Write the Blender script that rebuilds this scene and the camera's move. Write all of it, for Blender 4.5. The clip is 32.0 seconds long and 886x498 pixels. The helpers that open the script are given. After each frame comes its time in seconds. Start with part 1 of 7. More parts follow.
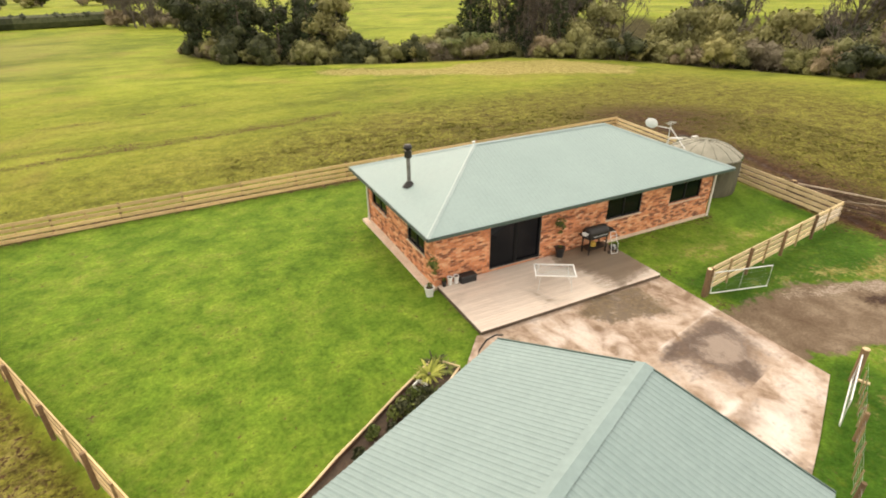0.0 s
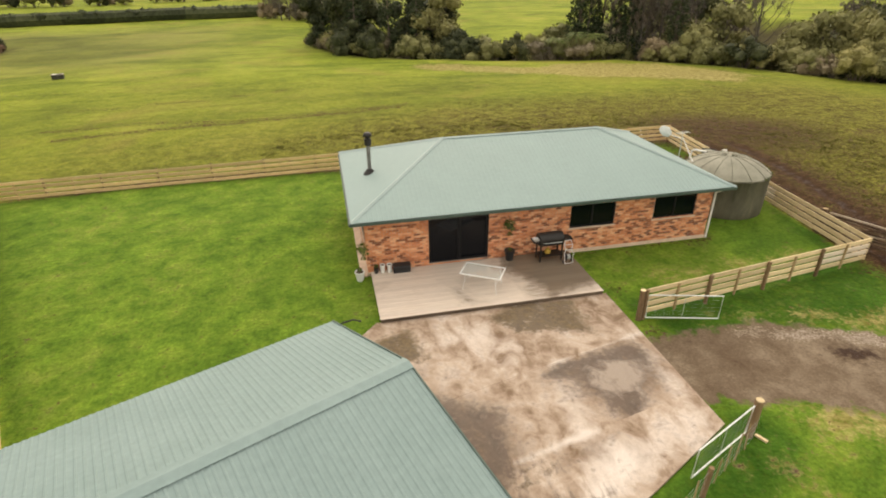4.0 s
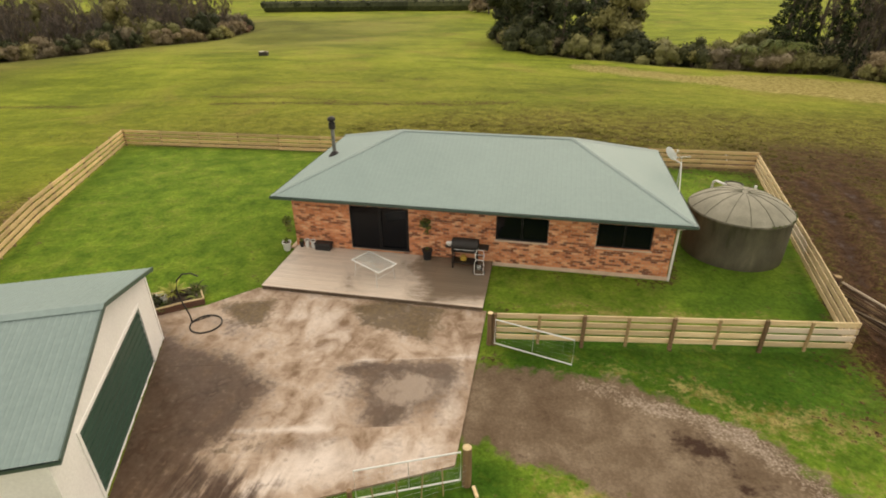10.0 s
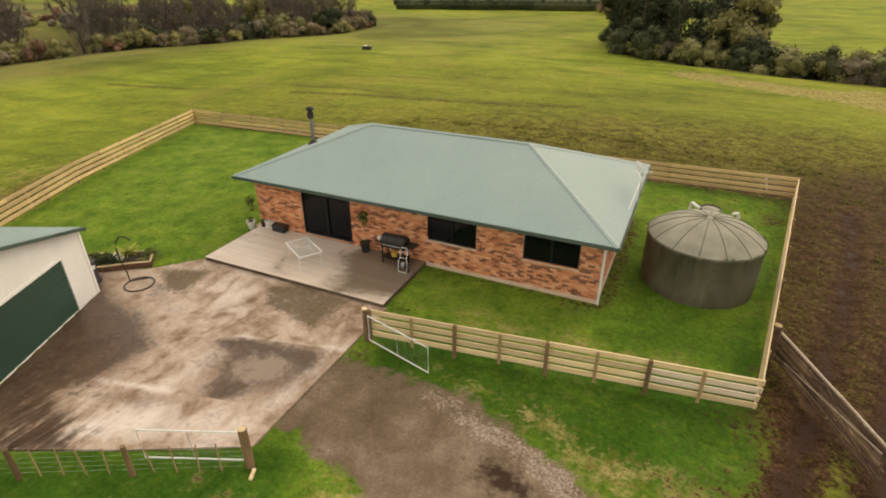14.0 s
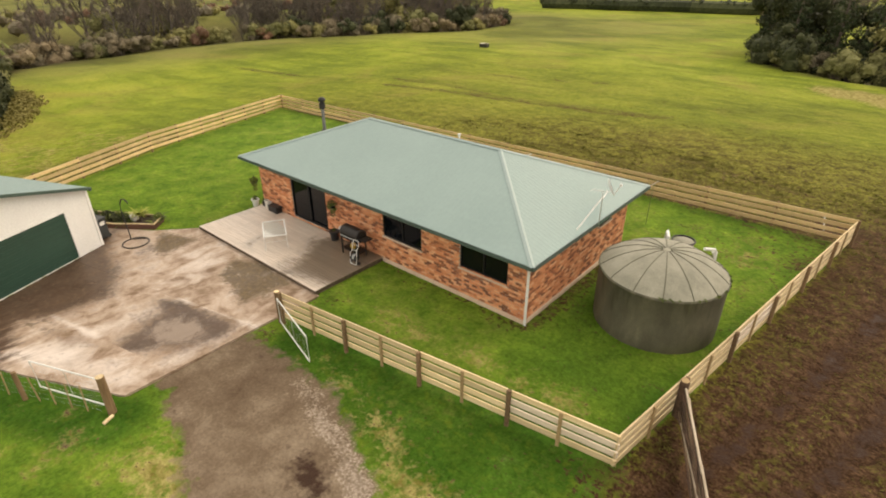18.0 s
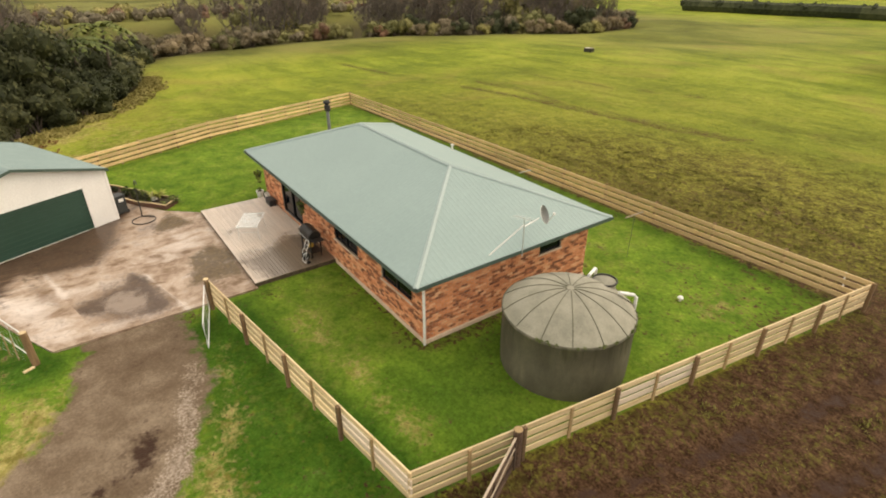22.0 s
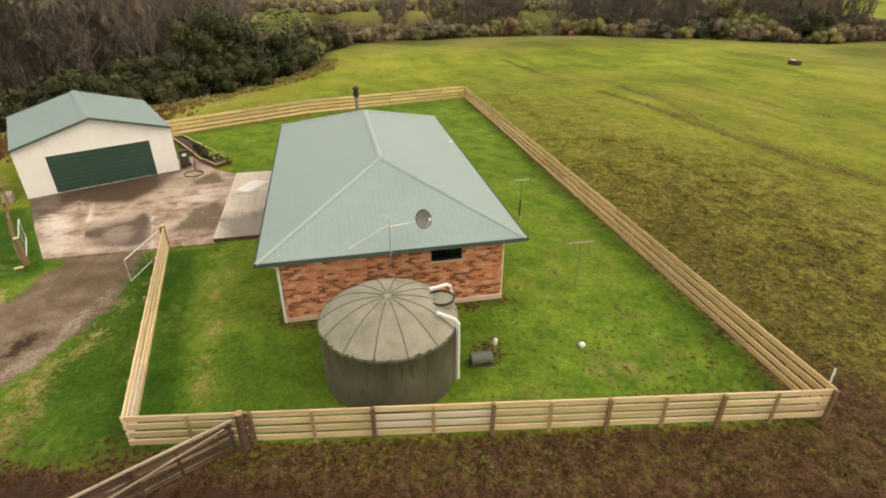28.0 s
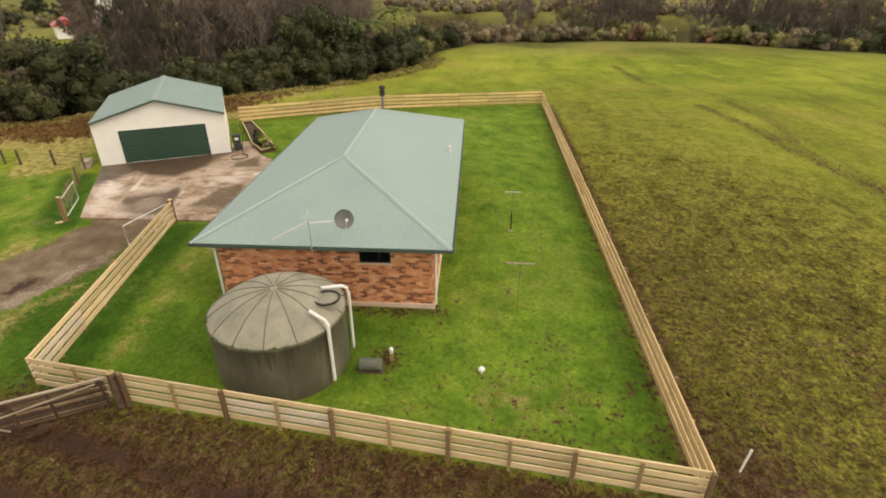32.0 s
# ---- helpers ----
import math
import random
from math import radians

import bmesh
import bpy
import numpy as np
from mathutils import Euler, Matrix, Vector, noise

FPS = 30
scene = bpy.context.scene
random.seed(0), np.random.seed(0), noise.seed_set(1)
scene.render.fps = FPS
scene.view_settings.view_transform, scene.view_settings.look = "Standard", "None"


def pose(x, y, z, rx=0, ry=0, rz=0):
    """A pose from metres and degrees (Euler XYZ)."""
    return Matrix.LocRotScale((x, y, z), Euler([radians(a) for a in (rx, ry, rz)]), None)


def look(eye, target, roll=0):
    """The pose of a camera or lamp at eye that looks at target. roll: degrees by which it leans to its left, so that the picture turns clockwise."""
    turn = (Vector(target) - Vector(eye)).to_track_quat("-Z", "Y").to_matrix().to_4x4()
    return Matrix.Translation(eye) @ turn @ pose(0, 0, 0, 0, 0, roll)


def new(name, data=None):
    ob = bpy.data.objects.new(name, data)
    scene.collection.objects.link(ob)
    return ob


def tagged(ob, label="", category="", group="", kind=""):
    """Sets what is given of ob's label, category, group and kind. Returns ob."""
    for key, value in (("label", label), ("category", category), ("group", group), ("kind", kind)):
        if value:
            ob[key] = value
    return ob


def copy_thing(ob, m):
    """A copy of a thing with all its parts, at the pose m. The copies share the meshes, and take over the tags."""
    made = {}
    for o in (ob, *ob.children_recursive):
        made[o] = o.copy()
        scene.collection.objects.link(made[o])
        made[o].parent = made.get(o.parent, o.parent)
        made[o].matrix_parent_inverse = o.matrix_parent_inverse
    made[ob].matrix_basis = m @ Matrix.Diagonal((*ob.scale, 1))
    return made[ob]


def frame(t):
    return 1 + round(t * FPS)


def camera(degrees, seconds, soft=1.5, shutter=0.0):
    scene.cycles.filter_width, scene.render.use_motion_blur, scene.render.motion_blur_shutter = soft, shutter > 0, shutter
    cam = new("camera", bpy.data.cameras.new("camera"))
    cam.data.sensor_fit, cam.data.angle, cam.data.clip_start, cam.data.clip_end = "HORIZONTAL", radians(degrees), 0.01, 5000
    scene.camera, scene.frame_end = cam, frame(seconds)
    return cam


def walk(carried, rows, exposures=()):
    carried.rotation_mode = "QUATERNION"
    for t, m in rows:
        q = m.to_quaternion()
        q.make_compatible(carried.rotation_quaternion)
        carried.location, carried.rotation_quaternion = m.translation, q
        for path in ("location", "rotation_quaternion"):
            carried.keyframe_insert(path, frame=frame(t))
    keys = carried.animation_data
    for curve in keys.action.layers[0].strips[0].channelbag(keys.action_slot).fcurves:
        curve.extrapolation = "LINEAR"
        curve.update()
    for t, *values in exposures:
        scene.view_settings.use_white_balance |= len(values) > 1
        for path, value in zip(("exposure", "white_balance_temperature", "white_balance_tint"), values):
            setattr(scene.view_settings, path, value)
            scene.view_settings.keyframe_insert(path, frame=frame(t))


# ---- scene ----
cam = camera(79.0, 32.0, soft=1.9)
METRES, EYE, TILT, LEAN, TURN = 57.6, 11.4, 0.0, 0.0, -26.5
ROWS = [
    (0.0, 0.0, 0.0, 0.0, -0.29, -27.73, 0.55),
    (0.5, 0.0162, -0.0009, -0.0008, 1.45, -27.8, 0.54),
    (1.0, 0.0324, -0.0007, -0.0017, 3.22, -27.72, 0.53),
    (1.5, 0.0485, -0.0001, -0.0029, 5.03, -27.76, 0.52),
    (2.0, 0.0643, 0.0011, -0.0037, 6.78, -27.72, 0.51),
    (2.5, 0.08, 0.0027, -0.0042, 8.52, -27.73, 0.49),
    (3.0, 0.0954, 0.0052, -0.0044, 10.47, -27.74, 0.46),
    (3.5, 0.1107, 0.0079, -0.0046, 12.28, -27.71, 0.46),
    (5.5, 0.1729, 0.0255, -0.0073, 19.78, -27.74, 0.41),
    (6.0, 0.1882, 0.0309, -0.0073, 21.6, -27.77, 0.4),
    (6.5, 0.2031, 0.0376, -0.0073, 23.36, -27.8, 0.4),
    (7.0, 0.2177, 0.0444, -0.0075, 25.44, -27.75, 0.38),
    (7.5, 0.2323, 0.0517, -0.0078, 27.49, -27.79, 0.34),
    (8.0, 0.2473, 0.0591, -0.0079, 29.55, -27.75, 0.32),
    (8.5, 0.2615, 0.0672, -0.0078, 31.63, -27.78, 0.26),
    (9.0, 0.2756, 0.0761, -0.0076, 33.6, -27.84, 0.23),
    (9.5, 0.2894, 0.0849, -0.0076, 35.46, -27.8, 0.21),
    (10.0, 0.3018, 0.0941, -0.0079, 37.21, -27.85, 0.23),
    (10.5, 0.3146, 0.1042, -0.0081, 39.11, -27.81, 0.19),
    (11.0, 0.3268, 0.1152, -0.0088, 41.07, -27.85, 0.2),
    (11.5, 0.3385, 0.1261, -0.0097, 42.66, -27.88, 0.21),
    (12.0, 0.3501, 0.1373, -0.0101, 44.08, -27.81, 0.23),
    (12.5, 0.3612, 0.1488, -0.0101, 45.76, -27.83, 0.21),
    (13.0, 0.3718, 0.161, -0.0104, 47.8, -27.78, 0.17),
    (13.5, 0.3822, 0.1729, -0.0109, 49.6, -27.78, 0.18),
    (14.0, 0.3925, 0.1849, -0.0105, 51.33, -27.86, 0.16),
    (14.5, 0.4018, 0.1971, -0.0097, 53.41, -27.72, 0.12),
    (16.5, 0.4317, 0.2496, -0.0098, 61.65, -27.91, 0.02),
    (17.0, 0.439, 0.2628, -0.0106, 63.51, -27.99, -0.01),
    (17.5, 0.4457, 0.2764, -0.0111, 65.29, -28.0, -0.02),
    (18.0, 0.4516, 0.2902, -0.0105, 67.05, -28.01, -0.02),
    (18.5, 0.4568, 0.3039, -0.0089, 68.59, -27.93, -0.02),
    (19.0, 0.462, 0.3179, -0.0075, 70.18, -27.95, -0.02),
    (19.5, 0.4666, 0.3323, -0.0059, 71.85, -28.01, -0.01),
    (20.0, 0.4707, 0.3466, -0.004, 73.49, -28.04, -0.0),
    (20.5, 0.4734, 0.3616, -0.003, 75.37, -28.03, -0.02),
    (21.0, 0.476, 0.3764, -0.0023, 77.41, -28.09, -0.02),
    (21.5, 0.4787, 0.3915, -0.0016, 79.35, -28.11, -0.01),
    (22.0, 0.481, 0.4068, -0.0013, 81.23, -28.2, 0.01),
    (22.5, 0.4825, 0.4224, -0.0012, 83.01, -28.26, 0.01),
    (23.0, 0.4831, 0.4382, -0.0012, 84.87, -28.21, -0.0),
    (23.5, 0.4833, 0.4541, -0.0018, 86.98, -28.23, 0.02),
    (24.0, 0.4836, 0.4702, -0.0022, 88.9, -28.3, 0.02),
    (24.5, 0.4836, 0.4863, -0.0023, 90.72, -28.26, 0.05),
    (25.0, 0.4827, 0.5019, -0.0022, 92.52, -28.32, 0.04),
    (25.5, 0.4805, 0.5176, -0.0023, 94.48, -28.26, 0.05),
    (27.5, 0.4691, 0.5768, -0.0045, 102.48, -28.41, 0.02),
    (28.0, 0.4646, 0.5913, -0.0055, 104.56, -28.37, 0.03),
    (28.5, 0.4599, 0.6054, -0.0058, 106.6, -28.39, 0.0),
    (29.0, 0.455, 0.6202, -0.0063, 108.61, -28.41, 0.03),
    (29.5, 0.4498, 0.6349, -0.0058, 110.39, -28.32, 0.04),
    (30.0, 0.4445, 0.6494, -0.0044, 112.11, -28.3, 0.06),
    (30.5, 0.4375, 0.6623, -0.0038, 113.85, -28.26, 0.06),
    (31.0, 0.4299, 0.6744, -0.0039, 115.86, -28.34, 0.05),
    (31.5, 0.4224, 0.687, -0.0036, 117.9, -28.4, 0.04),
    (32.0, 0.4147, 0.6995, -0.0037, 119.89, -28.36, 0.04),
]
walk(cam, [(t, pose(0, 0, EYE, TILT, LEAN, TURN) @ pose(METRES * x, METRES * y, METRES * z, 90 + pitch, roll, yaw)) for t, x, y, z, yaw, pitch, roll in ROWS],
     [(0, 1.05, 7350, 12), (3.5, 0.74, 7300, 10), (7, 0.50, 7550, 10), (13, 0.36, 7650, 11), (19, 0.66, 7500, 11), (25, 0.62, 7500, 11), (32, 0.50, 7500, 11)])

# ---- world, sun, exposure ----
SUN_AZ, SUN_EL = 78.0, 42.0          # degrees: direction the light comes from
world = bpy.data.worlds.new("sky")
scene.world = world
world.use_nodes = True
wn = world.node_tree.nodes
sky = wn.new("ShaderNodeTexSky")
sky.sky_type, sky.sun_disc = "NISHITA", False
sky.sun_elevation, sky.sun_rotation = radians(SUN_EL), radians(90 - SUN_AZ)
sky.air_density, sky.dust_density, sky.ozone_density = 1.0, 5.0, 0.6
soft = wn.new("ShaderNodeMixRGB")
soft.blend_type = "MIX"
soft.inputs[0].default_value = 0.72
soft.inputs[2].default_value = (8.2, 8.0, 7.6, 1)     # cloud cover
world.node_tree.links.new(sky.outputs[0], soft.inputs[1])
world.node_tree.links.new(soft.outputs[0], wn["Background"].inputs[0])
wn["Background"].inputs[1].default_value = 0.128
sun = new("sun", bpy.data.lights.new("sun", "SUN"))
sun.data.energy, sun.data.angle, sun.data.color = 0.5, radians(45), (1.0, 0.95, 0.86)
sun.matrix_world = look((60 * math.cos(radians(SUN_AZ)), 60 * math.sin(radians(SUN_AZ)), 60 * math.tan(radians(SUN_EL))), (0, 0, 0))


# ---- materials ----
def tree_of(name):
    m = bpy.data.materials.new(name)
    m.use_nodes = True
    return m, m.node_tree.nodes, m.node_tree.links, m.node_tree.nodes["Principled BSDF"]


def ramp(n, l, src, stops):
    r = n.new("ShaderNodeValToRGB")
    els = r.color_ramp.elements
    while len(els) < len(stops):
        els.new(0.5)
    for e, (p, c) in zip(els, stops):
        e.position, e.color = p, (*c, 1) if len(c) == 3 else c
    l.new(src, r.inputs[0])
    return r.outputs[0]


def noise_tex(n, l, vec, scale, detail=4.0, rough=0.55, dist=0.0):
    t = n.new("ShaderNodeTexNoise")
    t.inputs["Scale"].default_value, t.inputs["Detail"].default_value = scale, detail
    t.inputs["Roughness"].default_value, t.inputs["Distortion"].default_value = rough, dist
    if vec is not None:
        l.new(vec, t.inputs["Vector"])
    return t.outputs["Fac"]


def mix(n, l, kind, fac, a, b):
    m = n.new("ShaderNodeMixRGB")
    m.blend_type = kind
    for sock, v in ((m.inputs[0], fac), (m.inputs[1], a), (m.inputs[2], b)):
        if isinstance(v, (int, float)):
            sock.default_value = v if sock == m.inputs[0] else (v, v, v, 1)
        elif isinstance(v, tuple):
            sock.default_value = (*v, 1)
        else:
            l.new(v, sock)
    return m.outputs[0]


def calc(n, l, op, a, b=0.0, clamp=False):
    m = n.new("ShaderNodeMath")
    m.operation, m.use_clamp = op, clamp
    for sock, v in ((m.inputs[0], a), (m.inputs[1], b)):
        if isinstance(v, (int, float)):
            sock.default_value = v
        else:
            l.new(v, sock)
    return m.outputs[0]


def surf(name, c1, c2, scale=1.5, rough=0.7, metal=0.0, fine=40.0, fine_amt=0.25, bump=0.15, rnd=0.0, island=0.0, stretch=(1, 1, 1), spec=0.5, bump_dist=0.01):
    """Two-scale varied surface: a broad change from c1 to c2, fine grain, bump, and a change from piece to piece."""
    m, n, l, p = tree_of(name)
    tc = n.new("ShaderNodeTexCoord")
    mp = n.new("ShaderNodeMapping")
    mp.inputs["Scale"].default_value = stretch
    l.new(tc.outputs["Object"], mp.inputs["Vector"])
    v = mp.outputs[0]
    broad = noise_tex(n, l, v, scale, 5, 0.6, 0.3)
    grain = noise_tex(n, l, v, fine, 3)
    col = ramp(n, l, broad, [(0.32, c1), (0.68, c2)])
    g = ramp(n, l, grain, [(0.25, (1 - fine_amt,) * 3), (0.75, (1 + fine_amt * 0.4,) * 3)])
    col = mix(n, l, "MULTIPLY", 1.0, col, g)
    if rnd or island:
        src = n.new("ShaderNodeObjectInfo").outputs["Random"] if rnd else n.new("ShaderNodeNewGeometry").outputs["Random Per Island"]
        amt = rnd or island
        col = mix(n, l, "MULTIPLY", 1.0, col, ramp(n, l, src, [(0.0, (1 - amt,) * 3), (1.0, (1 + amt * 0.5,) * 3)]))
    l.new(col, p.inputs["Base Color"])
    l.new(ramp(n, l, broad, [(0.3, (max(0, rough - 0.1),) * 3), (0.7, (min(1, rough + 0.1),) * 3)]), p.inputs["Roughness"])
    p.inputs["Metallic"].default_value = metal
    p.inputs["Specular IOR Level"].default_value = spec
    if bump:
        b = n.new("ShaderNodeBump")
        b.inputs["Strength"].default_value, b.inputs["Distance"].default_value = bump, bump_dist
        l.new(grain, b.inputs["Height"])
        l.new(b.outputs[0], p.inputs["Normal"])
    return m


def leaf_mat(name, cols, rough=0.65):
    """Foliage or twigs: colour by leaf clump and by plant."""
    m, n, l, p = tree_of(name)
    isl = n.new("ShaderNodeNewGeometry").outputs["Random Per Island"]
    ob = n.new("ShaderNodeObjectInfo").outputs["Random"]
    tc = n.new("ShaderNodeTexCoord")
    ns = noise_tex(n, l, tc.outputs["Object"], 0.9, 3)
    k = len(cols)
    a = calc(n, l, "ADD", calc(n, l, "MULTIPLY", isl, 0.35), calc(n, l, "MULTIPLY", ns, 0.75))
    col = ramp(n, l, a, [(0.2 + 0.6 * i / (k - 1), c) for i, c in enumerate(cols)])
    col = mix(n, l, "MULTIPLY", 1.0, col, ramp(n, l, ob, [(0.0, (0.7, 0.72, 0.7)), (0.5, (1.0, 1.0, 1.0)), (1.0, (1.3, 1.2, 1.1))]))
    l.new(col, p.inputs["Base Color"])
    p.inputs["Roughness"].default_value = rough
    p.inputs["Specular IOR Level"].default_value = 0.12
    return m


MORTAR = surf("mortar", (0.42, 0.36, 0.30), (0.52, 0.45, 0.38), 2.0, 0.9, fine=60)
ROOF = surf("roof_steel", (0.232, 0.314, 0.298), (0.268, 0.352, 0.335), 0.35, 0.54, fine=7.0, fine_amt=0.06, bump=0.03, spec=0.36)
GARAGE_ROOF = surf("garage_roof_steel", (0.195, 0.268, 0.258), (0.235, 0.310, 0.300), 0.5, 0.55, fine=7.0, fine_amt=0.1, bump=0.03, spec=0.3)
ROOF_EDGE = surf("roof_flashing", (0.265, 0.345, 0.332), (0.335, 0.41, 0.395), 0.8, 0.48, fine=9, fine_amt=0.08, bump=0.03)
GUTTER = surf("gutter_steel", (0.05, 0.085, 0.07), (0.07, 0.11, 0.09), 1.0, 0.45, fine=12, fine_amt=0.1, bump=0.03)
SOFFIT = surf("soffit_paint", (0.30, 0.30, 0.27), (0.36, 0.35, 0.32), 1.0, 0.8, fine=20, fine_amt=0.1)
CREAM = surf("cream_cladding", (0.80, 0.785, 0.755), (0.87, 0.855, 0.825), 0.7, 0.6, fine=14, fine_amt=0.1, bump=0.05)
DOORGREEN = surf("green_door_steel", (0.022, 0.060, 0.042), (0.03, 0.078, 0.055), 0.8, 0.45, fine=12, fine_amt=0.12, bump=0.04)
WHITE = surf("white_paint", (0.70, 0.69, 0.66), (0.80, 0.79, 0.76), 2.0, 0.45, fine=18, fine_amt=0.12, bump=0.03)
GALV = surf("galvanised_steel", (0.48, 0.50, 0.49), (0.62, 0.64, 0.62), 3.0, 0.42, metal=0.6, fine=30, fine_amt=0.15, bump=0.03)
DARKMETAL = surf("dark_steel", (0.015, 0.014, 0.013), (0.035, 0.03, 0.027), 3.0, 0.5, metal=0.3, fine=30, bump=0.05)
BLACKPL = surf("black_plastic", (0.012, 0.012, 0.013), (0.025, 0.025, 0.026), 3.0, 0.5, fine=30, bump=0.05)
JOINERY = surf("dark_joinery", (0.007, 0.007, 0.008), (0.014, 0.014, 0.015), 2.0, 0.5, fine=20, fine_amt=0.1, bump=0.02, spec=0.25)
PINE = surf("treated_pine", (0.66, 0.485, 0.255), (0.84, 0.665, 0.410), 2.2, 0.75, fine=30, fine_amt=0.3, rnd=0.22, stretch=(0.6, 6, 6), bump=0.2)
FRESHPINE = surf("fresh_sawn_rail", (0.62, 0.49, 0.37), (0.76, 0.64, 0.50), 2.2, 0.7, fine=30, fine_amt=0.2, rnd=0.1, stretch=(0.6, 6, 6), bump=0.15)
OLDPINE = surf("aged_pine_rail", (0.65, 0.44, 0.205), (0.82, 0.60, 0.32), 2.2, 0.75, fine=30, fine_amt=0.35, rnd=0.28, stretch=(0.6, 6, 6), bump=0.2)
SPLIT = surf("split_rail_wood", (0.085, 0.048, 0.026), (0.40, 0.28, 0.165), 1.6, 0.9, fine=18, fine_amt=0.6, rnd=0.5, stretch=(0.8, 5, 5), bump=0.35)
GATEWOOD = surf("dark_split_timber", (0.062, 0.033, 0.019), (0.200, 0.122, 0.078), 1.6, 0.92, fine=18, fine_amt=0.55, rnd=0.45, stretch=(0.8, 5, 5), bump=0.35)
GREYWOOD = surf("silvered_rail_wood", (0.34, 0.265, 0.19), (0.54, 0.45, 0.345), 1.8, 0.88, fine=22, fine_amt=0.4, rnd=0.25, stretch=(0.7, 5, 5), bump=0.3)
POSTWOOD = surf("fence_post_wood", (0.155, 0.090, 0.045), (0.27, 0.172, 0.088), 2.5, 0.85, fine=30, fine_amt=0.35, rnd=0.3, stretch=(6, 6, 0.7), bump=0.3)
BATTEN = surf("batten_wood", (0.32, 0.215, 0.10), (0.44, 0.31, 0.155), 2.5, 0.8, fine=30, fine_amt=0.3, rnd=0.2, stretch=(6, 6, 0.7), bump=0.2)
OLDWOOD = surf("weathered_wood", (0.060, 0.040, 0.026), (0.20, 0.145, 0.098), 2.0, 0.9, fine=24, fine_amt=0.5, rnd=0.35, stretch=(0.6, 6, 6), bump=0.35)
CONCRETE = surf("pale_concrete", (0.30, 0.25, 0.195), (0.42, 0.365, 0.30), 1.2, 0.85, fine=30, fine_amt=0.2, bump=0.12)
SOIL = surf("garden_soil", (0.05, 0.032, 0.02), (0.09, 0.06, 0.038), 3.0, 0.95, fine=25, fine_amt=0.5, bump=0.5)
BARK = surf("bark", (0.085, 0.065, 0.05), (0.17, 0.135, 0.105), 1.2, 0.95, fine=8, fine_amt=0.4, bump=0.4, stretch=(3, 3, 0.6))
GREYBARK = surf("grey_bark", (0.085, 0.07, 0.055), (0.165, 0.14, 0.112), 1.2, 0.95, fine=8, fine_amt=0.4, bump=0.4, stretch=(3, 3, 0.6))
SCRUB_OLIVE = leaf_mat("olive_scrub_leaves", [(0.085, 0.082, 0.034), (0.172, 0.168, 0.064), (0.280, 0.262, 0.112)])
SCRUB_BROWN = leaf_mat("winter_scrub_twigs", [(0.094, 0.077, 0.048), (0.168, 0.138, 0.088), (0.255, 0.215, 0.143)])
SCRUB_DARK = leaf_mat("dark_evergreen_leaves", [(0.017, 0.021, 0.012), (0.040, 0.047, 0.022), (0.085, 0.092, 0.042)])
SCRUB_RUST = leaf_mat("rust_scrub_twigs", [(0.082, 0.044, 0.028), (0.155, 0.088, 0.055), (0.235, 0.150, 0.098)])
TWIGS = leaf_mat("bare_twigs", [(0.084, 0.066, 0.053), (0.142, 0.116, 0.095), (0.215, 0.181, 0.150)])
DARKTWIGS = leaf_mat("dark_bare_twigs", [(0.046, 0.038, 0.030), (0.080, 0.067, 0.053), (0.125, 0.106, 0.086)])
PINELEAF = leaf_mat("pine_needles", [(0.013, 0.019, 0.010), (0.029, 0.042, 0.018), (0.058, 0.075, 0.031)])
FERN = leaf_mat("fern_fronds", [(0.045, 0.06, 0.016), (0.09, 0.115, 0.03), (0.16, 0.185, 0.055)])
YUCCA = leaf_mat("yucca_leaves", [(0.16, 0.20, 0.035), (0.36, 0.39, 0.075), (0.60, 0.58, 0.15)])
SHRUB = leaf_mat("shrub_leaves", [(0.04, 0.06, 0.015), (0.09, 0.12, 0.03), (0.17, 0.19, 0.06)])


def glass(name, tint=(0.003, 0.004, 0.006)):
    m, _, _, p = tree_of(name)
    p.inputs["Base Color"].default_value = (*tint, 1)
    p.inputs["Roughness"].default_value = 0.05
    p.inputs["Specular IOR Level"].default_value = 0.22
    return m


PANE = glass("dark_window_glass")


def brick_mat():
    m, n, l, p = tree_of("mottled_clay_brick")
    geo = n.new("ShaderNodeNewGeometry")
    ob = n.new("ShaderNodeObjectInfo")
    tc = n.new("ShaderNodeTexCoord")
    r = calc(n, l, "FRACT", calc(n, l, "ADD", geo.outputs["Random Per Island"], ob.outputs["Random"]))
    blotch = noise_tex(n, l, tc.outputs["Object"], 3.1, 3)
    k = calc(n, l, "ADD", calc(n, l, "MULTIPLY", r, 0.85), calc(n, l, "MULTIPLY", calc(n, l, "SUBTRACT", blotch, 0.5), 0.5), True)
    col = ramp(n, l, k, [(0.0, (0.21, 0.085, 0.047)), (0.14, (0.33, 0.122, 0.060)), (0.26, (0.60, 0.225, 0.105)), (0.60, (0.74, 0.315, 0.155)), (0.88, (0.83, 0.48, 0.285))])
    grain = noise_tex(n, l, tc.outputs["Object"], 55, 4)
    col = mix(n, l, "MULTIPLY", 1.0, col, ramp(n, l, grain, [(0.25, (0.75, 0.75, 0.75)), (0.75, (1.12, 1.1, 1.08))]))
    l.new(col, p.inputs["Base Color"])
    p.inputs["Roughness"].default_value = 0.88
    b = n.new("ShaderNodeBump")
    b.inputs["Strength"].default_value, b.inputs["Distance"].default_value = 0.3, 0.006
    l.new(grain, b.inputs["Height"])
    l.new(b.outputs[0], p.inputs["Normal"])
    return m


BRICK = brick_mat()


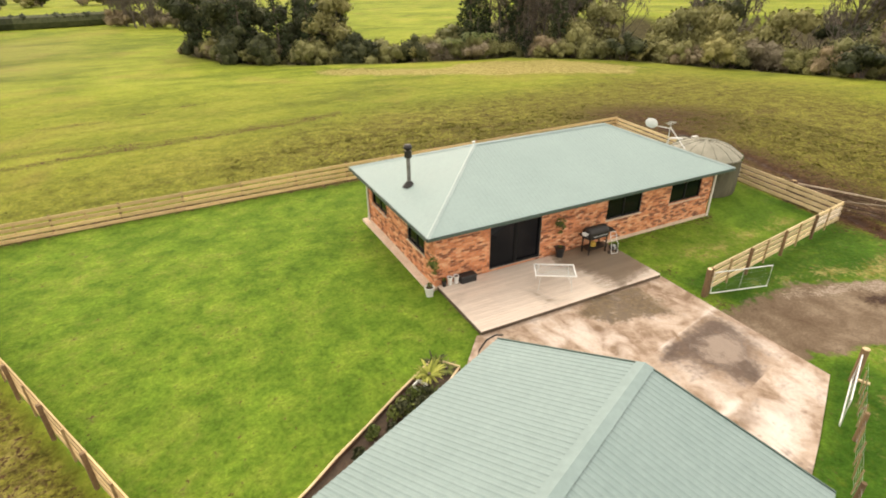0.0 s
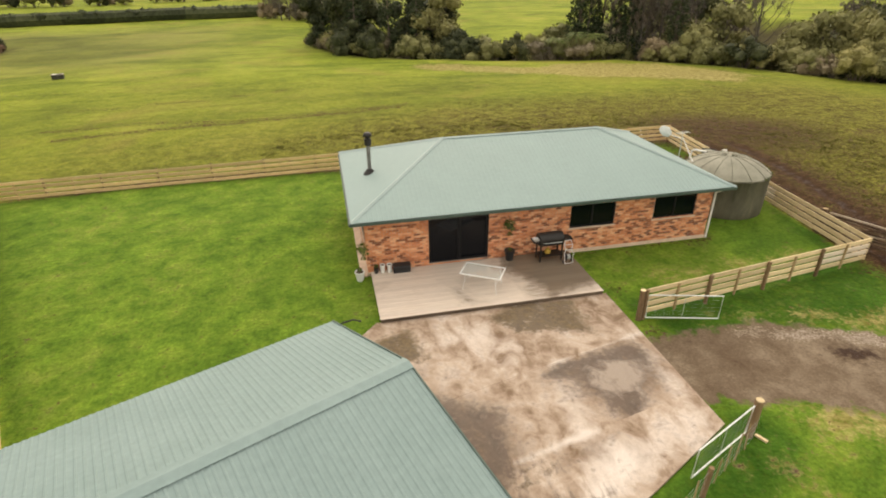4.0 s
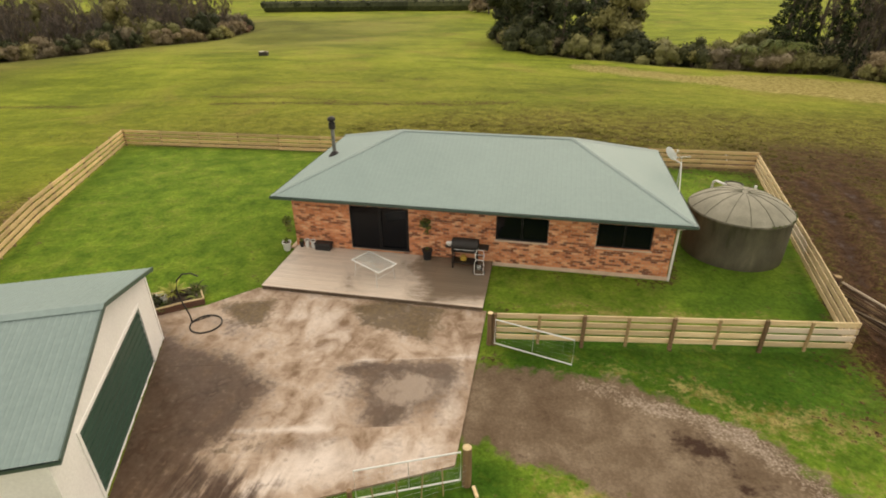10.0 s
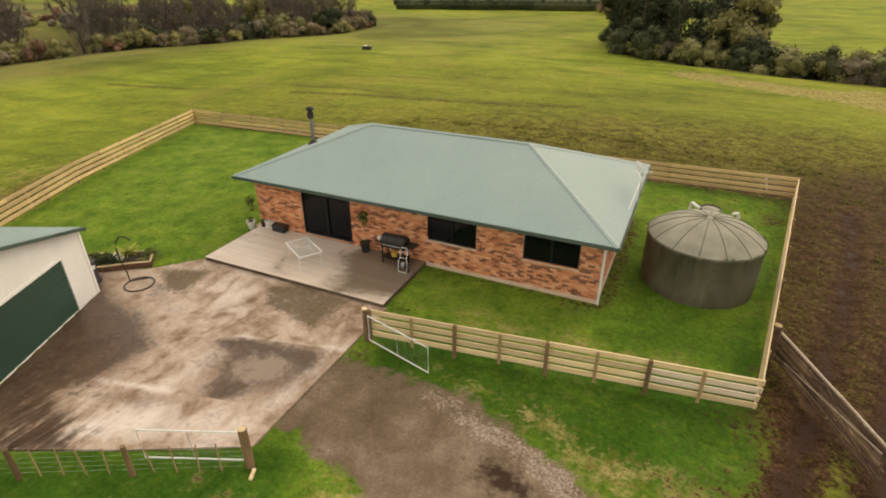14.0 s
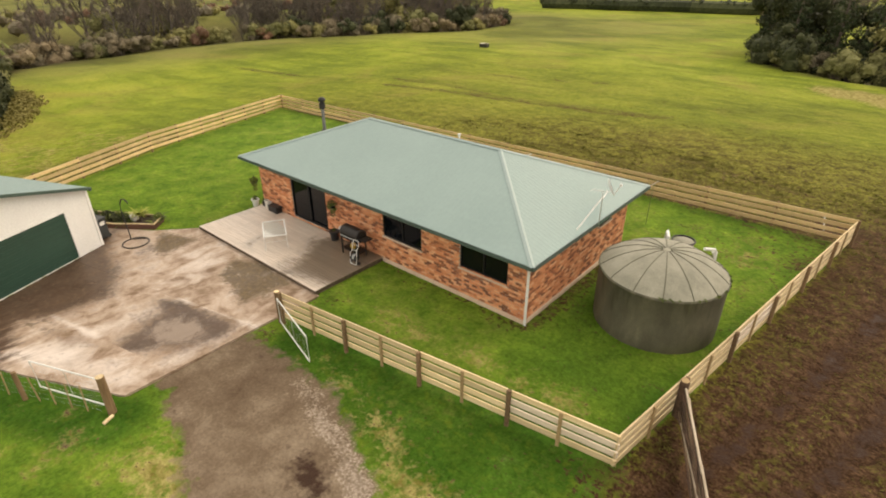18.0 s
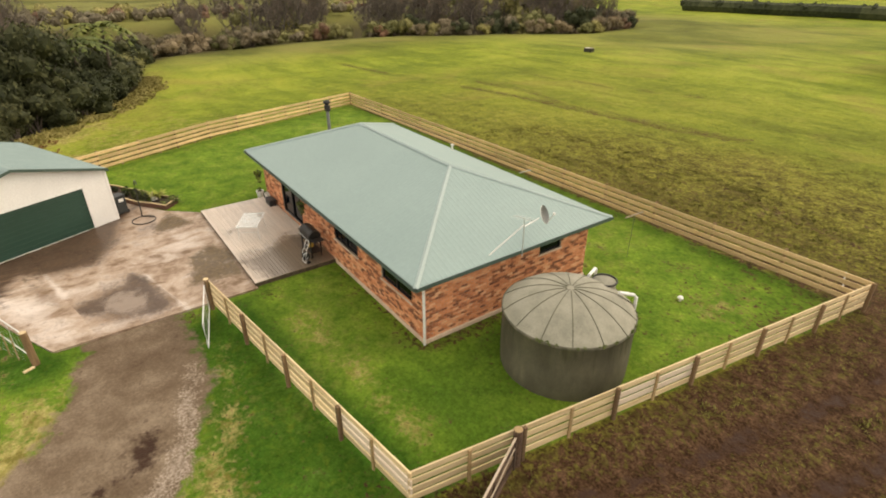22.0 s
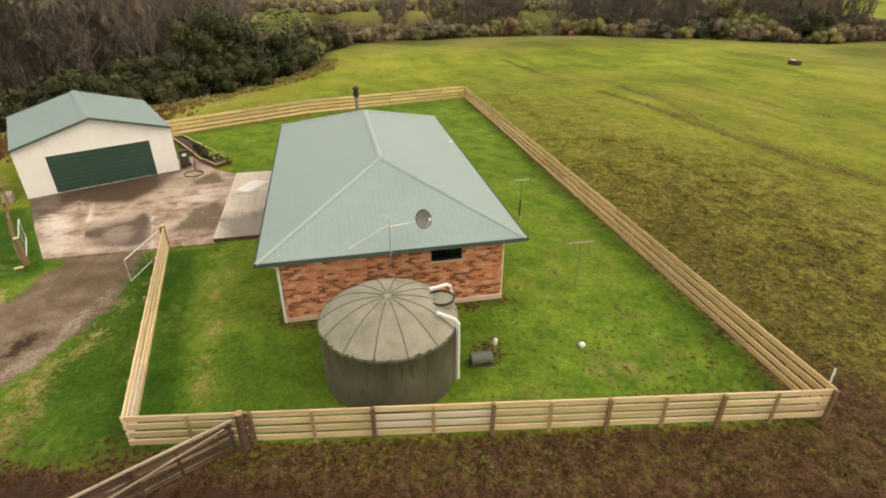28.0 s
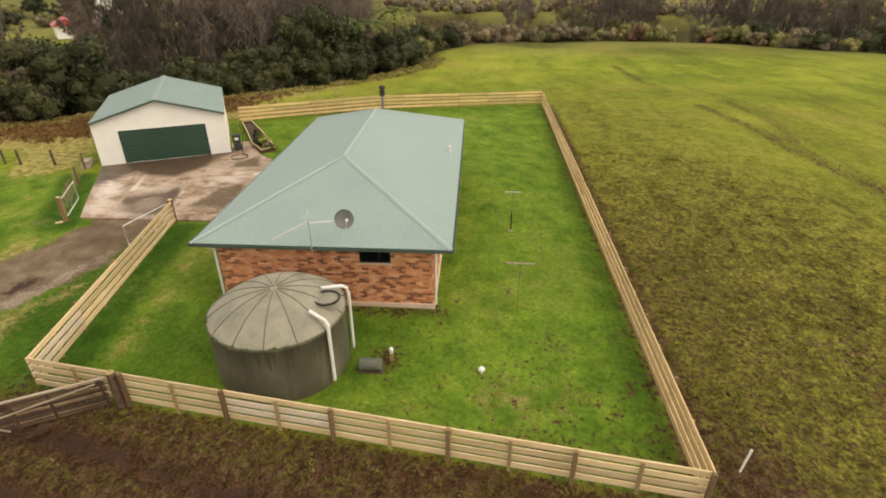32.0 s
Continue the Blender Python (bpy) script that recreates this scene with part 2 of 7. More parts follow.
def tank_mat(name, top):
    m, n, l, p = tree_of(name)
    tc = n.new("ShaderNodeTexCoord")
    v = tc.outputs["Object"]
    mp = n.new("ShaderNodeMapping")
    mp.inputs["Scale"].default_value = (1, 1, 1) if top else (1.1, 1.1, 0.45)
    l.new(v, mp.inputs["Vector"])
    a = noise_tex(n, l, mp.outputs[0], 1.6, 5, 0.6)
    g = noise_tex(n, l, v, 22, 4)
    # wall tones run darker than the dome, holding some of the south side's shade
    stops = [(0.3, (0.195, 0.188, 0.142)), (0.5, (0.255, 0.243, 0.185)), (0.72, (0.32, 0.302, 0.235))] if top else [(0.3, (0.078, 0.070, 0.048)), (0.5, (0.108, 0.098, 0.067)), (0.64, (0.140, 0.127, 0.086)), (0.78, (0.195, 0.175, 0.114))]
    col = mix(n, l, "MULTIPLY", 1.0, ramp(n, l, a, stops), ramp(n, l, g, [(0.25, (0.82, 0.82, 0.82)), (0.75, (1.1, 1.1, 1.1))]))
    if not top:
        sep = n.new("ShaderNodeSeparateXYZ")
        l.new(v, sep.inputs[0])
        mp2 = n.new("ShaderNodeMapping")
        mp2.inputs["Scale"].default_value = (2.6, 2.6, 0.22)
        l.new(v, mp2.inputs["Vector"])
        drip = noise_tex(n, l, mp2.outputs[0], 1.7, 4, 0.6)
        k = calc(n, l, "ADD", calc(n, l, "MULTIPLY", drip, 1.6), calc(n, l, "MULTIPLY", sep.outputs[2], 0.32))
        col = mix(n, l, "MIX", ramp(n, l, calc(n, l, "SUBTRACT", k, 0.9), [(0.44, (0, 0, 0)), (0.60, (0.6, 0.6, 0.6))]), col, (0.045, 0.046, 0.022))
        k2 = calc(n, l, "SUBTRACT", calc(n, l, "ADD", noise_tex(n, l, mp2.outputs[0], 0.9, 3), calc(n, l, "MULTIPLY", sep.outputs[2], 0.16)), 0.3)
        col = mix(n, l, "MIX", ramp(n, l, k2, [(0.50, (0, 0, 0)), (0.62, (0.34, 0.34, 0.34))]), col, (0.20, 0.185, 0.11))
    l.new(col, p.inputs["Base Color"])
    p.inputs["Roughness"].default_value = 0.72
    b = n.new("ShaderNodeBump")
    b.inputs["Strength"].default_value, b.inputs["Distance"].default_value = 0.15, 0.01
    l.new(g, b.inputs["Height"])
    l.new(b.outputs[0], p.inputs["Normal"])
    return m


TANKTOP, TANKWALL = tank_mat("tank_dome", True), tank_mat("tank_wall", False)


def attr(n, name):
    a = n.new("ShaderNodeAttribute")
    a.attribute_name = name
    return a.outputs["Fac"]


def slab_mat():
    """Concrete with damp, algae, standing water and a painted sheen; the mesh's attributes say where each lies."""
    m, n, l, p = tree_of("stained_concrete")
    tc = n.new("ShaderNodeTexCoord")
    v = tc.outputs["Object"]
    big = noise_tex(n, l, v, 0.55, 4, 0.55, 0.4)
    fall = n.new("ShaderNodeMapping")
    fall.inputs["Rotation"].default_value, fall.inputs["Scale"].default_value = (0, 0, radians(18)), (1.15, 0.75, 1)
    l.new(v, fall.inputs["Vector"])
    mid = noise_tex(n, l, fall.outputs[0], 1.2, 4, 0.58, 0.6)
    blot = noise_tex(n, l, v, 2.4, 4, 0.6, 0.6)
    speck = noise_tex(n, l, v, 7.0, 4, 0.6)
    fine = noise_tex(n, l, v, 30, 4)
    run = n.new("ShaderNodeMapping")
    run.inputs["Rotation"].default_value, run.inputs["Scale"].default_value = (0, 0, radians(-4)), (3.2, 0.5, 1)
    l.new(v, run.inputs["Vector"])
    streak = noise_tex(n, l, run.outputs[0], 1.5, 4, 0.6, 0.4)
    def swing(src, amt):
        return calc(n, l, "MULTIPLY", calc(n, l, "SUBTRACT", src, 0.5), amt)
    wob = calc(n, l, "ADD", swing(mid, 1.3), calc(n, l, "ADD", swing(blot, 1.5), swing(speck, 0.9)))
    k = calc(n, l, "ADD", calc(n, l, "MULTIPLY", big, 0.36), calc(n, l, "ADD", calc(n, l, "MULTIPLY", mid, 0.36), calc(n, l, "MULTIPLY", blot, 0.28)))
    dry = ramp(n, l, k, [(0.39, (0.180, 0.115, 0.070)), (0.46, (0.310, 0.224, 0.162)), (0.53, (0.440, 0.342, 0.266)), (0.60, (0.560, 0.462, 0.390))])
    pf = calc(n, l, "ADD", attr(n, "pale"), calc(n, l, "ADD", swing(mid, 1.3), calc(n, l, "MULTIPLY", attr(n, "streaky"), swing(streak, -2.2))))
    col = mix(n, l, "MIX", ramp(n, l, pf, [(0.25, (0, 0, 0)), (0.95, (0.85, 0.85, 0.85))]), dry, (0.68, 0.60, 0.54))
    mf = calc(n, l, "ADD", attr(n, "moss"), calc(n, l, "ADD", swing(blot, 1.5), swing(speck, 1.1)))
    moss = ramp(n, l, speck, [(0.36, (0.052, 0.033, 0.013)), (0.64, (0.125, 0.086, 0.037))])
    col = mix(n, l, "MIX", ramp(n, l, mf, [(0.30, (0, 0, 0)), (0.85, (0.85, 0.85, 0.85))]), col, moss)
    damp = calc(n, l, "ADD", attr(n, "damp"), calc(n, l, "ADD", wob, calc(n, l, "MULTIPLY", attr(n, "streaky"), swing(streak, 3.2))))
    wet = ramp(n, l, calc(n, l, "ADD", calc(n, l, "MULTIPLY", blot, 0.7), calc(n, l, "MULTIPLY", speck, 0.3)), [(0.36, (0.036, 0.019, 0.010)), (0.64, (0.086, 0.051, 0.033))])
    col = mix(n, l, "MIX", ramp(n, l, calc(n, l, "MULTIPLY", calc(n, l, "ADD", damp, swing(big, 0.9)), 0.7), [(0.08, (0, 0, 0)), (0.30, (0.32, 0.32, 0.32)), (0.56, (0.82, 0.82, 0.82)), (0.85, (1, 1, 1))]), col, wet)
    pool = ramp(n, l, calc(n, l, "ADD", attr(n, "pool"), calc(n, l, "ADD", swing(blot, 1.5), swing(mid, 1.4))), [(0.28, (0, 0, 0)), (0.70, (1, 1, 1))])
    # muddy water, its base colour lightened to stand in for reflected sky
    col = mix(n, l, "MIX", calc(n, l, "MULTIPLY", pool, 0.7), col, (0.30, 0.228, 0.174))
    col = mix(n, l, "MULTIPLY", 1.0, col, ramp(n, l, fine, [(0.25, (0.88, 0.88, 0.88)), (0.75, (1.07, 1.07, 1.07))]))
    l.new(col, p.inputs["Base Color"])
    wetness = ramp(n, l, damp, [(0.2, (0.62, 0.62, 0.62)), (0.9, (0.34, 0.34, 0.34))])
    l.new(mix(n, l, "MIX", pool, wetness, 0.14), p.inputs["Roughness"])
    l.new(mix(n, l, "MIX", pool, 0.22, 0.32), p.inputs["Specular IOR Level"])
    b = n.new("ShaderNodeBump")
    b.inputs["Distance"].default_value = 0.006
    l.new(calc(n, l, "SUBTRACT", 0.2, calc(n, l, "MULTIPLY", pool, 0.19)), b.inputs["Strength"])
    l.new(fine, b.inputs["Height"])
    l.new(b.outputs[0], p.inputs["Normal"])
    return m


SLAB = slab_mat()


def deck_mat():
    """Weathered deck boards with damp patches."""
    m, n, l, p = tree_of("weathered_deck_board")
    geo = n.new("ShaderNodeNewGeometry")
    v = geo.outputs["Position"]
    mp = n.new("ShaderNodeMapping")
    mp.inputs["Scale"].default_value = (0.5, 8, 1)
    l.new(v, mp.inputs["Vector"])
    a = noise_tex(n, l, mp.outputs[0], 3.0, 4)
    big = noise_tex(n, l, v, 0.5, 5, 0.6, 0.6)
    dv = n.new("ShaderNodeVectorMath")
    dv.operation = "DISTANCE"
    dv.inputs[1].default_value = (15.5, 15.5, 0.2)
    l.new(v, dv.inputs[0])
    spill = calc(n, l, "SUBTRACT", 0.60, calc(n, l, "MULTIPLY", dv.outputs["Value"], 0.20))
    wetk = calc(n, l, "ADD", calc(n, l, "ADD", calc(n, l, "MULTIPLY", big, 0.65), 0.165), calc(n, l, "ADD", calc(n, l, "MAXIMUM", spill, 0.0), calc(n, l, "MULTIPLY", calc(n, l, "SUBTRACT", a, 0.5), 0.25)))
    col = ramp(n, l, a, [(0.3, (0.52, 0.425, 0.345)), (0.7, (0.64, 0.545, 0.460))])
    col = mix(n, l, "MIX", ramp(n, l, wetk, [(0.52, (0, 0, 0)), (0.72, (0.88, 0.88, 0.88))]), col, (0.125, 0.090, 0.058))
    col = mix(n, l, "MULTIPLY", 1.0, col, ramp(n, l, n.new("ShaderNodeObjectInfo").outputs["Random"], [(0, (0.95, 0.95, 0.95)), (1, (1.06, 1.06, 1.06))]))
    l.new(col, p.inputs["Base Color"])
    l.new(ramp(n, l, wetk, [(0.4, (0.5, 0.5, 0.5)), (0.7, (0.2, 0.2, 0.2))]), p.inputs["Roughness"])
    return m


DECK = deck_mat()


def ground_mat():
    """Pasture, mown lawn, soil, gravel and scrub floor, blended by the mesh's cover and shade attributes and broken up
    by noise.
    """
    m, n, l, p = tree_of("ground_cover")
    geo = n.new("ShaderNodeNewGeometry")
    v = geo.outputs["Position"]
    huge = noise_tex(n, l, v, 0.035, 4, 0.55, 0.6)
    big = noise_tex(n, l, v, 0.16, 5, 0.6, 0.5)
    mid = noise_tex(n, l, v, 0.9, 5, 0.62, 0.3)
    tuft = noise_tex(n, l, v, 2.6, 4, 0.65)
    fine = noise_tex(n, l, v, 14, 4, 0.7)
    # pasture
    k = calc(n, l, "ADD", calc(n, l, "MULTIPLY", huge, 0.45), calc(n, l, "ADD", calc(n, l, "MULTIPLY", big, 0.35), calc(n, l, "MULTIPLY", mid, 0.2)))
    past = ramp(n, l, k, [(0.40, (0.138, 0.180, 0.021)), (0.5, (0.222, 0.272, 0.031)), (0.60, (0.312, 0.338, 0.052))])
    lay_ = n.new("ShaderNodeMapping")
    lay_.inputs["Rotation"].default_value, lay_.inputs["Scale"].default_value = (0, 0, radians(-8)), (0.05, 0.26, 1)
    l.new(v, lay_.inputs["Vector"])
    windrow = noise_tex(n, l, lay_.outputs[0], 1.0, 5, 0.62, 0.5)
    past = mix(n, l, "MULTIPLY", 1.0, past, ramp(n, l, windrow, [(0.36, (0.74, 0.76, 0.72)), (0.5, (1.0, 1.0, 1.0)), (0.66, (1.08, 1.04, 1.0))]))
    sere = noise_tex(n, l, v, 0.07, 3, 0.55, 0.8)
    past = mix(n, l, "MIX", ramp(n, l, sere, [(0.54, (0, 0, 0)), (0.70, (0.55, 0.55, 0.55))]), past, (0.285, 0.235, 0.062))
    rough = calc(n, l, "MULTIPLY", attr(n, "rough"), 1.0)
    tus = noise_tex(n, l, v, 5.6, 4, 0.72)
    leafy = noise_tex(n, l, v, 4.6, 5, 0.72, 0.6)
    tufts = ramp(n, l, calc(n, l, "ADD", calc(n, l, "MULTIPLY", leafy, 0.55), calc(n, l, "ADD", calc(n, l, "MULTIPLY", tus, 0.15), calc(n, l, "MULTIPLY", mid, 0.3))), [(0.42, (0.036, 0.026, 0.008)), (0.475, (0.096, 0.080, 0.018)), (0.525, (0.156, 0.150, 0.025)), (0.60, (0.268, 0.250, 0.050))])
    past = mix(n, l, "MULTIPLY", 1.0, past, ramp(n, l, tuft, [(0.32, (0.72, 0.70, 0.66)), (0.55, (1.0, 1.0, 1.0)), (0.72, (1.12, 1.1, 1.08))]))
    past = mix(n, l, "MIX", rough, past, tufts)
    past = mix(n, l, "MIX", calc(n, l, "MULTIPLY", attr(n, "dull"), 0.75), past, ramp(n, l, huge, [(0.42, (0.075, 0.065, 0.028)), (0.58, (0.165, 0.152, 0.058))]))
    # lawn
    kl = calc(n, l, "ADD", calc(n, l, "MULTIPLY", big, 0.3), calc(n, l, "MULTIPLY", mid, 0.7))
    lawn = ramp(n, l, kl, [(0.34, (0.072, 0.132, 0.015)), (0.47, (0.108, 0.183, 0.020)), (0.56, (0.143, 0.216, 0.026)), (0.68, (0.200, 0.252, 0.043))])
    blade = noise_tex(n, l, v, 6.5, 5, 0.75, 0.2)
    lawn = mix(n, l, "MULTIPLY", 1.0, lawn, ramp(n, l, blade, [(0.36, (0.72, 0.74, 0.70)), (0.5, (0.95, 0.95, 0.95)), (0.64, (1.16, 1.14, 1.12))]))
    lawn = mix(n, l, "MULTIPLY", 1.0, lawn, ramp(n, l, leafy, [(0.36, (0.78, 0.82, 0.76)), (0.51, (1.0, 1.0, 1.0)), (0.64, (1.15, 1.11, 1.10))]))
    drift = noise_tex(n, l, v, 0.62, 4, 0.55, 0.8)
    lawn = mix(n, l, "MULTIPLY", 1.0, lawn, ramp(n, l, drift, [(0.36, (0.84, 0.90, 0.86)), (0.50, (1.02, 1.02, 1.02)), (0.64, (1.23, 1.22, 1.19))]))
    # deeper green for thick grass and for shade painted into the lawn colour
    lush_shade = calc(n, l, "ADD", attr(n, "lush_shade"), calc(n, l, "MULTIPLY", calc(n, l, "SUBTRACT", mid, 0.5), 1.3))
    lawn = mix(n, l, "MULTIPLY", ramp(n, l, lush_shade, [(0.3, (0, 0, 0)), (0.8, (1, 1, 1))]), lawn, (0.36, 0.52, 0.50))
    yel = calc(n, l, "ADD", calc(n, l, "MULTIPLY", big, 0.55), calc(n, l, "MULTIPLY", tuft, 0.45))
    lawn = mix(n, l, "MIX", ramp(n, l, yel, [(0.54, (0, 0, 0)), (0.68, (0.46, 0.46, 0.46))]), lawn, (0.235, 0.230, 0.058))
    lm = calc(n, l, "ADD", attr(n, "lawn"), calc(n, l, "MULTIPLY", calc(n, l, "SUBTRACT", tuft, 0.5), 0.5))
    col = mix(n, l, "MIX", ramp(n, l, lm, [(0.4, (0, 0, 0)), (0.6, (1, 1, 1))]), past, lawn)
    # dry grass
    dm = calc(n, l, "ADD", attr(n, "dry"), calc(n, l, "ADD", calc(n, l, "MULTIPLY", calc(n, l, "SUBTRACT", mid, 0.5), 1.6), calc(n, l, "MULTIPLY", calc(n, l, "SUBTRACT", tus, 0.5), 1.4)))
    col = mix(n, l, "MIX", ramp(n, l, dm, [(0.4, (0, 0, 0)), (0.8, (0.85, 0.85, 0.85))]), col, ramp(n, l, tuft, [(0.38, (0.165, 0.128, 0.036)), (0.62, (0.430, 0.355, 0.140))]))
    # leaves over bare soil are sparse and dull
    col = mix(n, l, "MIX", ramp(n, l, attr(n, "soil"), [(0.30, (0, 0, 0)), (0.62, (0.72, 0.72, 0.72))]), col, ramp(n, l, tuft, [(0.38, (0.042, 0.027, 0.011)), (0.62, (0.118, 0.092, 0.030))]))
    # soil
    sm = calc(n, l, "ADD", attr(n, "soil"), calc(n, l, "ADD", calc(n, l, "MULTIPLY", calc(n, l, "SUBTRACT", mid, 0.5), 1.1), calc(n, l, "ADD", calc(n, l, "MULTIPLY", calc(n, l, "SUBTRACT", tus, 0.5), 3.0), calc(n, l, "MULTIPLY", calc(n, l, "SUBTRACT", tuft, 0.5), 0.8))))
    soil = ramp(n, l, calc(n, l, "ADD", calc(n, l, "MULTIPLY", fine, 0.5), calc(n, l, "MULTIPLY", tuft, 0.5)), [(0.40, (0.026, 0.013, 0.007)), (0.5, (0.056, 0.030, 0.0155)), (0.60, (0.108, 0.062, 0.034))])
    sf = ramp(n, l, sm, [(0.38, (0, 0, 0)), (0.66, (1, 1, 1))])
    col = mix(n, l, "MIX", sf, col, soil)
    # gravel track
    gm = calc(n, l, "ADD", attr(n, "gravel"), calc(n, l, "ADD", calc(n, l, "MULTIPLY", calc(n, l, "SUBTRACT", mid, 0.5), 1.5), calc(n, l, "MULTIPLY", calc(n, l, "SUBTRACT", tuft, 0.5), 1.0)))
    grav = ramp(n, l, calc(n, l, "ADD", calc(n, l, "MULTIPLY", fine, 0.12), calc(n, l, "ADD", calc(n, l, "MULTIPLY", big, 0.43), calc(n, l, "MULTIPLY", mid, 0.45))), [(0.36, (0.098, 0.066, 0.042)), (0.49, (0.160, 0.117, 0.079)), (0.62, (0.25, 0.193, 0.138))])
    gf = ramp(n, l, gm, [(0.34, (0, 0, 0)), (0.64, (1, 1, 1))])
    col = mix(n, l, "MIX", gf, col, grav)
    stf = calc(n, l, "ADD", attr(n, "stones"), calc(n, l, "ADD", calc(n, l, "MULTIPLY", calc(n, l, "SUBTRACT", mid, 0.5), 1.2), calc(n, l, "MULTIPLY", calc(n, l, "SUBTRACT", fine, 0.5), 1.2)))
    col = mix(n, l, "MIX", ramp(n, l, stf, [(0.42, (0, 0, 0)), (0.68, (0.9, 0.9, 0.9))]), col, ramp(n, l, fine, [(0.38, (0.20, 0.155, 0.115)), (0.62, (0.36, 0.295, 0.235))]))
    # puddled mud on the track
    pm = calc(n, l, "ADD", attr(n, "mud"), calc(n, l, "ADD", calc(n, l, "MULTIPLY", calc(n, l, "SUBTRACT", mid, 0.5), 1.6), calc(n, l, "MULTIPLY", calc(n, l, "SUBTRACT", tuft, 0.5), 1.6)))
    pf = ramp(n, l, pm, [(0.4, (0, 0, 0)), (0.75, (1, 1, 1))])
    col = mix(n, l, "MIX", pf, col, (0.048, 0.027, 0.018))
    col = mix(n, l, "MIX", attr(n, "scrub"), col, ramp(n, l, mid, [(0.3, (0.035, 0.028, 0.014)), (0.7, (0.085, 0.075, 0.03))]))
    col = mix(n, l, "MULTIPLY", 1.0, col, ramp(n, l, fine, [(0.25, (0.78, 0.78, 0.78)), (0.75, (1.14, 1.14, 1.14))]))
    l.new(col, p.inputs["Base Color"])
    l.new(ramp(n, l, pm, [(0.5, (0.92, 0.92, 0.92)), (0.9, (0.5, 0.5, 0.5))]), p.inputs["Roughness"])
    p.inputs["Specular IOR Level"].default_value = 0.06
    h = calc(n, l, "ADD", calc(n, l, "MULTIPLY", tuft, 0.7), calc(n, l, "MULTIPLY", fine, 0.3))
    b = n.new("ShaderNodeBump")
    b.inputs["Strength"].default_value, b.inputs["Distance"].default_value = 0.7, 0.14
    l.new(h, b.inputs["Height"])
    l.new(b.outputs[0], p.inputs["Normal"])
    return m


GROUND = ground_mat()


# ---- building helpers ----
def part(name, bm, material, parent=None, label="", smooth=False):
    me = bpy.data.meshes.new(name)
    if smooth:
        for f in bm.faces:
            f.smooth = True
    bm.normal_update()
    bm.to_mesh(me)
    bm.free()
    me.materials.append(material)
    ob = new(name, me)
    if parent is not None:
        ob.parent = parent
    if label:
        tagged(ob, label)
    return ob


def thing(name, at, label, category, group="", kind="", rz=0.0):
    e = new(name)
    e.empty_display_size = 0.2
    e.matrix_basis = pose(*at, 0, 0, rz)
    return tagged(e, label, category, group, kind)


def box(bm, x0, x1, y0, y1, z0, z1, m=None, bevel=0.0):
    geo = bmesh.ops.create_cube(bm, size=1.0)
    vs = geo["verts"]
    mm = Matrix.LocRotScale(((x0 + x1) / 2, (y0 + y1) / 2, (z0 + z1) / 2), None, (x1 - x0, y1 - y0, z1 - z0))
    bmesh.ops.transform(bm, matrix=(m @ mm) if m else mm, verts=vs)
    if bevel:
        es = {e for v in vs for e in v.link_edges}
        bmesh.ops.bevel(bm, geom=list(es), offset=bevel, segments=1, affect="EDGES")
    return bm


def boxes(*bs, bevel=0.0):
    bm = bmesh.new()
    for b in bs:
        box(bm, *b, bevel=bevel)
    return bm


def tube(bm, pts, r, seg=8, r1=None, cap=True):
    """A round bar along pts, its radius going from r to r1."""
    pts = [Vector(p) for p in pts]
    r1 = r if r1 is None else r1
    rings = []
    up = Vector((0, 0, 1))
    for i, p in enumerate(pts):
        d = (pts[min(i + 1, len(pts) - 1)] - pts[max(i - 1, 0)]).normalized()
        a = d.cross(up if abs(d.z) < 0.95 else Vector((1, 0, 0))).normalized()
        b = d.cross(a)
        rr = r + (r1 - r) * i / max(1, len(pts) - 1)
        rings.append([bm.verts.new(p + rr * (math.cos(q) * a + math.sin(q) * b)) for q in (2 * math.pi * k / seg for k in range(seg))])
    for u, w in zip(rings, rings[1:]):
        for k in range(seg):
            bm.faces.new((u[k], u[(k + 1) % seg], w[(k + 1) % seg], w[k]))
    if cap:
        bm.faces.new(rings[0][::-1])
        bm.faces.new(rings[-1])
    return bm


def tubes(*ts, seg=8):
    bm = bmesh.new()
    for pts, r in ts:
        tube(bm, pts, r, seg)
    return bm


def lathe(bm, prof, seg=24, centre=(0, 0)):
    """A turned form from (radius, height) pairs."""
    rings = [[bm.verts.new((centre[0] + max(r, 1e-4) * math.cos(2 * math.pi * k / seg), centre[1] + max(r, 1e-4) * math.sin(2 * math.pi * k / seg), z)) for k in range(seg)] for r, z in prof]
    for u, w in zip(rings, rings[1:]):
        for k in range(seg):
            bm.faces.new((u[k], u[(k + 1) % seg], w[(k + 1) % seg], w[k]))
    return bm


def slab_poly(bm, poly, z0, z1):
    lo = [bm.verts.new((x, y, z0)) for x, y in poly]
    hi = [bm.verts.new((x, y, z1)) for x, y in poly]
    bm.faces.new(lo[::-1])
    bm.faces.new(hi)
    k = len(poly)
    for i in range(k):
        bm.faces.new((lo[i], lo[(i + 1) % k], hi[(i + 1) % k], hi[i]))
    return bm


def mesh_ob(name, verts, faces, material, parent=None, label=""):
    me = bpy.data.meshes.new(name)
    me.from_pydata([tuple(v) for v in verts], [], [tuple(f) for f in faces])
    me.materials.append(material)
    ob = new(name, me)
    ob.parent = parent
    if label:
        tagged(ob, label)
    return ob


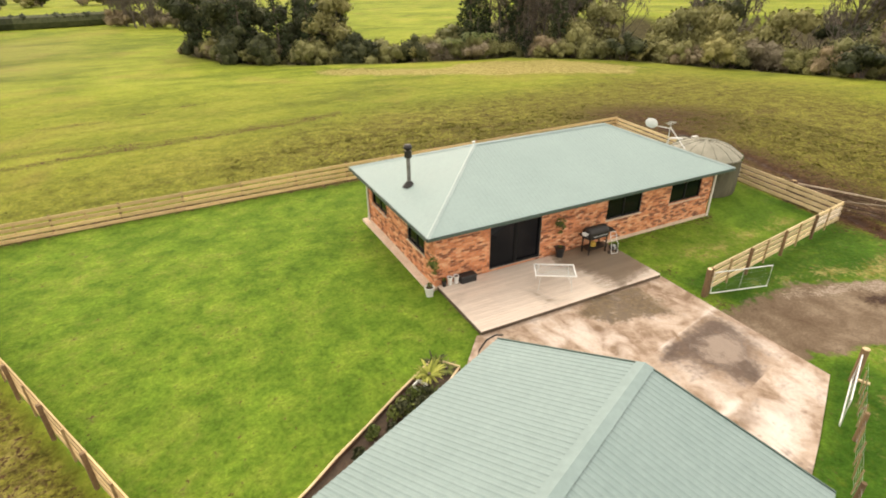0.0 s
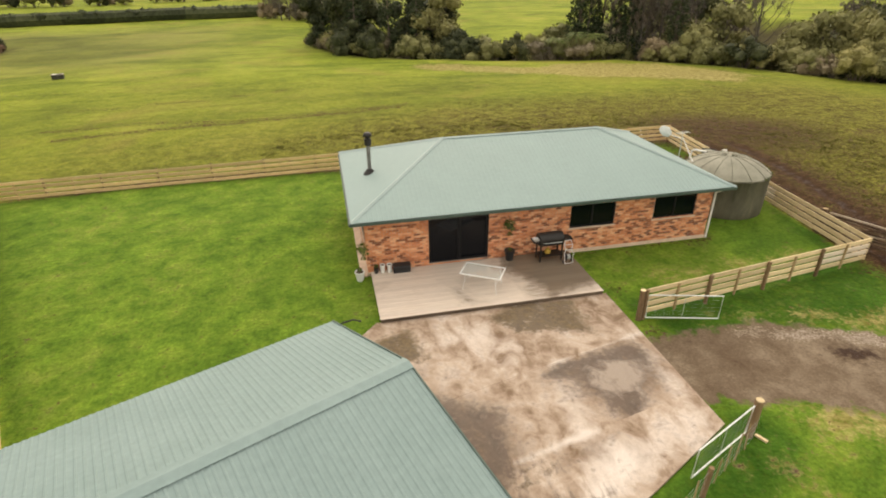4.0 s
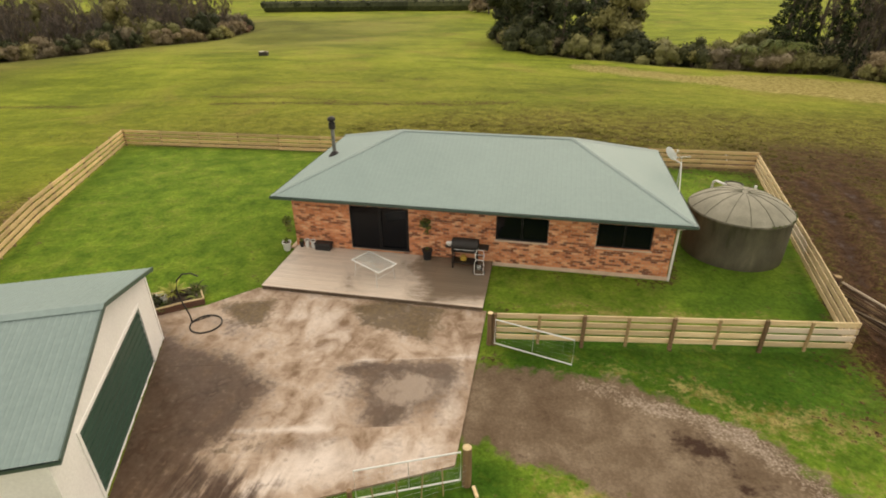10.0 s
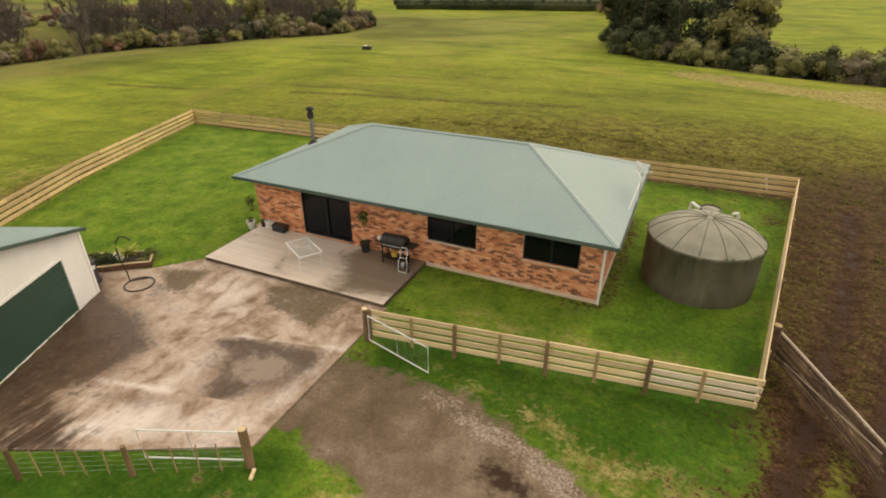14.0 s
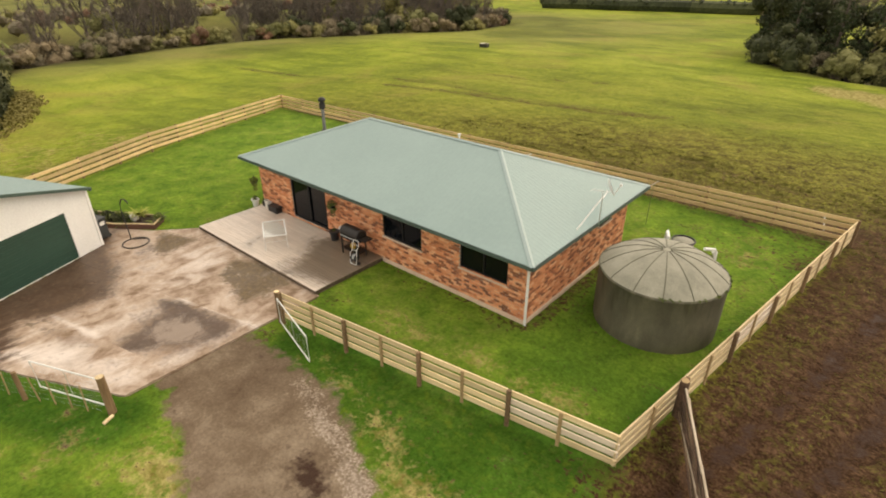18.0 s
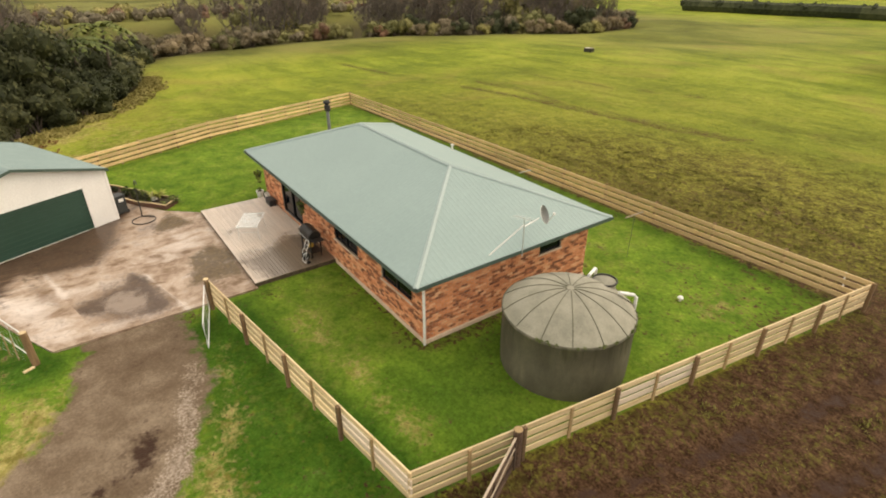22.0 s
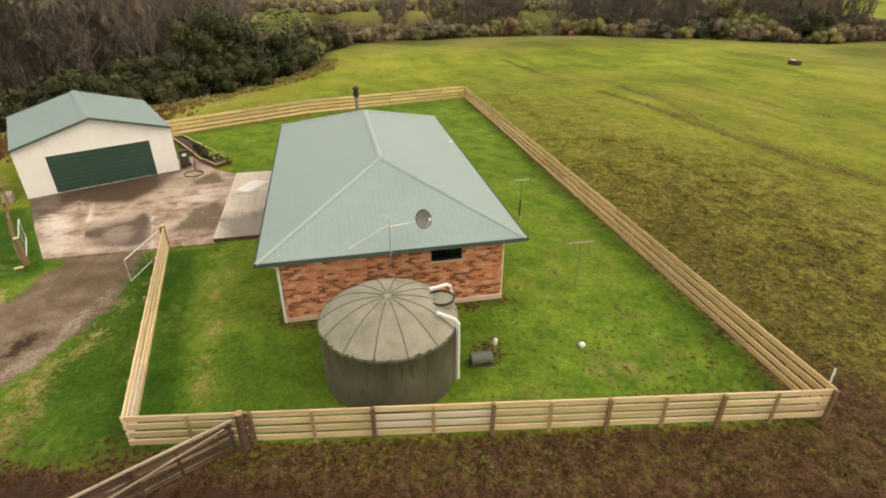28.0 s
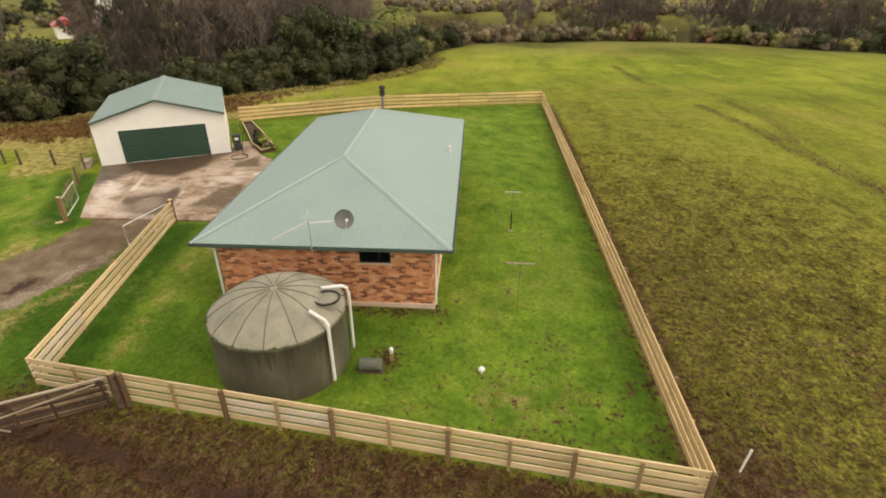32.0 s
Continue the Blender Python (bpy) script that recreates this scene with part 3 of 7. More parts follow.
ICO_V = [(0, 0, 1)] + [(0.894 * math.cos(k * 1.2566), 0.894 * math.sin(k * 1.2566), 0.447) for k in range(5)] + [(0.894 * math.cos((k + .5) * 1.2566), 0.894 * math.sin((k + .5) * 1.2566), -0.447) for k in range(5)] + [(0, 0, -1)]
ICO_F = [f for k in range(5) for f in ((0, 1 + k, 1 + (k + 1) % 5), (1 + k, 6 + k, 1 + (k + 1) % 5), (1 + (k + 1) % 5, 6 + k, 6 + (k + 1) % 5), (11, 6 + (k + 1) % 5, 6 + k))]


def leaf_cloud(rg, centres, n, size, flat=0.5, core=0.0, stray=0.5):
    """Many small leaf-sprays lying about the given (x, y, z, r) clumps, over a dense heart of core times the clump's size."""
    vs, fs = [], []
    if core:
        for x, y, z, r in centres:
            k = len(vs)
            vs += [np.array((x, y, z)) + np.array(p) * r * core * rg.uniform(0.8, 1.1) for p in ICO_V]
            fs += [tuple(k + i for i in f) for f in ICO_F]
    wts = np.array([c[3] ** 2 for c in centres])
    pick = rg.choice(len(centres), n, p=wts / wts.sum())
    for c in pick:
        x, y, z, r = centres[c]
        d = rg.normal(size=3)
        d /= np.linalg.norm(d)
        d[2] = d[2] * 0.8 + 0.12
        q = np.array((x, y, z)) + d * r * (0.72 + 0.38 * rg.random())
        a = np.cross(d, rg.normal(size=3))
        a = a / (np.linalg.norm(a) + 1e-9) + rg.normal(size=3) * stray
        a /= np.linalg.norm(a)
        b = np.cross(a, d + rg.normal(size=3) * stray)
        b /= np.linalg.norm(b) + 1e-9
        s = size * (0.6 + 0.8 * rg.random())
        w = s * (0.4 + flat * rg.random() * 0.6)
        k = len(vs)
        vs += [q - a * s * 0.5, q + b * w * 0.5, q + a * s * 0.5, q - b * w * 0.5]
        fs.append((k, k + 1, k + 2, k + 3))
    return vs, fs


# ---- the lie of the land ----
LAND = np.array([
    (8, 16, 0), (24, 16, 0), (8, 25, -.12), (24, 25, -.06), (12, 8, 0), (17, 6, 0), (28, 13, 0), (30.7, 31, -.26), (-13.2, 31.8, -1.1), (-7.5, 20, -.3),
    (-3, 10.6, -.03), (-2, 4, -.1), (9, 31.5, -.62), (9, 2, 0), (40, 25, -.1), (22, -2, 0), (38, -8, .1), (2, -10, -.8), (-29, 84.4, -2.3), (-57, 138, -4),
    (4, 126, -4), (-14, 220, -4.3), (-92, 215, -5.5), (40, 87, -3), (72, 55, -2.4), (-40, 20, -2.3), (-74, 45, -3.2), (75, 10, -.8)], float)


def tps_basis(x, y):
    r2 = (x[..., None] - LAND[:, 0]) ** 2 + (y[..., None] - LAND[:, 1]) ** 2
    return np.sqrt(r2 + 4.0)


_A = np.zeros((len(LAND) + 1, len(LAND) + 1))
_A[:-1, :-1] = tps_basis(LAND[:, 0], LAND[:, 1])
_A[:-1, -1] = _A[-1, :-1] = 1
LAND_W = np.linalg.solve(_A, np.append(LAND[:, 2], 0.0))

GULLY_W = [(0, -16), (-4, -9), (-10, -1), (-15, 6), (-26, 13), (-40, 18), (-57, 19.5), (-70, 26), (-77, 45), (-77, 67), (-65, 92), (-54, 113), (-58, 139), (-85, 152), (-125, 150), (-140, 100), (-140, 20), (-112, -22), (-64, -37), (-28, -46), (-2, -44)]
GULLY_E = [(4, 130), (9, 107), (14, 99), (23, 94), (40, 88), (55, 85), (68, 71), (76, 55), (79, 40), (84, 20), (105, -10), (190, -10), (190, 90), (130, 150), (90, 160), (53, 99), (33, 103), (40, 140), (25, 150)]


def poly_depth(poly, x, y):
    """Distance to the outline, positive inside it."""
    best = np.full(x.shape, 1e9)
    inside = np.zeros(x.shape, bool)
    for (ax, ay), (bx, by) in zip(poly, poly[1:] + poly[:1]):
        dx, dy = bx - ax, by - ay
        t = np.clip(((x - ax) * dx + (y - ay) * dy) / (dx * dx + dy * dy), 0, 1)
        best = np.minimum(best, np.hypot(x - ax - t * dx, y - ay - t * dy))
        with np.errstate(divide="ignore", invalid="ignore"):
            inside ^= ((ay > y) != (by > y)) & (x < dx * (y - ay) / (dy if dy else 1e-9) + ax)
    return np.where(inside, best, -best)


def smooth01(v, a, b):
    t = np.clip((v - a) / (b - a), 0, 1)
    return t * t * (3 - 2 * t)


def land(x, y):
    x, y = np.asarray(x, float), np.asarray(y, float)
    z = tps_basis(x, y) @ LAND_W[:-1] + LAND_W[-1]
    far = smooth01(np.hypot(x - 10, y - 40), 180, 300)
    z = z * (1 - far) + far * -5.0
    far2 = smooth01(np.hypot(x - 10, y - 40), 260, 900)
    z = z + far2 * 14
    for poly, deep in ((GULLY_W, 5.5), (GULLY_E, 4.5)):
        z = z - deep * smooth01(poly_depth(poly, x, y), 0.3, 14)
    roll = 0.16 * np.sin(x * 0.11 + 1.3 * np.sin(y * 0.07)) * np.sin(y * 0.13 + x * 0.05)
    return z + roll * smooth01(np.hypot(x - 12, y - 16), 32, 60)


def gz(x, y):
    return float(land(np.array([float(x)]), np.array([float(y)]))[0])


# ---- ground sheet ----
def axis(lo, hi, fine_lo, fine_hi, step, grow=1.09):
    mid = list(np.arange(fine_lo, fine_hi + 1e-6, step))
    up, s = [mid[-1]], step
    while up[-1] < hi:
        s *= grow
        up.append(up[-1] + s)
    dn, s = [mid[0]], step
    while dn[-1] > lo:
        s *= grow
        dn.append(dn[-1] - s)
    return np.array(dn[:0:-1] + mid + up[1:])


def bump2(x, y, cx, cy, rx, ry, deg=0.0):
    c, s = math.cos(radians(deg)), math.sin(radians(deg))
    u, v = ((x - cx) * c + (y - cy) * s) / rx, (-(x - cx) * s + (y - cy) * c) / ry
    return np.exp(-(u * u + v * v))


def along(x, y, pts):
    """Distance to a line through pts."""
    best = np.full(x.shape, 1e9)
    for (ax, ay), (bx, by) in zip(pts, pts[1:]):
        dx, dy = bx - ax, by - ay
        t = np.clip(((x - ax) * dx + (y - ay) * dy) / (dx * dx + dy * dy), 0, 1)
        best = np.minimum(best, np.hypot(x - ax - t * dx, y - ay - t * dy))
    return best


YARD = [(-13.17, 31.75), (30.67, 31.05), (28.03, 12.79), (16.85, 11.21), (16.5, 13), (7.9, 13), (6.1, 9.6), (-0.9, 6.3), (-1.25, 7.2), (-6.0, 17.0), (-9.4, 24.0)]
PAD = [(7.75, 13.0), (16.5, 13.0), (16.5, 6.2), (13.6, 4.75), (9.25, 2.75), (6.15, 9.55), (4.2, 8.72), (3.75, 9.85), (4.95, 10.55), (6.42, 11.5)]
STRAW = [(35, 75), (43, 82), (51, 82), (60, 78), (64, 69), (66, 60), (58, 63), (49, 63), (41, 66)]
RUTS = [[(28.6, 9.8), (29.6, 13.9), (30.6, 17.7), (31.7, 22), (32.5, 26), (33, 30)], [(30.2, 9.5), (31.2, 13.5), (32.3, 17), (33.5, 21.3), (34.4, 26), (35, 30)]]
TRACK = [(14.0, 8.6), (17.5, 8.5), (20.5, 8.1), (23.0, 6.8), (25.2, 4.2), (27.0, 0.5), (29.0, -6.0), (31.0, -30.0)]


def build_ground():
    xs, ys = axis(-900, 900, -20, 46, 0.3), axis(-400, 1200, -6, 44, 0.3)
    X, Y = np.meshgrid(xs, ys)
    Z = land(X, Y)
    yard = poly_depth(YARD, X, Y)
    gw, ge = poly_depth(GULLY_W, X, Y), poly_depth(GULLY_E, X, Y)
    pad = poly_depth(PAD, X, Y)
    tr = along(X, Y, TRACK)
    width = 1.75 + 0.5 * smooth01(X, 17, 22)
    gravel = 1 - smooth01(tr, width - 0.9, width + 0.7)
    lawn = np.maximum(smooth01(yard, -0.15, 0.15), 0.62 * (1 - smooth01(Y, 12.5, 14.5)) * (1 - smooth01(X, 27, 32)) * smooth01(X, 9, 11))
    bound = 47.5 + 0.16 * X                          # beyond this the pasture is shorter
    rough = (1 - smooth01(Y - bound, -9, 12)) * smooth01(Y, 31.2, 31.7) * smooth01(X, -34, -6) * (1 - smooth01(X, 55, 85)) * (0.62 + 0.33 * smooth01(X, -4, 14))
    rough = np.maximum(rough, 0.32 * (1 - smooth01(Y, 62, 90)) * smooth01(Y, 31.2, 40) * smooth01(X, -40, -10))
    ruts = np.minimum(along(X, Y, RUTS[0]), along(X, Y, RUTS[1]))
    edge = X - 28.06 - 0.1446 * (Y - 13)           # metres outside the side fence
    back = Y - 31.05 - 0.016 * (30.67 - X)          # metres behind the back fence
    rough = np.maximum(rough, 0.97 * smooth01(edge, -0.3, 0.1) * (1 - smooth01(edge, 25, 45)) * smooth01(Y, 7, 15) * (1 - smooth01(Y, 31, 38)))
    soil = (0.56 + 0.10 * smooth01(edge, 0.5, 1.8)) * smooth01(edge, -0.2, 0.3) * (1 - 0.55 * smooth01(edge, 4.0, 8.0)) * (1 - smooth01(edge, 12, 26)) * smooth01(Y, 9, 13) * (1 - smooth01(Y, 32, 46))
    soil = np.maximum(soil, 0.38 * smooth01(back, 0.0, 0.5) * (1 - smooth01(back, 3, 13)) * smooth01(X, 0, 20) * (1 - smooth01(X, 31, 40)))
    soil = np.maximum(soil, 0.78 * bump2(X, Y, 31.5, 32.4, 5.0, 2.8))
    soil = np.maximum(soil, 0.66 * smooth01(edge, 0.15, 0.5) * (1 - smooth01(edge, 1.5, 3.0)) * smooth01(Y, 17, 22) * (1 - smooth01(Y, 31.5, 33)))
    soil = np.maximum(soil, 0.32 * bump2(X, Y, 27.8, 26.1, 0.8, 0.5))
    soil = np.maximum(soil, 0.70 * bump2(X, Y, 37.0, 33.0, 10.0, 9.0))
    soil = np.maximum(soil, 0.85 * bump2(X, Y, 28.9, 14.0, 0.7, 1.3))
    soil = np.maximum(soil, 0.36 * bump2(X, Y, 27.8, 9.6, 1.6, 1.0))
    verge = bump2(X, Y, -6.6, 14.0, 2.2, 8.0, 25.5) * smooth01(-yard, 0.1, 0.5)
    rough = np.maximum(rough, 0.95 * np.clip(1.6 * verge, 0, 1))
    soil = np.maximum(soil, 0.34 * verge)
    soil = np.maximum(soil, 1.0 * (1 - smooth01(ruts, 0.25, 0.95)) * (1 - smooth01(Y, 29, 36)))
    # soil and long-grass shade painted behind the back fence, darkening its rail gaps
    soil = np.maximum(soil, 0.60 * (1 - smooth01(along(X, Y, [(30.8, 31.5), (-13, 32.2)]), 0.3, 1.1)) * smooth01(X, -18, -8))
    for line, amt in (([(-15.4, 47.6), (-11, 48.3), (-5.8, 49.1), (-1.3, 49), (3, 49.8), (10.2, 50.6), (14.4, 52.2)], 0.47), ([(-19.5, 61), (-15.3, 60.9), (-4.8, 63.4), (4.4, 67.7)], 0.45), ([(-44, 45.4), (-30, 45.6)], 0.45), ([(-18, 51), (-10, 52), (-1.6, 50), (15, 53)], 0.4), ([(-45, 72), (-34, 74), (-24, 72)], 0.42), ([(20, 40), (30, 37)], 0.4)):
        soil = np.maximum(soil, amt * (1 - smooth01(along(X, Y, line), 0.1, 1.6)))
    soil = np.maximum(soil, 0.55 * bump2(X, Y, 28.6, 12.6, 1.6, 1.2))
    soil = np.maximum(soil, 0.5 * bump2(X, Y, 29.3, 27.5, 0.9, 1.2))
    soil = np.maximum(soil, 0.5 * bump2(X, Y, 17.0, 10.2, 0.5, 0.6))
    dry = 0.45 * bump2(X, Y, 22, 5, 4.0, 1.2, -25) + 0.28 * (1 - smooth01(np.abs(tr - width - 0.4), 0.2, 1.2)) * smooth01(X, 17, 19)
    dry = dry + 0.26 * bump2(X, Y, 26.8, 28.3, 2.8, 1.6, 40)
    soil = np.maximum(soil, 0.22 * bump2(X, Y, 27.0, 28.2, 3.0, 1.9, 40))
    soil = np.maximum(soil, 0.46 * (1 - smooth01(along(X, Y, [(23.4, 16.6), (23.4, 24.4)]), 0.1, 0.75)))
    soil = np.maximum(soil, 0.60 * bump2(X, Y, 26.2, 22.9, 0.9, 0.5))
    soil = np.maximum(soil, 0.36 * (1 - smooth01(along(X, Y, [(16.6, 16.25), (23.4, 16.25)]), 0.1, 0.5)))
    soil = np.maximum(soil, 0.42 * bump2(X, Y, 17.1, 13.2, 0.6, 0.5))
    dry = dry + 0.30 * bump2(X, Y, 23.5, 9.7, 4.0, 0.9, -6) + 0.40 * bump2(X, Y, 27.0, 9.0, 2.0, 1.5) + 1.0 * (1 - smooth01(along(X, Y, [(24, 84), (36, 76), (49, 67), (58, 61)]), 1.5, 5.5)) + 0.5 * bump2(X, Y, 28.0, 26.0, 1.4, 2.0) + 0.42 * bump2(X, Y, 25.0, 14.2, 3.6, 0.8) + 0.44 * bump2(X, Y, 20, 13.6, 3.5, 0.8)
    dry = dry + 0.34 * bump2(X, Y, 16.5, 3.0, 5.0, 2.6, 20)
    dry = dry + 0.42 * (1 - smooth01(np.abs(gw + 1.2), 0.5, 3.0)) * (1 - smooth01(X, -2, 4)) * smooth01(X, -45, -30)
    dry = dry + 0.85 * bump2(X, Y, -3, -4, 6, 6) + 0.55 * bump2(X, Y, -3.5, 4.0, 2.5, 4.5, 25) * smooth01(-yard, 0.3, 0.8) + 0.9 * (1 - smooth01(along(X, Y, [(9.0, -1.2), (6.0, -2.5), (3.0, -4.5), (2.0, -10.0)]), 1.2, 3.2)) + 0.45 * smooth01(-yard, 0.3, 0.8) * smooth01(-X, 1.5, 3) * (1 - smooth01(Y, 16, 26)) * smooth01(X, -24, -14)
    stones = 0.62 * (1 - smooth01(along(X, Y, [(17.6, 10.5), (19.4, 9.9), (21.1, 9.4), (22.8, 8.95), (23.8, 8.5), (24.9, 7.3), (26.2, 5.4), (27.6, 2.0)]), 0.1, 0.75)) * smooth01(X, 18, 21)
    stripe = 0.5 + 0.5 * np.sin((Y + 0.03 * X) * 2 * math.pi / 1.9)
    # mowing stripes and thick grass, plus shade painted by fences, tank and house
    lush_shade = 0.22 * stripe * smooth01(yard, 0.3, 1.0) * smooth01(Y, 24.5, 26) * smooth01(X, 6, 12) + 0.34 * smooth01(yard, 0, 0.3) * bump2(X, Y, 26.6, 18.5, 2.6, 4.0) + 0.50 * bump2(X, Y, 24.6, 20.0, 1.5, 3.2) + 0.14 * smooth01(yard, 0, 0.3) * bump2(X, Y, 20.0, 15.2, 4.0, 1.2) + 0.10 * smooth01(yard, 0, 0.3) * smooth01(X, 12, 18) * smooth01(Y, 17, 22) + 0.80 * (1 - smooth01(np.abs(Y - 10.4 - 0.08 * (X - 17)), 1.0, 3.4)) * smooth01(X, 16.5, 18) * (1 - smooth01(X, 29, 31)) + 0.5 * smooth01(yard, 0, 0.1) * (1 - smooth01(yard, 0.2, 1.4)) + 0.35 * bump2(X, Y, 25.5, 15.2, 3.5, 1.5)  + 0.85 * (1 - smooth01(along(X, Y, [(17.2, 5.6), (9.75, 1.8)]), 0.4, 1.8))
    dry = np.maximum(dry, 1.0 * smooth01(poly_depth(STRAW, X, Y), -2.0, 2.5))
    soil = np.maximum(soil, 0.42 * bump2(X, Y, 48.6, 30.8, 3.2, 1.8))
    dull = np.maximum(smooth01(-X, 42, 75), 0.75 * smooth01(Y, 70, 115) * smooth01(-X, -5, 35)) * (1 - smooth01(Y, 160, 200))
    mud = 0.95 * bump2(X, Y, 22.5, 8.0, 0.75, 0.5, -20) + 0.6 * bump2(X, Y, 23.6, 7.0, 0.8, 0.5, -35) + 0.55 * bump2(X, Y, 26.2, 3.6, 0.6, 1.8, 20) + 0.35 * bump2(X, Y, 17.3, 9.6, 1.0, 0.6) + 0.62 * (1 - smooth01(ruts, 0.1, 0.55)) * (1 - smooth01(Y, 29, 35))
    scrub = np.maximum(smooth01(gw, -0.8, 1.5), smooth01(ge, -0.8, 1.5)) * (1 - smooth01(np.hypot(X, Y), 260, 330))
    Z = Z - 0.14 * smooth01(pad, -0.02, 0.25) - 0.05 * gravel * (1 - smooth01(pad, -0.3, 0)) - 0.10 * (1 - smooth01(ruts, 0.1, 0.6)) * (1 - smooth01(Y, 30, 36))
    lumps = np.zeros_like(Z)
    core = (X > -60) & (X < 80) & (Y > -30) & (Y < 100)
    idx = np.argwhere(core & (rough + soil + scrub > 0.15) & (yard < -0.2) & (pad < -0.3))
    for i, j in idx:
        p = Vector((X[i, j] * 1.1, Y[i, j] * 1.1, 3.0))
        lumps[i, j] = noise.noise(p) * 0.6 + noise.noise(p * 2.3) * 0.4
    Z = Z + 0.11 * lumps * np.clip(rough + soil, 0, 1)
    n, m = X.shape
    co = np.stack([X, Y, Z], -1).reshape(-1, 3)
    ii, jj = np.meshgrid(np.arange(n - 1), np.arange(m - 1), indexing="ij")
    a = (ii * m + jj).ravel()
    faces = np.stack([a, a + 1, a + 1 + m, a + m], -1)
    me = bpy.data.meshes.new("ground")
    me.vertices.add(len(co))
    me.vertices.foreach_set("co", co.ravel())
    me.loops.add(faces.size)
    me.loops.foreach_set("vertex_index", faces.ravel())
    me.polygons.add(len(faces))
    me.polygons.foreach_set("loop_start", np.arange(0, faces.size, 4))
    me.polygons.foreach_set("use_smooth", np.ones(len(faces), bool))
    me.update(calc_edges=True)
    for name, val in (("lawn", lawn), ("rough", rough), ("soil", soil), ("dry", dry), ("gravel", gravel * (1 - smooth01(pad, -0.1, 0.1))), ("mud", mud), ("scrub", scrub), ("stones", stones), ("lush_shade", lush_shade), ("dull", dull)):
        at = me.attributes.new(name, "FLOAT", "POINT")
        at.data.foreach_set("value", np.clip(val, 0, 1).astype(np.float32).ravel())
    me.materials.append(GROUND)
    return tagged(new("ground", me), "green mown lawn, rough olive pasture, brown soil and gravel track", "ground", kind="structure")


ground = build_ground()


# ---- concrete pad ----
def clip_poly(poly, px, py, nx, ny):
    out = []
    for (ax, ay), (bx, by) in zip(poly, poly[1:] + poly[:1]):
        da, db = (ax - px) * nx + (ay - py) * ny, (bx - px) * nx + (by - py) * ny
        if da >= 0:
            out.append((ax, ay))
        if (da >= 0) != (db >= 0):
            t = da / (da - db)
            out.append((ax + t * (bx - ax), ay + t * (by - ay)))
    return out


def pad_slab(poly, parent, z1, lower=False):
    bm = bmesh.new()
    slab_poly(bm, poly, -0.14, z1)
    x0, x1 = min(p[0] for p in poly), max(p[0] for p in poly)
    y0, y1 = min(p[1] for p in poly), max(p[1] for p in poly)
    for k in range(1, int((x1 - x0) / 0.16)):
        g = bm.verts[:] + bm.edges[:] + bm.faces[:]
        bmesh.ops.bisect_plane(bm, geom=g, plane_co=(x0 + 0.16 * k, 0, 0), plane_no=(1, 0, 0))
    for k in range(1, int((y1 - y0) / 0.16)):
        g = bm.verts[:] + bm.edges[:] + bm.faces[:]
        bmesh.ops.bisect_plane(bm, geom=g, plane_co=(0, y0 + 0.16 * k, 0), plane_no=(0, 1, 0))
    ob = part("slab", bm, SLAB, parent)
    me = ob.data
    co = np.zeros(len(me.vertices) * 3, np.float32)
    me.vertices.foreach_get("co", co)
    x, y = co[0::3], co[1::3]
    def patch(poly, soft):
        return smooth01(poly_depth(poly, x, y), -soft, soft)
    damp = 1.35 * patch([(5.2, 10.2), (6.9, 9.3), (8.9, 8.9), (10.6, 8.0), (10.5, 6.2), (9.9, 5.3), (11.4, 4.7), (12.2, 4.2), (9.2, 2.2), (6.0, 8.5)], 0.8)
    damp = np.maximum(damp, 0.45 * bump2(x, y, 12.4, 6.15, 1.3, 0.22, 17) + 0.25 * bump2(x, y, 9.6, 6.8, 1.2, 1.2))
    damp = np.maximum(damp, 0.35 * bump2(x, y, 8.0, 10.4, 1.6, 0.35, -20))
    if lower:
        ring = 1.15 * bump2(x, y, 14.6, 8.75, 1.4, 1.05, 15) + 0.75 * bump2(x, y, 13.2, 9.25, 0.8, 0.3, 12) + 0.7 * bump2(x, y, 14.3, 7.5, 0.45, 0.75, -15) + 0.45 * bump2(x, y, 15.6, 9.6, 0.5, 0.6)
        damp = np.maximum(damp, 1.3 * ring)
    moss = 1.4 * patch([(11.8, 12.3), (12.8, 13.0), (14.9, 12.7), (14.9, 11.7), (14.8, 10.9), (13.7, 11.3), (12.5, 11.4)], 0.6) + 1.35 * patch([(7.0, 11.6), (8.7, 12.3), (9.1, 10.8), (8.2, 10.7)], 0.5) + 0.5 * bump2(x, y, 10.7, 5.7, 1.1, 0.35, 15)
    pool = 1.0 * bump2(x, y, 14.75, 8.62, 1.0, 0.80, 20)
    streaky = bump2(x, y, 11.0, 4.3, 1.7, 1.5)
    # first spot paints the bright wet sheen near the pad's front edge
    pale = 0.95 * bump2(x, y, 13.2, 5.6, 1.4, 0.65, 20) + 0.55 * bump2(x, y, 12.7, 7.3, 0.6, 1.5, -12) + 0.45 * bump2(x, y, 11.6, 10.6, 0.9, 1.9, 25) + 0.45 * bump2(x, y, 10.0, 11.6, 1.5, 0.7) + 0.55 * bump2(x, y, 16.1, 8.6, 0.4, 3.0) + 0.5 * bump2(x, y, 15.3, 6.4, 0.8, 0.8) + 0.4 * bump2(x, y, 12.2, 4.6, 0.5, 0.7)
    up_joint, low_joint = np.abs((x - 14.5) * -0.23 + (y - 9.95) * 0.973), np.abs((x - 11.6) * -0.22 + (y - 6.45) * 0.9755)
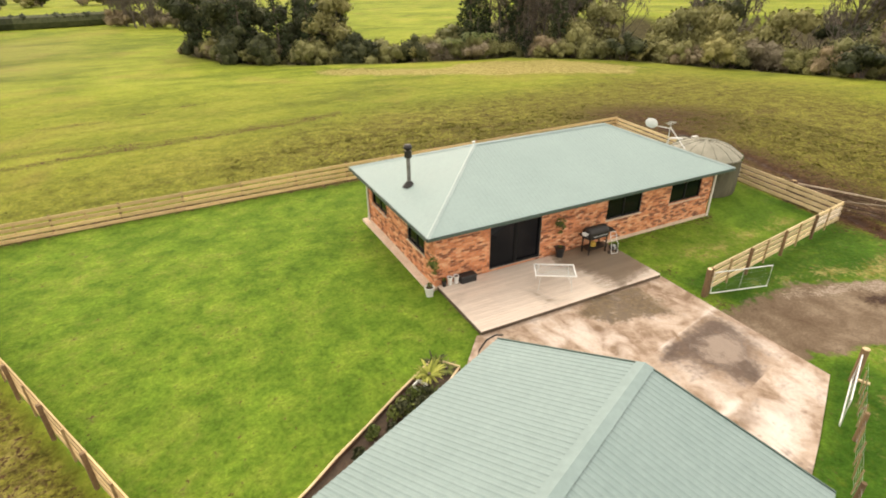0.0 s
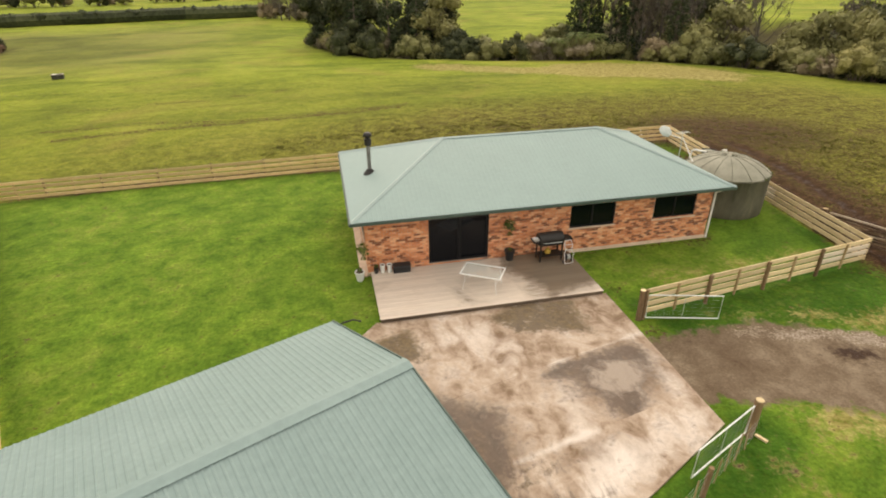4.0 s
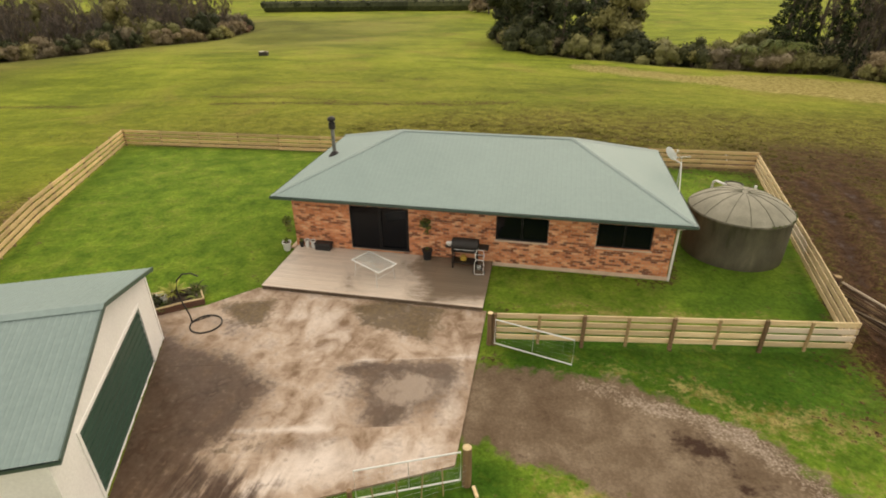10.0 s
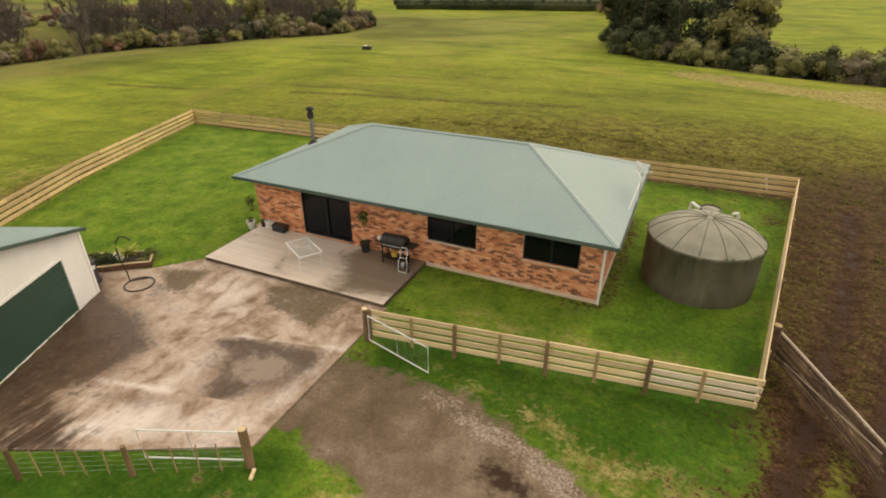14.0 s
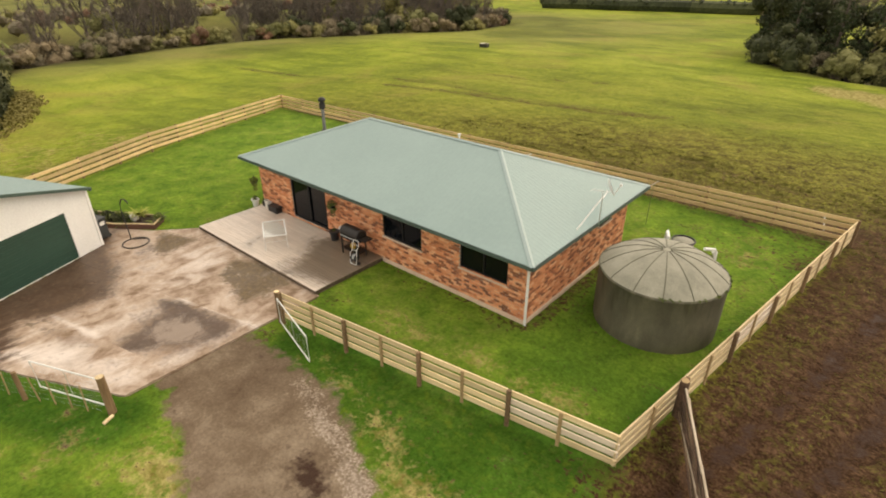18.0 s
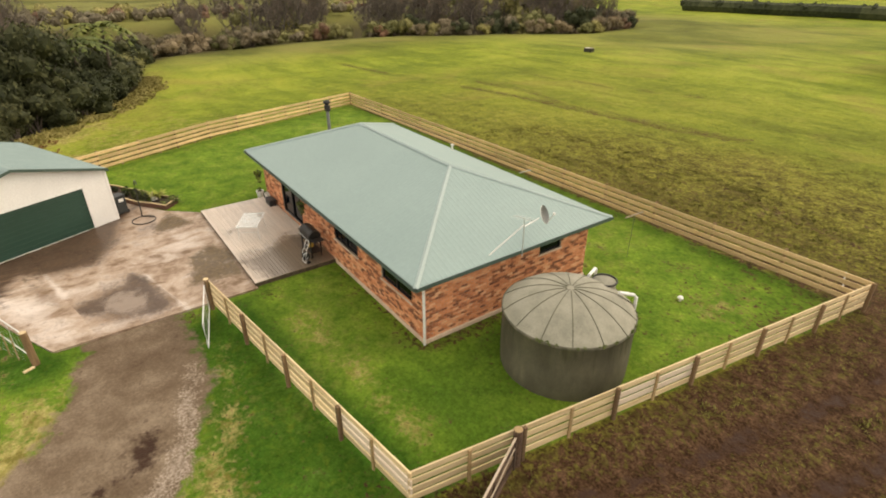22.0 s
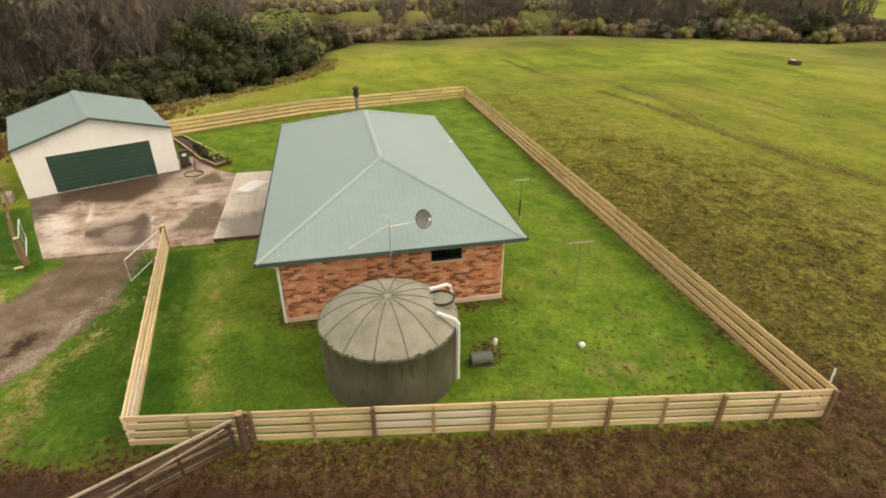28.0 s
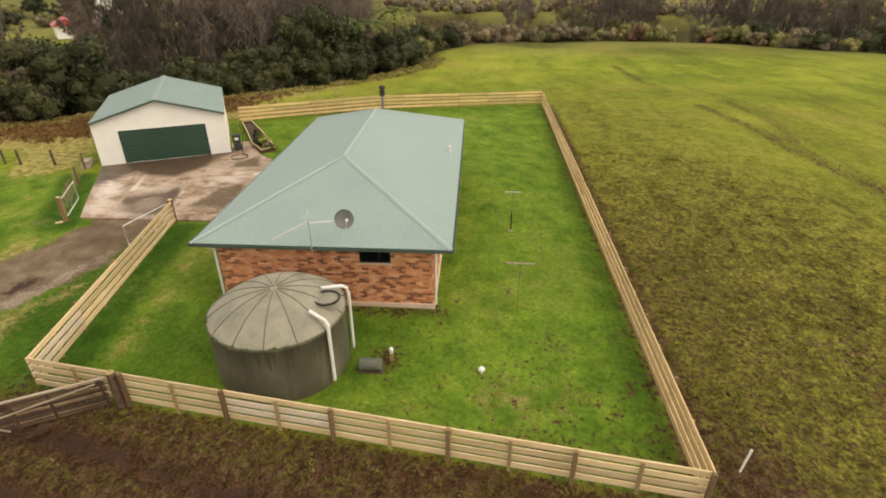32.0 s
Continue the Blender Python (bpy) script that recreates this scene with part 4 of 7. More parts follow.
    pale = pale + 0.55 * (1 - smooth01(up_joint, 0.0, 0.2)) * smooth01(x, 12.3, 13.2) + 0.6 * (1 - smooth01(low_joint, 0.0, 0.18)) * smooth01(x, 10.0, 10.5) * (1 - smooth01(x, 12.6, 13.4))
    for name, val in (("damp", damp), ("moss", moss), ("pale", pale), ("pool", pool), ("streaky", streaky)):
        at = me.attributes.new(name, "FLOAT", "POINT")
        at.data.foreach_set("value", np.clip(val, 0, 1).astype(np.float32))
    return ob


pad_root = thing("concrete_pad", (0, 0, 0), "pale concrete driveway pad with damp and mossy stains", "driveway", kind="structure")
GAP = 0.002
ja, jb = (14.5, 9.95, -0.23, 0.973), (11.6, 6.45, -0.22, 0.9755)
top_s = clip_poly(PAD, ja[0], ja[1] + GAP, ja[2], ja[3])
mid_s = clip_poly(clip_poly(PAD, ja[0], ja[1] - GAP, -ja[2], -ja[3]), jb[0], jb[1] + GAP, jb[2], jb[3])
low_s = clip_poly(PAD, jb[0], jb[1] - GAP, -jb[2], -jb[3])
pad_slab(top_s, pad_root, 0.042)
pad_slab(mid_s, pad_root, 0.039, True)
pad_slab(low_s, pad_root, 0.042)


# ---- house ----
HX0, HX1, HY0, HY1 = 7.80, 23.15, 16.43, 24.10      # brick faces
EX0, EX1, EY0, EY1 = 7.26, 23.66, 15.80, 24.76      # eaves
EZ, RZ, RX0, RX1, RY = 2.66, 4.36, 11.75, 19.20, 20.28
house = thing("house", (0, 0, 0), "single-storey mottled red brick house with a pale green hipped steel roof", "house")
FLOOR, WTOP = 0.145, 2.48


def wall_with_holes(bm, axis_, const0, const1, a0, a1, z0, z1, holes):
    """A wall between the planes const0 and const1, pierced by (a0, a1, z0, z1) openings."""
    cuts = sorted({a0, a1, *[h[0] for h in holes], *[h[1] for h in holes]})
    zcuts = sorted({z for h in holes for z in h[2:4]})
    for u0, u1 in zip(cuts, cuts[1:]):
        zs = [(z0, z1)]
        for h in holes:
            if h[0] <= u0 + 1e-6 and h[1] >= u1 - 1e-6:
                zs = [q for a, b in zs for q in ((a, min(b, h[2])), (max(a, h[3]), b)) if q[1] - q[0] > 1e-4]
        zs = [q for a, b in zs for q in zip(sorted({a, b, *[c for c in zcuts if a < c < b]}), sorted({a, b, *[c for c in zcuts if a < c < b]})[1:])]
        for a, b in zs:
            if axis_ == "x":
                box(bm, u0, u1, const0, const1, a, b)
            else:
                box(bm, const0, const1, u0, u1, a, b)
    bmesh.ops.remove_doubles(bm, verts=bm.verts, dist=1e-4)
    return bm


FRONT_HOLES = [(10.32, 12.84, 0.24, 2.22), (16.42, 18.48, 1.18, 2.24), (20.33, 22.38, 1.20, 2.24)]
RIGHT_HOLES = [(21.50, 22.60, 1.80, 2.34)]
LEFT_HOLES = [(17.3, 19.0, 1.15, 2.24), (21.4, 23.3, 1.20, 2.24)]
BACK_HOLES = [(9.6, 11.4, 1.05, 2.24), (13.6, 14.5, 0.24, 2.22), (17.6, 19.4, 1.05, 2.24), (20.8, 22.2, 1.25, 2.24)]
T = 0.22
for nm, ax, c0, c1, a0, a1, holes in (
        ("front_wall", "x", HY0 + 0.012, HY0 + T, HX0 + 0.012, HX1 - 0.012, FRONT_HOLES), ("back_wall", "x", HY1 - T, HY1 - 0.012, HX0 + 0.012, HX1 - 0.012, BACK_HOLES),
        ("side_wall", "y", HX1 - T, HX1 - 0.012, HY0 + T, HY1 - T, RIGHT_HOLES), ("side_wall", "y", HX0 + 0.012, HX0 + T, HY0 + T, HY1 - T, LEFT_HOLES)):
    wobj = part(nm, wall_with_holes(bmesh.new(), ax, c0, c1, a0, a1, FLOOR, WTOP, holes), MORTAR, house, "pale mortar behind mottled clay bricks")
PLINTH = surf("plinth_concrete", (0.60, 0.45, 0.335), (0.76, 0.60, 0.47), 1.4, 0.85, fine=26, fine_amt=0.25, bump=0.12)
part("footing", boxes((HX0 - 0.05, HX1 + 0.05, HY0 - 0.05, HY1 + 0.05, -0.45, FLOOR), bevel=0.015), PLINTH, house, "pale concrete footing")
part("side_path", boxes((HX0 - 0.30, HX0 - 0.053, HY0 - 0.10, HY1 + 0.10, -0.45, 0.07), bevel=0.012), PLINTH, house, "narrow concrete strip along the wall")
part("interior_floor", boxes((HX0 + T, HX1 - T, HY0 + T, HY1 - T, FLOOR, FLOOR + 0.02)), OLDWOOD, house)
part("partition", boxes((HX0 + T, HX1 - T, 20.2, 20.3, FLOOR + 0.02, WTOP), (14.8, 14.9, HY0 + T, HY1 - T, FLOOR + 0.02, WTOP)), SOFFIT, house)


def window_unit(parent, axis_, face, out, a0, a1, z0, z1, lights, sill=True, door=False):
    """Dark aluminium joinery set back in its opening: frame, mullions, panes, sill. out: +1 or -1, the way the face looks."""
    def put(bm, u0, u1, d0, d1, w0, w1):
        f0, f1 = sorted((face - out * d0, face - out * d1))
        if axis_ == "x":
            box(bm, u0, u1, f0, f1, w0, w1)
        else:
            box(bm, f0, f1, u0, u1, w0, w1)
    root = part("sliding_door" if door else "window", bmesh.new(), JOINERY, parent, "dark aluminium ranch slider" if door else "dark aluminium window")
    fr = bmesh.new()
    w = 0.055
    put(fr, a0, a1, 0.05, 0.12, z1 - w, z1)
    put(fr, a0, a1, 0.05, 0.12, z0, z0 + w)
    put(fr, a0, a0 + w, 0.05, 0.12, z0 + w, z1 - w)
    put(fr, a1 - w, a1, 0.05, 0.12, z0 + w, z1 - w)
    for k in range(1, lights):
        u = a0 + (a1 - a0) * k / lights
        put(fr, u - 0.035, u + 0.035, 0.05, 0.13, z0 + w, z1 - w)
    if door:
        u = (a0 + a1) / 2
        put(fr, u + 0.035, a1 - w, 0.02, 0.05, z1 - w - 0.05, z1 - w)
        put(fr, u + 0.035, a1 - w, 0.02, 0.05, z0 + w, z0 + w + 0.07)
        put(fr, u + 0.035, u + 0.09, 0.02, 0.05, z0 + w + 0.07, z1 - w - 0.05)
        put(fr, a1 - w - 0.05, a1 - w, 0.02, 0.05, z0 + w + 0.07, z1 - w - 0.05)
    part("frame", fr, JOINERY, root)
    for k in range(lights):
        u0, u1 = a0 + (a1 - a0) * k / lights + 0.04, a0 + (a1 - a0) * (k + 1) / lights - 0.04
        pn = bmesh.new()
        put(pn, u0, u1, 0.085, 0.092, z0 + w, z1 - w)
        part("pane", pn, PANE, root)
    if sill:
        sl = bmesh.new()
        put(sl, a0 - 0.04, a1 + 0.04, -0.045, 0.05, z0 - 0.06, z0)
        part("sill", sl, PLINTH, root, "pale sloping sill")
    return root


window_unit(house, "x", HY0, -1, *FRONT_HOLES[0], 2, sill=False, door=True)
for h in FRONT_HOLES[1:]:
    window_unit(house, "x", HY0, -1, *h, 2)
for h in RIGHT_HOLES:
    window_unit(house, "y", HX1, 1, *h, 1)
for h in LEFT_HOLES:
    window_unit(house, "y", HX0, -1, *h, 2)
for h in BACK_HOLES:
    window_unit(house, "x", HY1, 1, *h, 2)


# roof: ribbed steel sheets on each slope
def ribbed_slope(bm, p0, p1, top_at, pitch=0.19, rib=0.018, wide=0.035):
    """Sheet metal with raised ribs, from the eave p0-p1 up to the height that top_at(u) gives as a point, u running along the eave."""
    p0, p1 = Vector(p0), Vector(p1)
    d = (p1 - p0)
    L = d.length
    d.normalize()
    mid = top_at(L / 2)
    nrm = d.cross((mid - (p0 + d * (L / 2))).normalized())
    if nrm.z < 0:
        nrm = -nrm
    k = int(L / pitch)
    prof = [(0.0, 0.0)]
    for i in range(k + 1):
        c = (i + 0.5) * L / (k + 1)
        prof += [(c - wide, 0.0), (c - wide * 0.45, rib), (c + wide * 0.45, rib), (c + wide, 0.0)]
    prof.append((L, 0.0))
    lo, hi = [], []
    for u, h in prof:
        lo.append(bm.verts.new(p0 + d * u + nrm * h))
        hi.append(bm.verts.new(top_at(u) + nrm * h))
    for i in range(len(prof) - 1):
        if (hi[i].co - lo[i].co).length < 1e-3 and (hi[i + 1].co - lo[i + 1].co).length < 1e-3:
            continue
        bm.faces.new((lo[i], lo[i + 1], hi[i + 1], hi[i]))
    return bm


def trapezoid(p0, p1, q0, q1):
    """Top of a hip slope: the eave p0-p1 rises to the ridge q0-q1."""
    p0, p1, q0, q1 = map(Vector, (p0, p1, q0, q1))
    d = (p1 - p0)
    L = d.length
    d.normalize()
    a, b = (q0 - p0).dot(d), (q1 - p0).dot(d)

    def top(u):
        if u <= a:
            return p0.lerp(q0, u / a if a > 1e-6 else 0)
        if u >= b:
            return p1.lerp(q1, (L - u) / (L - b) if L - b > 1e-6 else 0)
        return q0.lerp(q1, (u - a) / (b - a) if b - a > 1e-6 else 0)
    return top


A, B, C, D = (EX0, EY0, EZ), (EX1, EY0, EZ), (EX1, EY1, EZ), (EX0, EY1, EZ)
R0, R1 = (RX0, RY, RZ), (RX1, RY, RZ)
roof = part("roof", bmesh.new(), ROOF, house, "pale grey-green ribbed steel hipped roof")
for p, q, r, s in ((A, B, R0, R1), (B, C, R1, R1), (C, D, R1, R0), (D, A, R0, R0)):
    part("roof_slope", ribbed_slope(bmesh.new(), p, q, trapezoid(p, q, r, s), rib=0.004, wide=0.03), ROOF, roof)
fl = bmesh.new()
for p, q in ((R0, R1), (A, R0), (B, R1), (C, R1), (D, R0)):
    p, q = Vector(p), Vector(q)
    d = (q - p).normalized()
    s = d.cross(Vector((0, 0, 1))).normalized()
    up = s.cross(d)
    pr = [(-0.09, -0.022), (-0.025, 0.012), (0.0, 0.028), (0.025, 0.012), (0.09, -0.022)]
    v0 = [fl.verts.new(p + s * a + up * (b + 0.018)) for a, b in pr]
    v1 = [fl.verts.new(q + s * a + up * (b + 0.018)) for a, b in pr]
    for i in range(4):
        fl.faces.new((v0[i], v0[i + 1], v1[i + 1], v1[i]))
part("ridge_capping", fl, ROOF_EDGE, roof, "pale folded ridge and hip capping")
part("soffit", boxes((EX0, EX1, EY0, EY1, EZ - 0.135, EZ - 0.115)), SOFFIT, house)
for b in ((EX0, EX1, EY0 - 0.02, EY0), (EX0, EX1, EY1, EY1 + 0.02)):
    part("fascia", boxes((*b, EZ - 0.14, EZ - 0.012)), GUTTER, house)
for b in ((EX0 - 0.02, EX0, EY0 - 0.02, EY1 + 0.02), (EX1, EX1 + 0.02, EY0 - 0.02, EY1 + 0.02)):
    part("fascia", boxes((*b, EZ - 0.14, EZ - 0.012)), GUTTER, house)


def gutter_run(p, q, parent):
    """Half-square gutter with an open top along the eave."""
    p, q = Vector(p), Vector(q)
    d = (q - p).normalized()
    o = d.cross(Vector((0, 0, 1)))
    bm = bmesh.new()
    pr = [(0.0, 0.0), (0.0, -0.08), (0.035, -0.085), (0.055, -0.065), (0.055, 0.0), (0.047, 0.0), (0.047, -0.05), (0.012, -0.06), (0.012, 0.0)]
    v0 = [bm.verts.new(p + o * a + Vector((0, 0, b))) for a, b in pr]
    v1 = [bm.verts.new(q + o * a + Vector((0, 0, b))) for a, b in pr]
    for i in range(len(pr)):
        j = (i + 1) % len(pr)
        bm.faces.new((v0[i], v0[j], v1[j], v1[i]))
    bm.faces.new(v0[::-1])
    bm.faces.new(v1)
    return part("gutter", bm, GUTTER, parent, "dark green steel gutter")


e = 0.022
for p, q in (((EX0 - e, EY0 - e, EZ - 0.03), (EX1 + e, EY0 - e, EZ - 0.03)), ((EX1 + e, EY0 - e, EZ - 0.03), (EX1 + e, EY1 + e, EZ - 0.03)), ((EX1 + e, EY1 + e, EZ - 0.03), (EX0 - e, EY1 + e, EZ - 0.03)), ((EX0 - e, EY1 + e, EZ - 0.03), (EX0 - e, EY0 - e, EZ - 0.03))):
    gutter_run(p, q, house)
for px, py in ((HX1 + 0.06, HY0 - 0.06), (HX0 - 0.06, HY1 - 0.3), (HX1 - 0.2, HY1 + 0.06)):
    ox, oy = (EX1 - 0.02 if px > 15 else EX0 + 0.02), (EY0 - 0.02 if py < 20 else EY1 - 0.02)
    part("downpipe", tubes(([(px + (0.3 if px > 15 else -0.3), py - (0.35 if py < 20 else -0.35), EZ - 0.17), (px, py, EZ - 0.45), (px, py, 0.02)], 0.048)), WHITE, house, "white downpipe")

# flue on the roof
fx, fy = 8.43, 20.09
fz = EZ + (fx - EX0) * (RZ - EZ) / (RX0 - EX0)
flue = part("flue", tubes(([(fx, fy, fz - 0.05), (fx, fy, 4.55)], 0.085), seg=16), surf("flue_steel", (0.13, 0.125, 0.115), (0.24, 0.235, 0.22), 3.0, 0.5, metal=0.3, fine=30, bump=0.05), house, "steel chimney flue with a dark cowl")
part("flashing", lathe(bmesh.new(), [(0.30, fz - 0.06), (0.20, fz + 0.06), (0.12, fz + 0.16), (0.09, fz + 0.18)], 16, (fx, fy)), DARKMETAL, flue)
part("cowl", lathe(bmesh.new(), [(0.09, 4.30), (0.155, 4.34), (0.155, 4.62), (0.10, 4.64), (0.10, 4.70), (0.19, 4.72), (0.19, 4.80), (0.12, 4.88), (0.0, 4.90)], 16, (fx, fy)), DARKMETAL, flue)


# ---- garage ----
GA = math.atan2(0.409, 0.913)
garage = thing("garage", (7.67, 6.08, 0), "cream garage with a green steel gable roof and green roller door", "garage", rz=math.degrees(GA))
# in its own frame: x out of the door face, y across, the face at x = 0
GW, GD, GH, GR = 3.72, 7.7, 2.66, 3.74
holes = [(-2.42, 2.52, 0.03, 2.05)]
part("front_wall", wall_with_holes(bmesh.new(), "y", -0.12, 0.0, -GW, GW, 0.0, GH - 0.05, holes), CREAM, garage, "cream painted wall round the roller door")
for x in (-0.12, -GD):
    gb = bmesh.new()
    v = [gb.verts.new(p) for p in ((x, -GW, GH - 0.05), (x, GW, GH - 0.05), (x, 0, GR - 0.06), (x + 0.12, -GW, GH - 0.05), (x + 0.12, GW, GH - 0.05), (x + 0.12, 0, GR - 0.06))]
    for f in ((0, 1, 2), (5, 4, 3), (0, 2, 5, 3), (1, 4, 5, 2), (0, 3, 4, 1)):
        gb.faces.new([v[i] for i in f])
    bmesh.ops.recalc_face_normals(gb, faces=gb.faces)
    part("gable", gb, CREAM, garage)
part("side_wall", boxes((-GD, -0.12, -GW, -GW + 0.12, -0.35, GH - 0.05)), CREAM, garage)
part("side_wall", boxes((-GD, -0.12, GW - 0.12, GW, -0.35, GH - 0.05)), CREAM, garage)
part("back_wall", boxes((-GD, -GD + 0.12, -GW + 0.12, GW - 0.12, -0.35, GH - 0.05)), CREAM, garage)
part("footing", boxes((-GD - 0.03, -0.02, -GW - 0.03, GW + 0.03, -0.5, 0.02)), CONCRETE, garage)
rd = part("roller_door", bmesh.new(), DOORGREEN, garage, "dark green ribbed steel roller door")
for k in range(18):
    z = 0.04 + k * 0.1115
    part("slat", boxes((-0.07, -0.034 + 0.018 * (k % 2), -2.42, 2.52, z, z + 0.106)), DOORGREEN, rd)
part("door_trim", boxes((-0.02, 0.025, -2.52, -2.42, 0.0, 2.15), (-0.02, 0.025, 2.52, 2.62, 0.0, 2.15), (-0.02, 0.025, -2.42, 2.52, 2.05, 2.15)), CREAM, garage)
part("corner_trim", boxes((-0.08, 0.025, -GW - 0.03, -GW + 0.08, 0.0, GH - 0.1)), CREAM, garage)
part("corner_trim", boxes((-0.08, 0.025, GW - 0.08, GW + 0.03, 0.0, GH - 0.1)), CREAM, garage)
OV, EV = 0.27, 0.05
gs = (GR - GH) / GW
for s in (-1, 1):
    p0, p1 = Vector((-GD - 0.15, s * (GW + EV), GH - gs * EV + 0.03)), Vector((OV, s * (GW + EV), GH - gs * EV + 0.03))
    part("roof_slope", ribbed_slope(bmesh.new(), p0, p1, lambda u, a=p0: Vector((a.x + u, 0, GR + 0.03)), pitch=0.15, rib=0.012, wide=0.034), GARAGE_ROOF, garage, "pale green ribbed steel roofing")
    gut = gutter_run((OV, s * (GW + EV), GH - 0.04) if s < 0 else (-GD - 0.15, s * (GW + EV), GH - 0.04), (-GD - 0.15, s * (GW + EV), GH - 0.04) if s < 0 else (OV, s * (GW + EV), GH - 0.04), garage)
    for x in (OV, -GD - 0.15):
        bb = bmesh.new()
        a, b = Vector((x, s * (GW + EV), GH - gs * EV + 0.06)), Vector((x, 0, GR + 0.06))
        vs = [bb.verts.new(p) for p in (a, b, b - Vector((0, 0, 0.12)), a - Vector((0, 0, 0.12)))]
        f = bb.faces.new(vs)
        ex = bmesh.ops.extrude_face_region(bb, geom=[f])
        bmesh.ops.translate(bb, verts=[q for q in ex["geom"] if isinstance(q, bmesh.types.BMVert)], vec=(0.03 if x > 0 else -0.03, 0, 0))
        bmesh.ops.recalc_face_normals(bb, faces=bb.faces)
        part("barge_board", bb, GUTTER, garage, "dark green barge flashing")
rc = bmesh.new()
pr = [(-0.20, -0.045), (-0.04, 0.0), (0.0, 0.012), (0.04, 0.0), (0.20, -0.045)]
v0 = [rc.verts.new((-GD - 0.17, a, GR + 0.05 + b)) for a, b in pr]
v1 = [rc.verts.new((OV + 0.03, a, GR + 0.05 + b)) for a, b in pr]
for i in range(4):
    rc.faces.new((v0[i], v0[i + 1], v1[i + 1], v1[i]))
part("ridge_capping", rc, GARAGE_ROOF, garage)

# ---- deck ----
deck = thing("deck", (0, 0, 0), "weathered grey-brown timber deck before the sliding door", "deck", kind="structure")
DX0, DX1, DY0, DY1, DZ = 7.92, 16.35, 12.95, 16.38, 0.20
part("joists", boxes((DX0 + 0.05, DX1 - 0.05, DY0 + 0.06, DY1, -0.1, DZ - 0.035)), OLDWOOD, deck)
part("fascia_board", boxes((DX0, DX1, DY0 + 0.005, DY0 + 0.045, -0.02, DZ - 0.028)), OLDWOOD, deck)
part("fascia_board", boxes((DX1 - 0.04, DX1, DY0 + 0.05, DY1, -0.08, DZ - 0.028)), OLDWOOD, deck)
part("fascia_board", boxes((DX0, DX0 + 0.04, DY0 + 0.05, DY1, -0.08, DZ - 0.028)), OLDWOOD, deck)
nb = 24
bw = (DY1 - DY0) / nb
rng = random.Random(5)
cache = {}
for k in range(nb):
    cuts = [DX0 - 0.02, DX0 + (2.4 + 1.2 * (k % 3)), DX0 + (5.4 + 0.9 * (k % 2)), DX1 + 0.02]
    for a, b in zip(cuts, cuts[1:]):
        key = round(b - a, 3)
        if key not in cache:
            o = part("deck_board", box(bmesh.new(), 0, b - a - 0.004, 0, bw - 0.007, -0.028, 0, bevel=0.003), DECK, deck)
            cache[key] = o.data
        else:
            o = new("deck_board", cache[key])
            o.parent = deck
        o.location = (a, DY0 + k * bw, DZ + rng.uniform(-0.002, 0.002))

# ---- water tank ----
TX, TY, TR = 26.30, 19.64, 2.0
tank = thing("water_tank", (TX, TY, 0), "large round grey-green concrete water tank with a ribbed dome", "water tank")
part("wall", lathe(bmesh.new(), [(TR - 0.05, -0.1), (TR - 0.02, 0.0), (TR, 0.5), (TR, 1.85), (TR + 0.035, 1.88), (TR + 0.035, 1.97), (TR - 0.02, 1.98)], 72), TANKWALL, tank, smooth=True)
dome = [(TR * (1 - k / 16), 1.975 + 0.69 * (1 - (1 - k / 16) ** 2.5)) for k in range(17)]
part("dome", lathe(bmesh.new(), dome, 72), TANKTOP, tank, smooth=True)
RIBM = surf("tank_rib", (0.10, 0.10, 0.065), (0.17, 0.165, 0.115), 2.0, 0.8, fine=20, bump=0.1)
rib_me = None
for k in range(14):
    if rib_me is None:
        rb = part("rib", tube(bmesh.new(), [(r, 0, z + 0.008) for r, z in dome[:-1]], 0.013, 6), RIBM, tank)
        rib_me = rb.data
    else:
        rb = new("rib", rib_me)
        rb.parent = tank
    rb.matrix_basis = pose(0, 0, 0, 0, 0, 360 / 14 * k + 8)
part("hatch", lathe(bmesh.new(), [(0.36, 2.15), (0.36, 2.36), (0.33, 2.40), (0.0, 2.42)], 24, (0.04, 1.55)), TANKTOP, tank, "round inspection hatch", smooth=True)
part("hatch_ring", lathe(bmesh.new(), [(0.36, 2.38), (0.40, 2.39), (0.40, 2.43), (0.36, 2.44), (0.345, 2.41), (0.36, 2.38)], 24, (0.04, 1.55)), DARKMETAL, tank, "dark ring round the hatch")
part("inlet_pipe", tubes(([(-0.38, 1.28, 2.47), (-0.62, 1.85, 2.42), (-0.67, 1.98, 2.32), (-0.68, 2.02, 2.1), (-0.68, 2.02, 0.03)], 0.055)), WHITE, tank, "white plastic inlet pipe")
part("overflow_pipe", tubes(([(0.82, 1.26, 2.46), (1.02, 1.74, 2.30), (1.07, 1.82, 2.2), (1.07, 1.83, 0.2)], 0.055)), WHITE, tank, "white plastic overflow pipe")

crumbs = []
rg_ = np.random.default_rng(31)
for k in range(26):
    a = radians(rg_.uniform(-75, 60))
    crumbs.append(((TR + 0.02) * math.cos(a), (TR + 0.02) * math.sin(a), 1.97 + rg_.uniform(-0.02, 0.03), rg_.uniform(0.02, 0.06)))
tagged(mesh_ob("rim_moss", *leaf_cloud(rg_, crumbs, 420, 0.05), SHRUB, tank), "tufts of moss on the tank rim", kind="stuff")

# ---- fences ----
rail_cache = {}


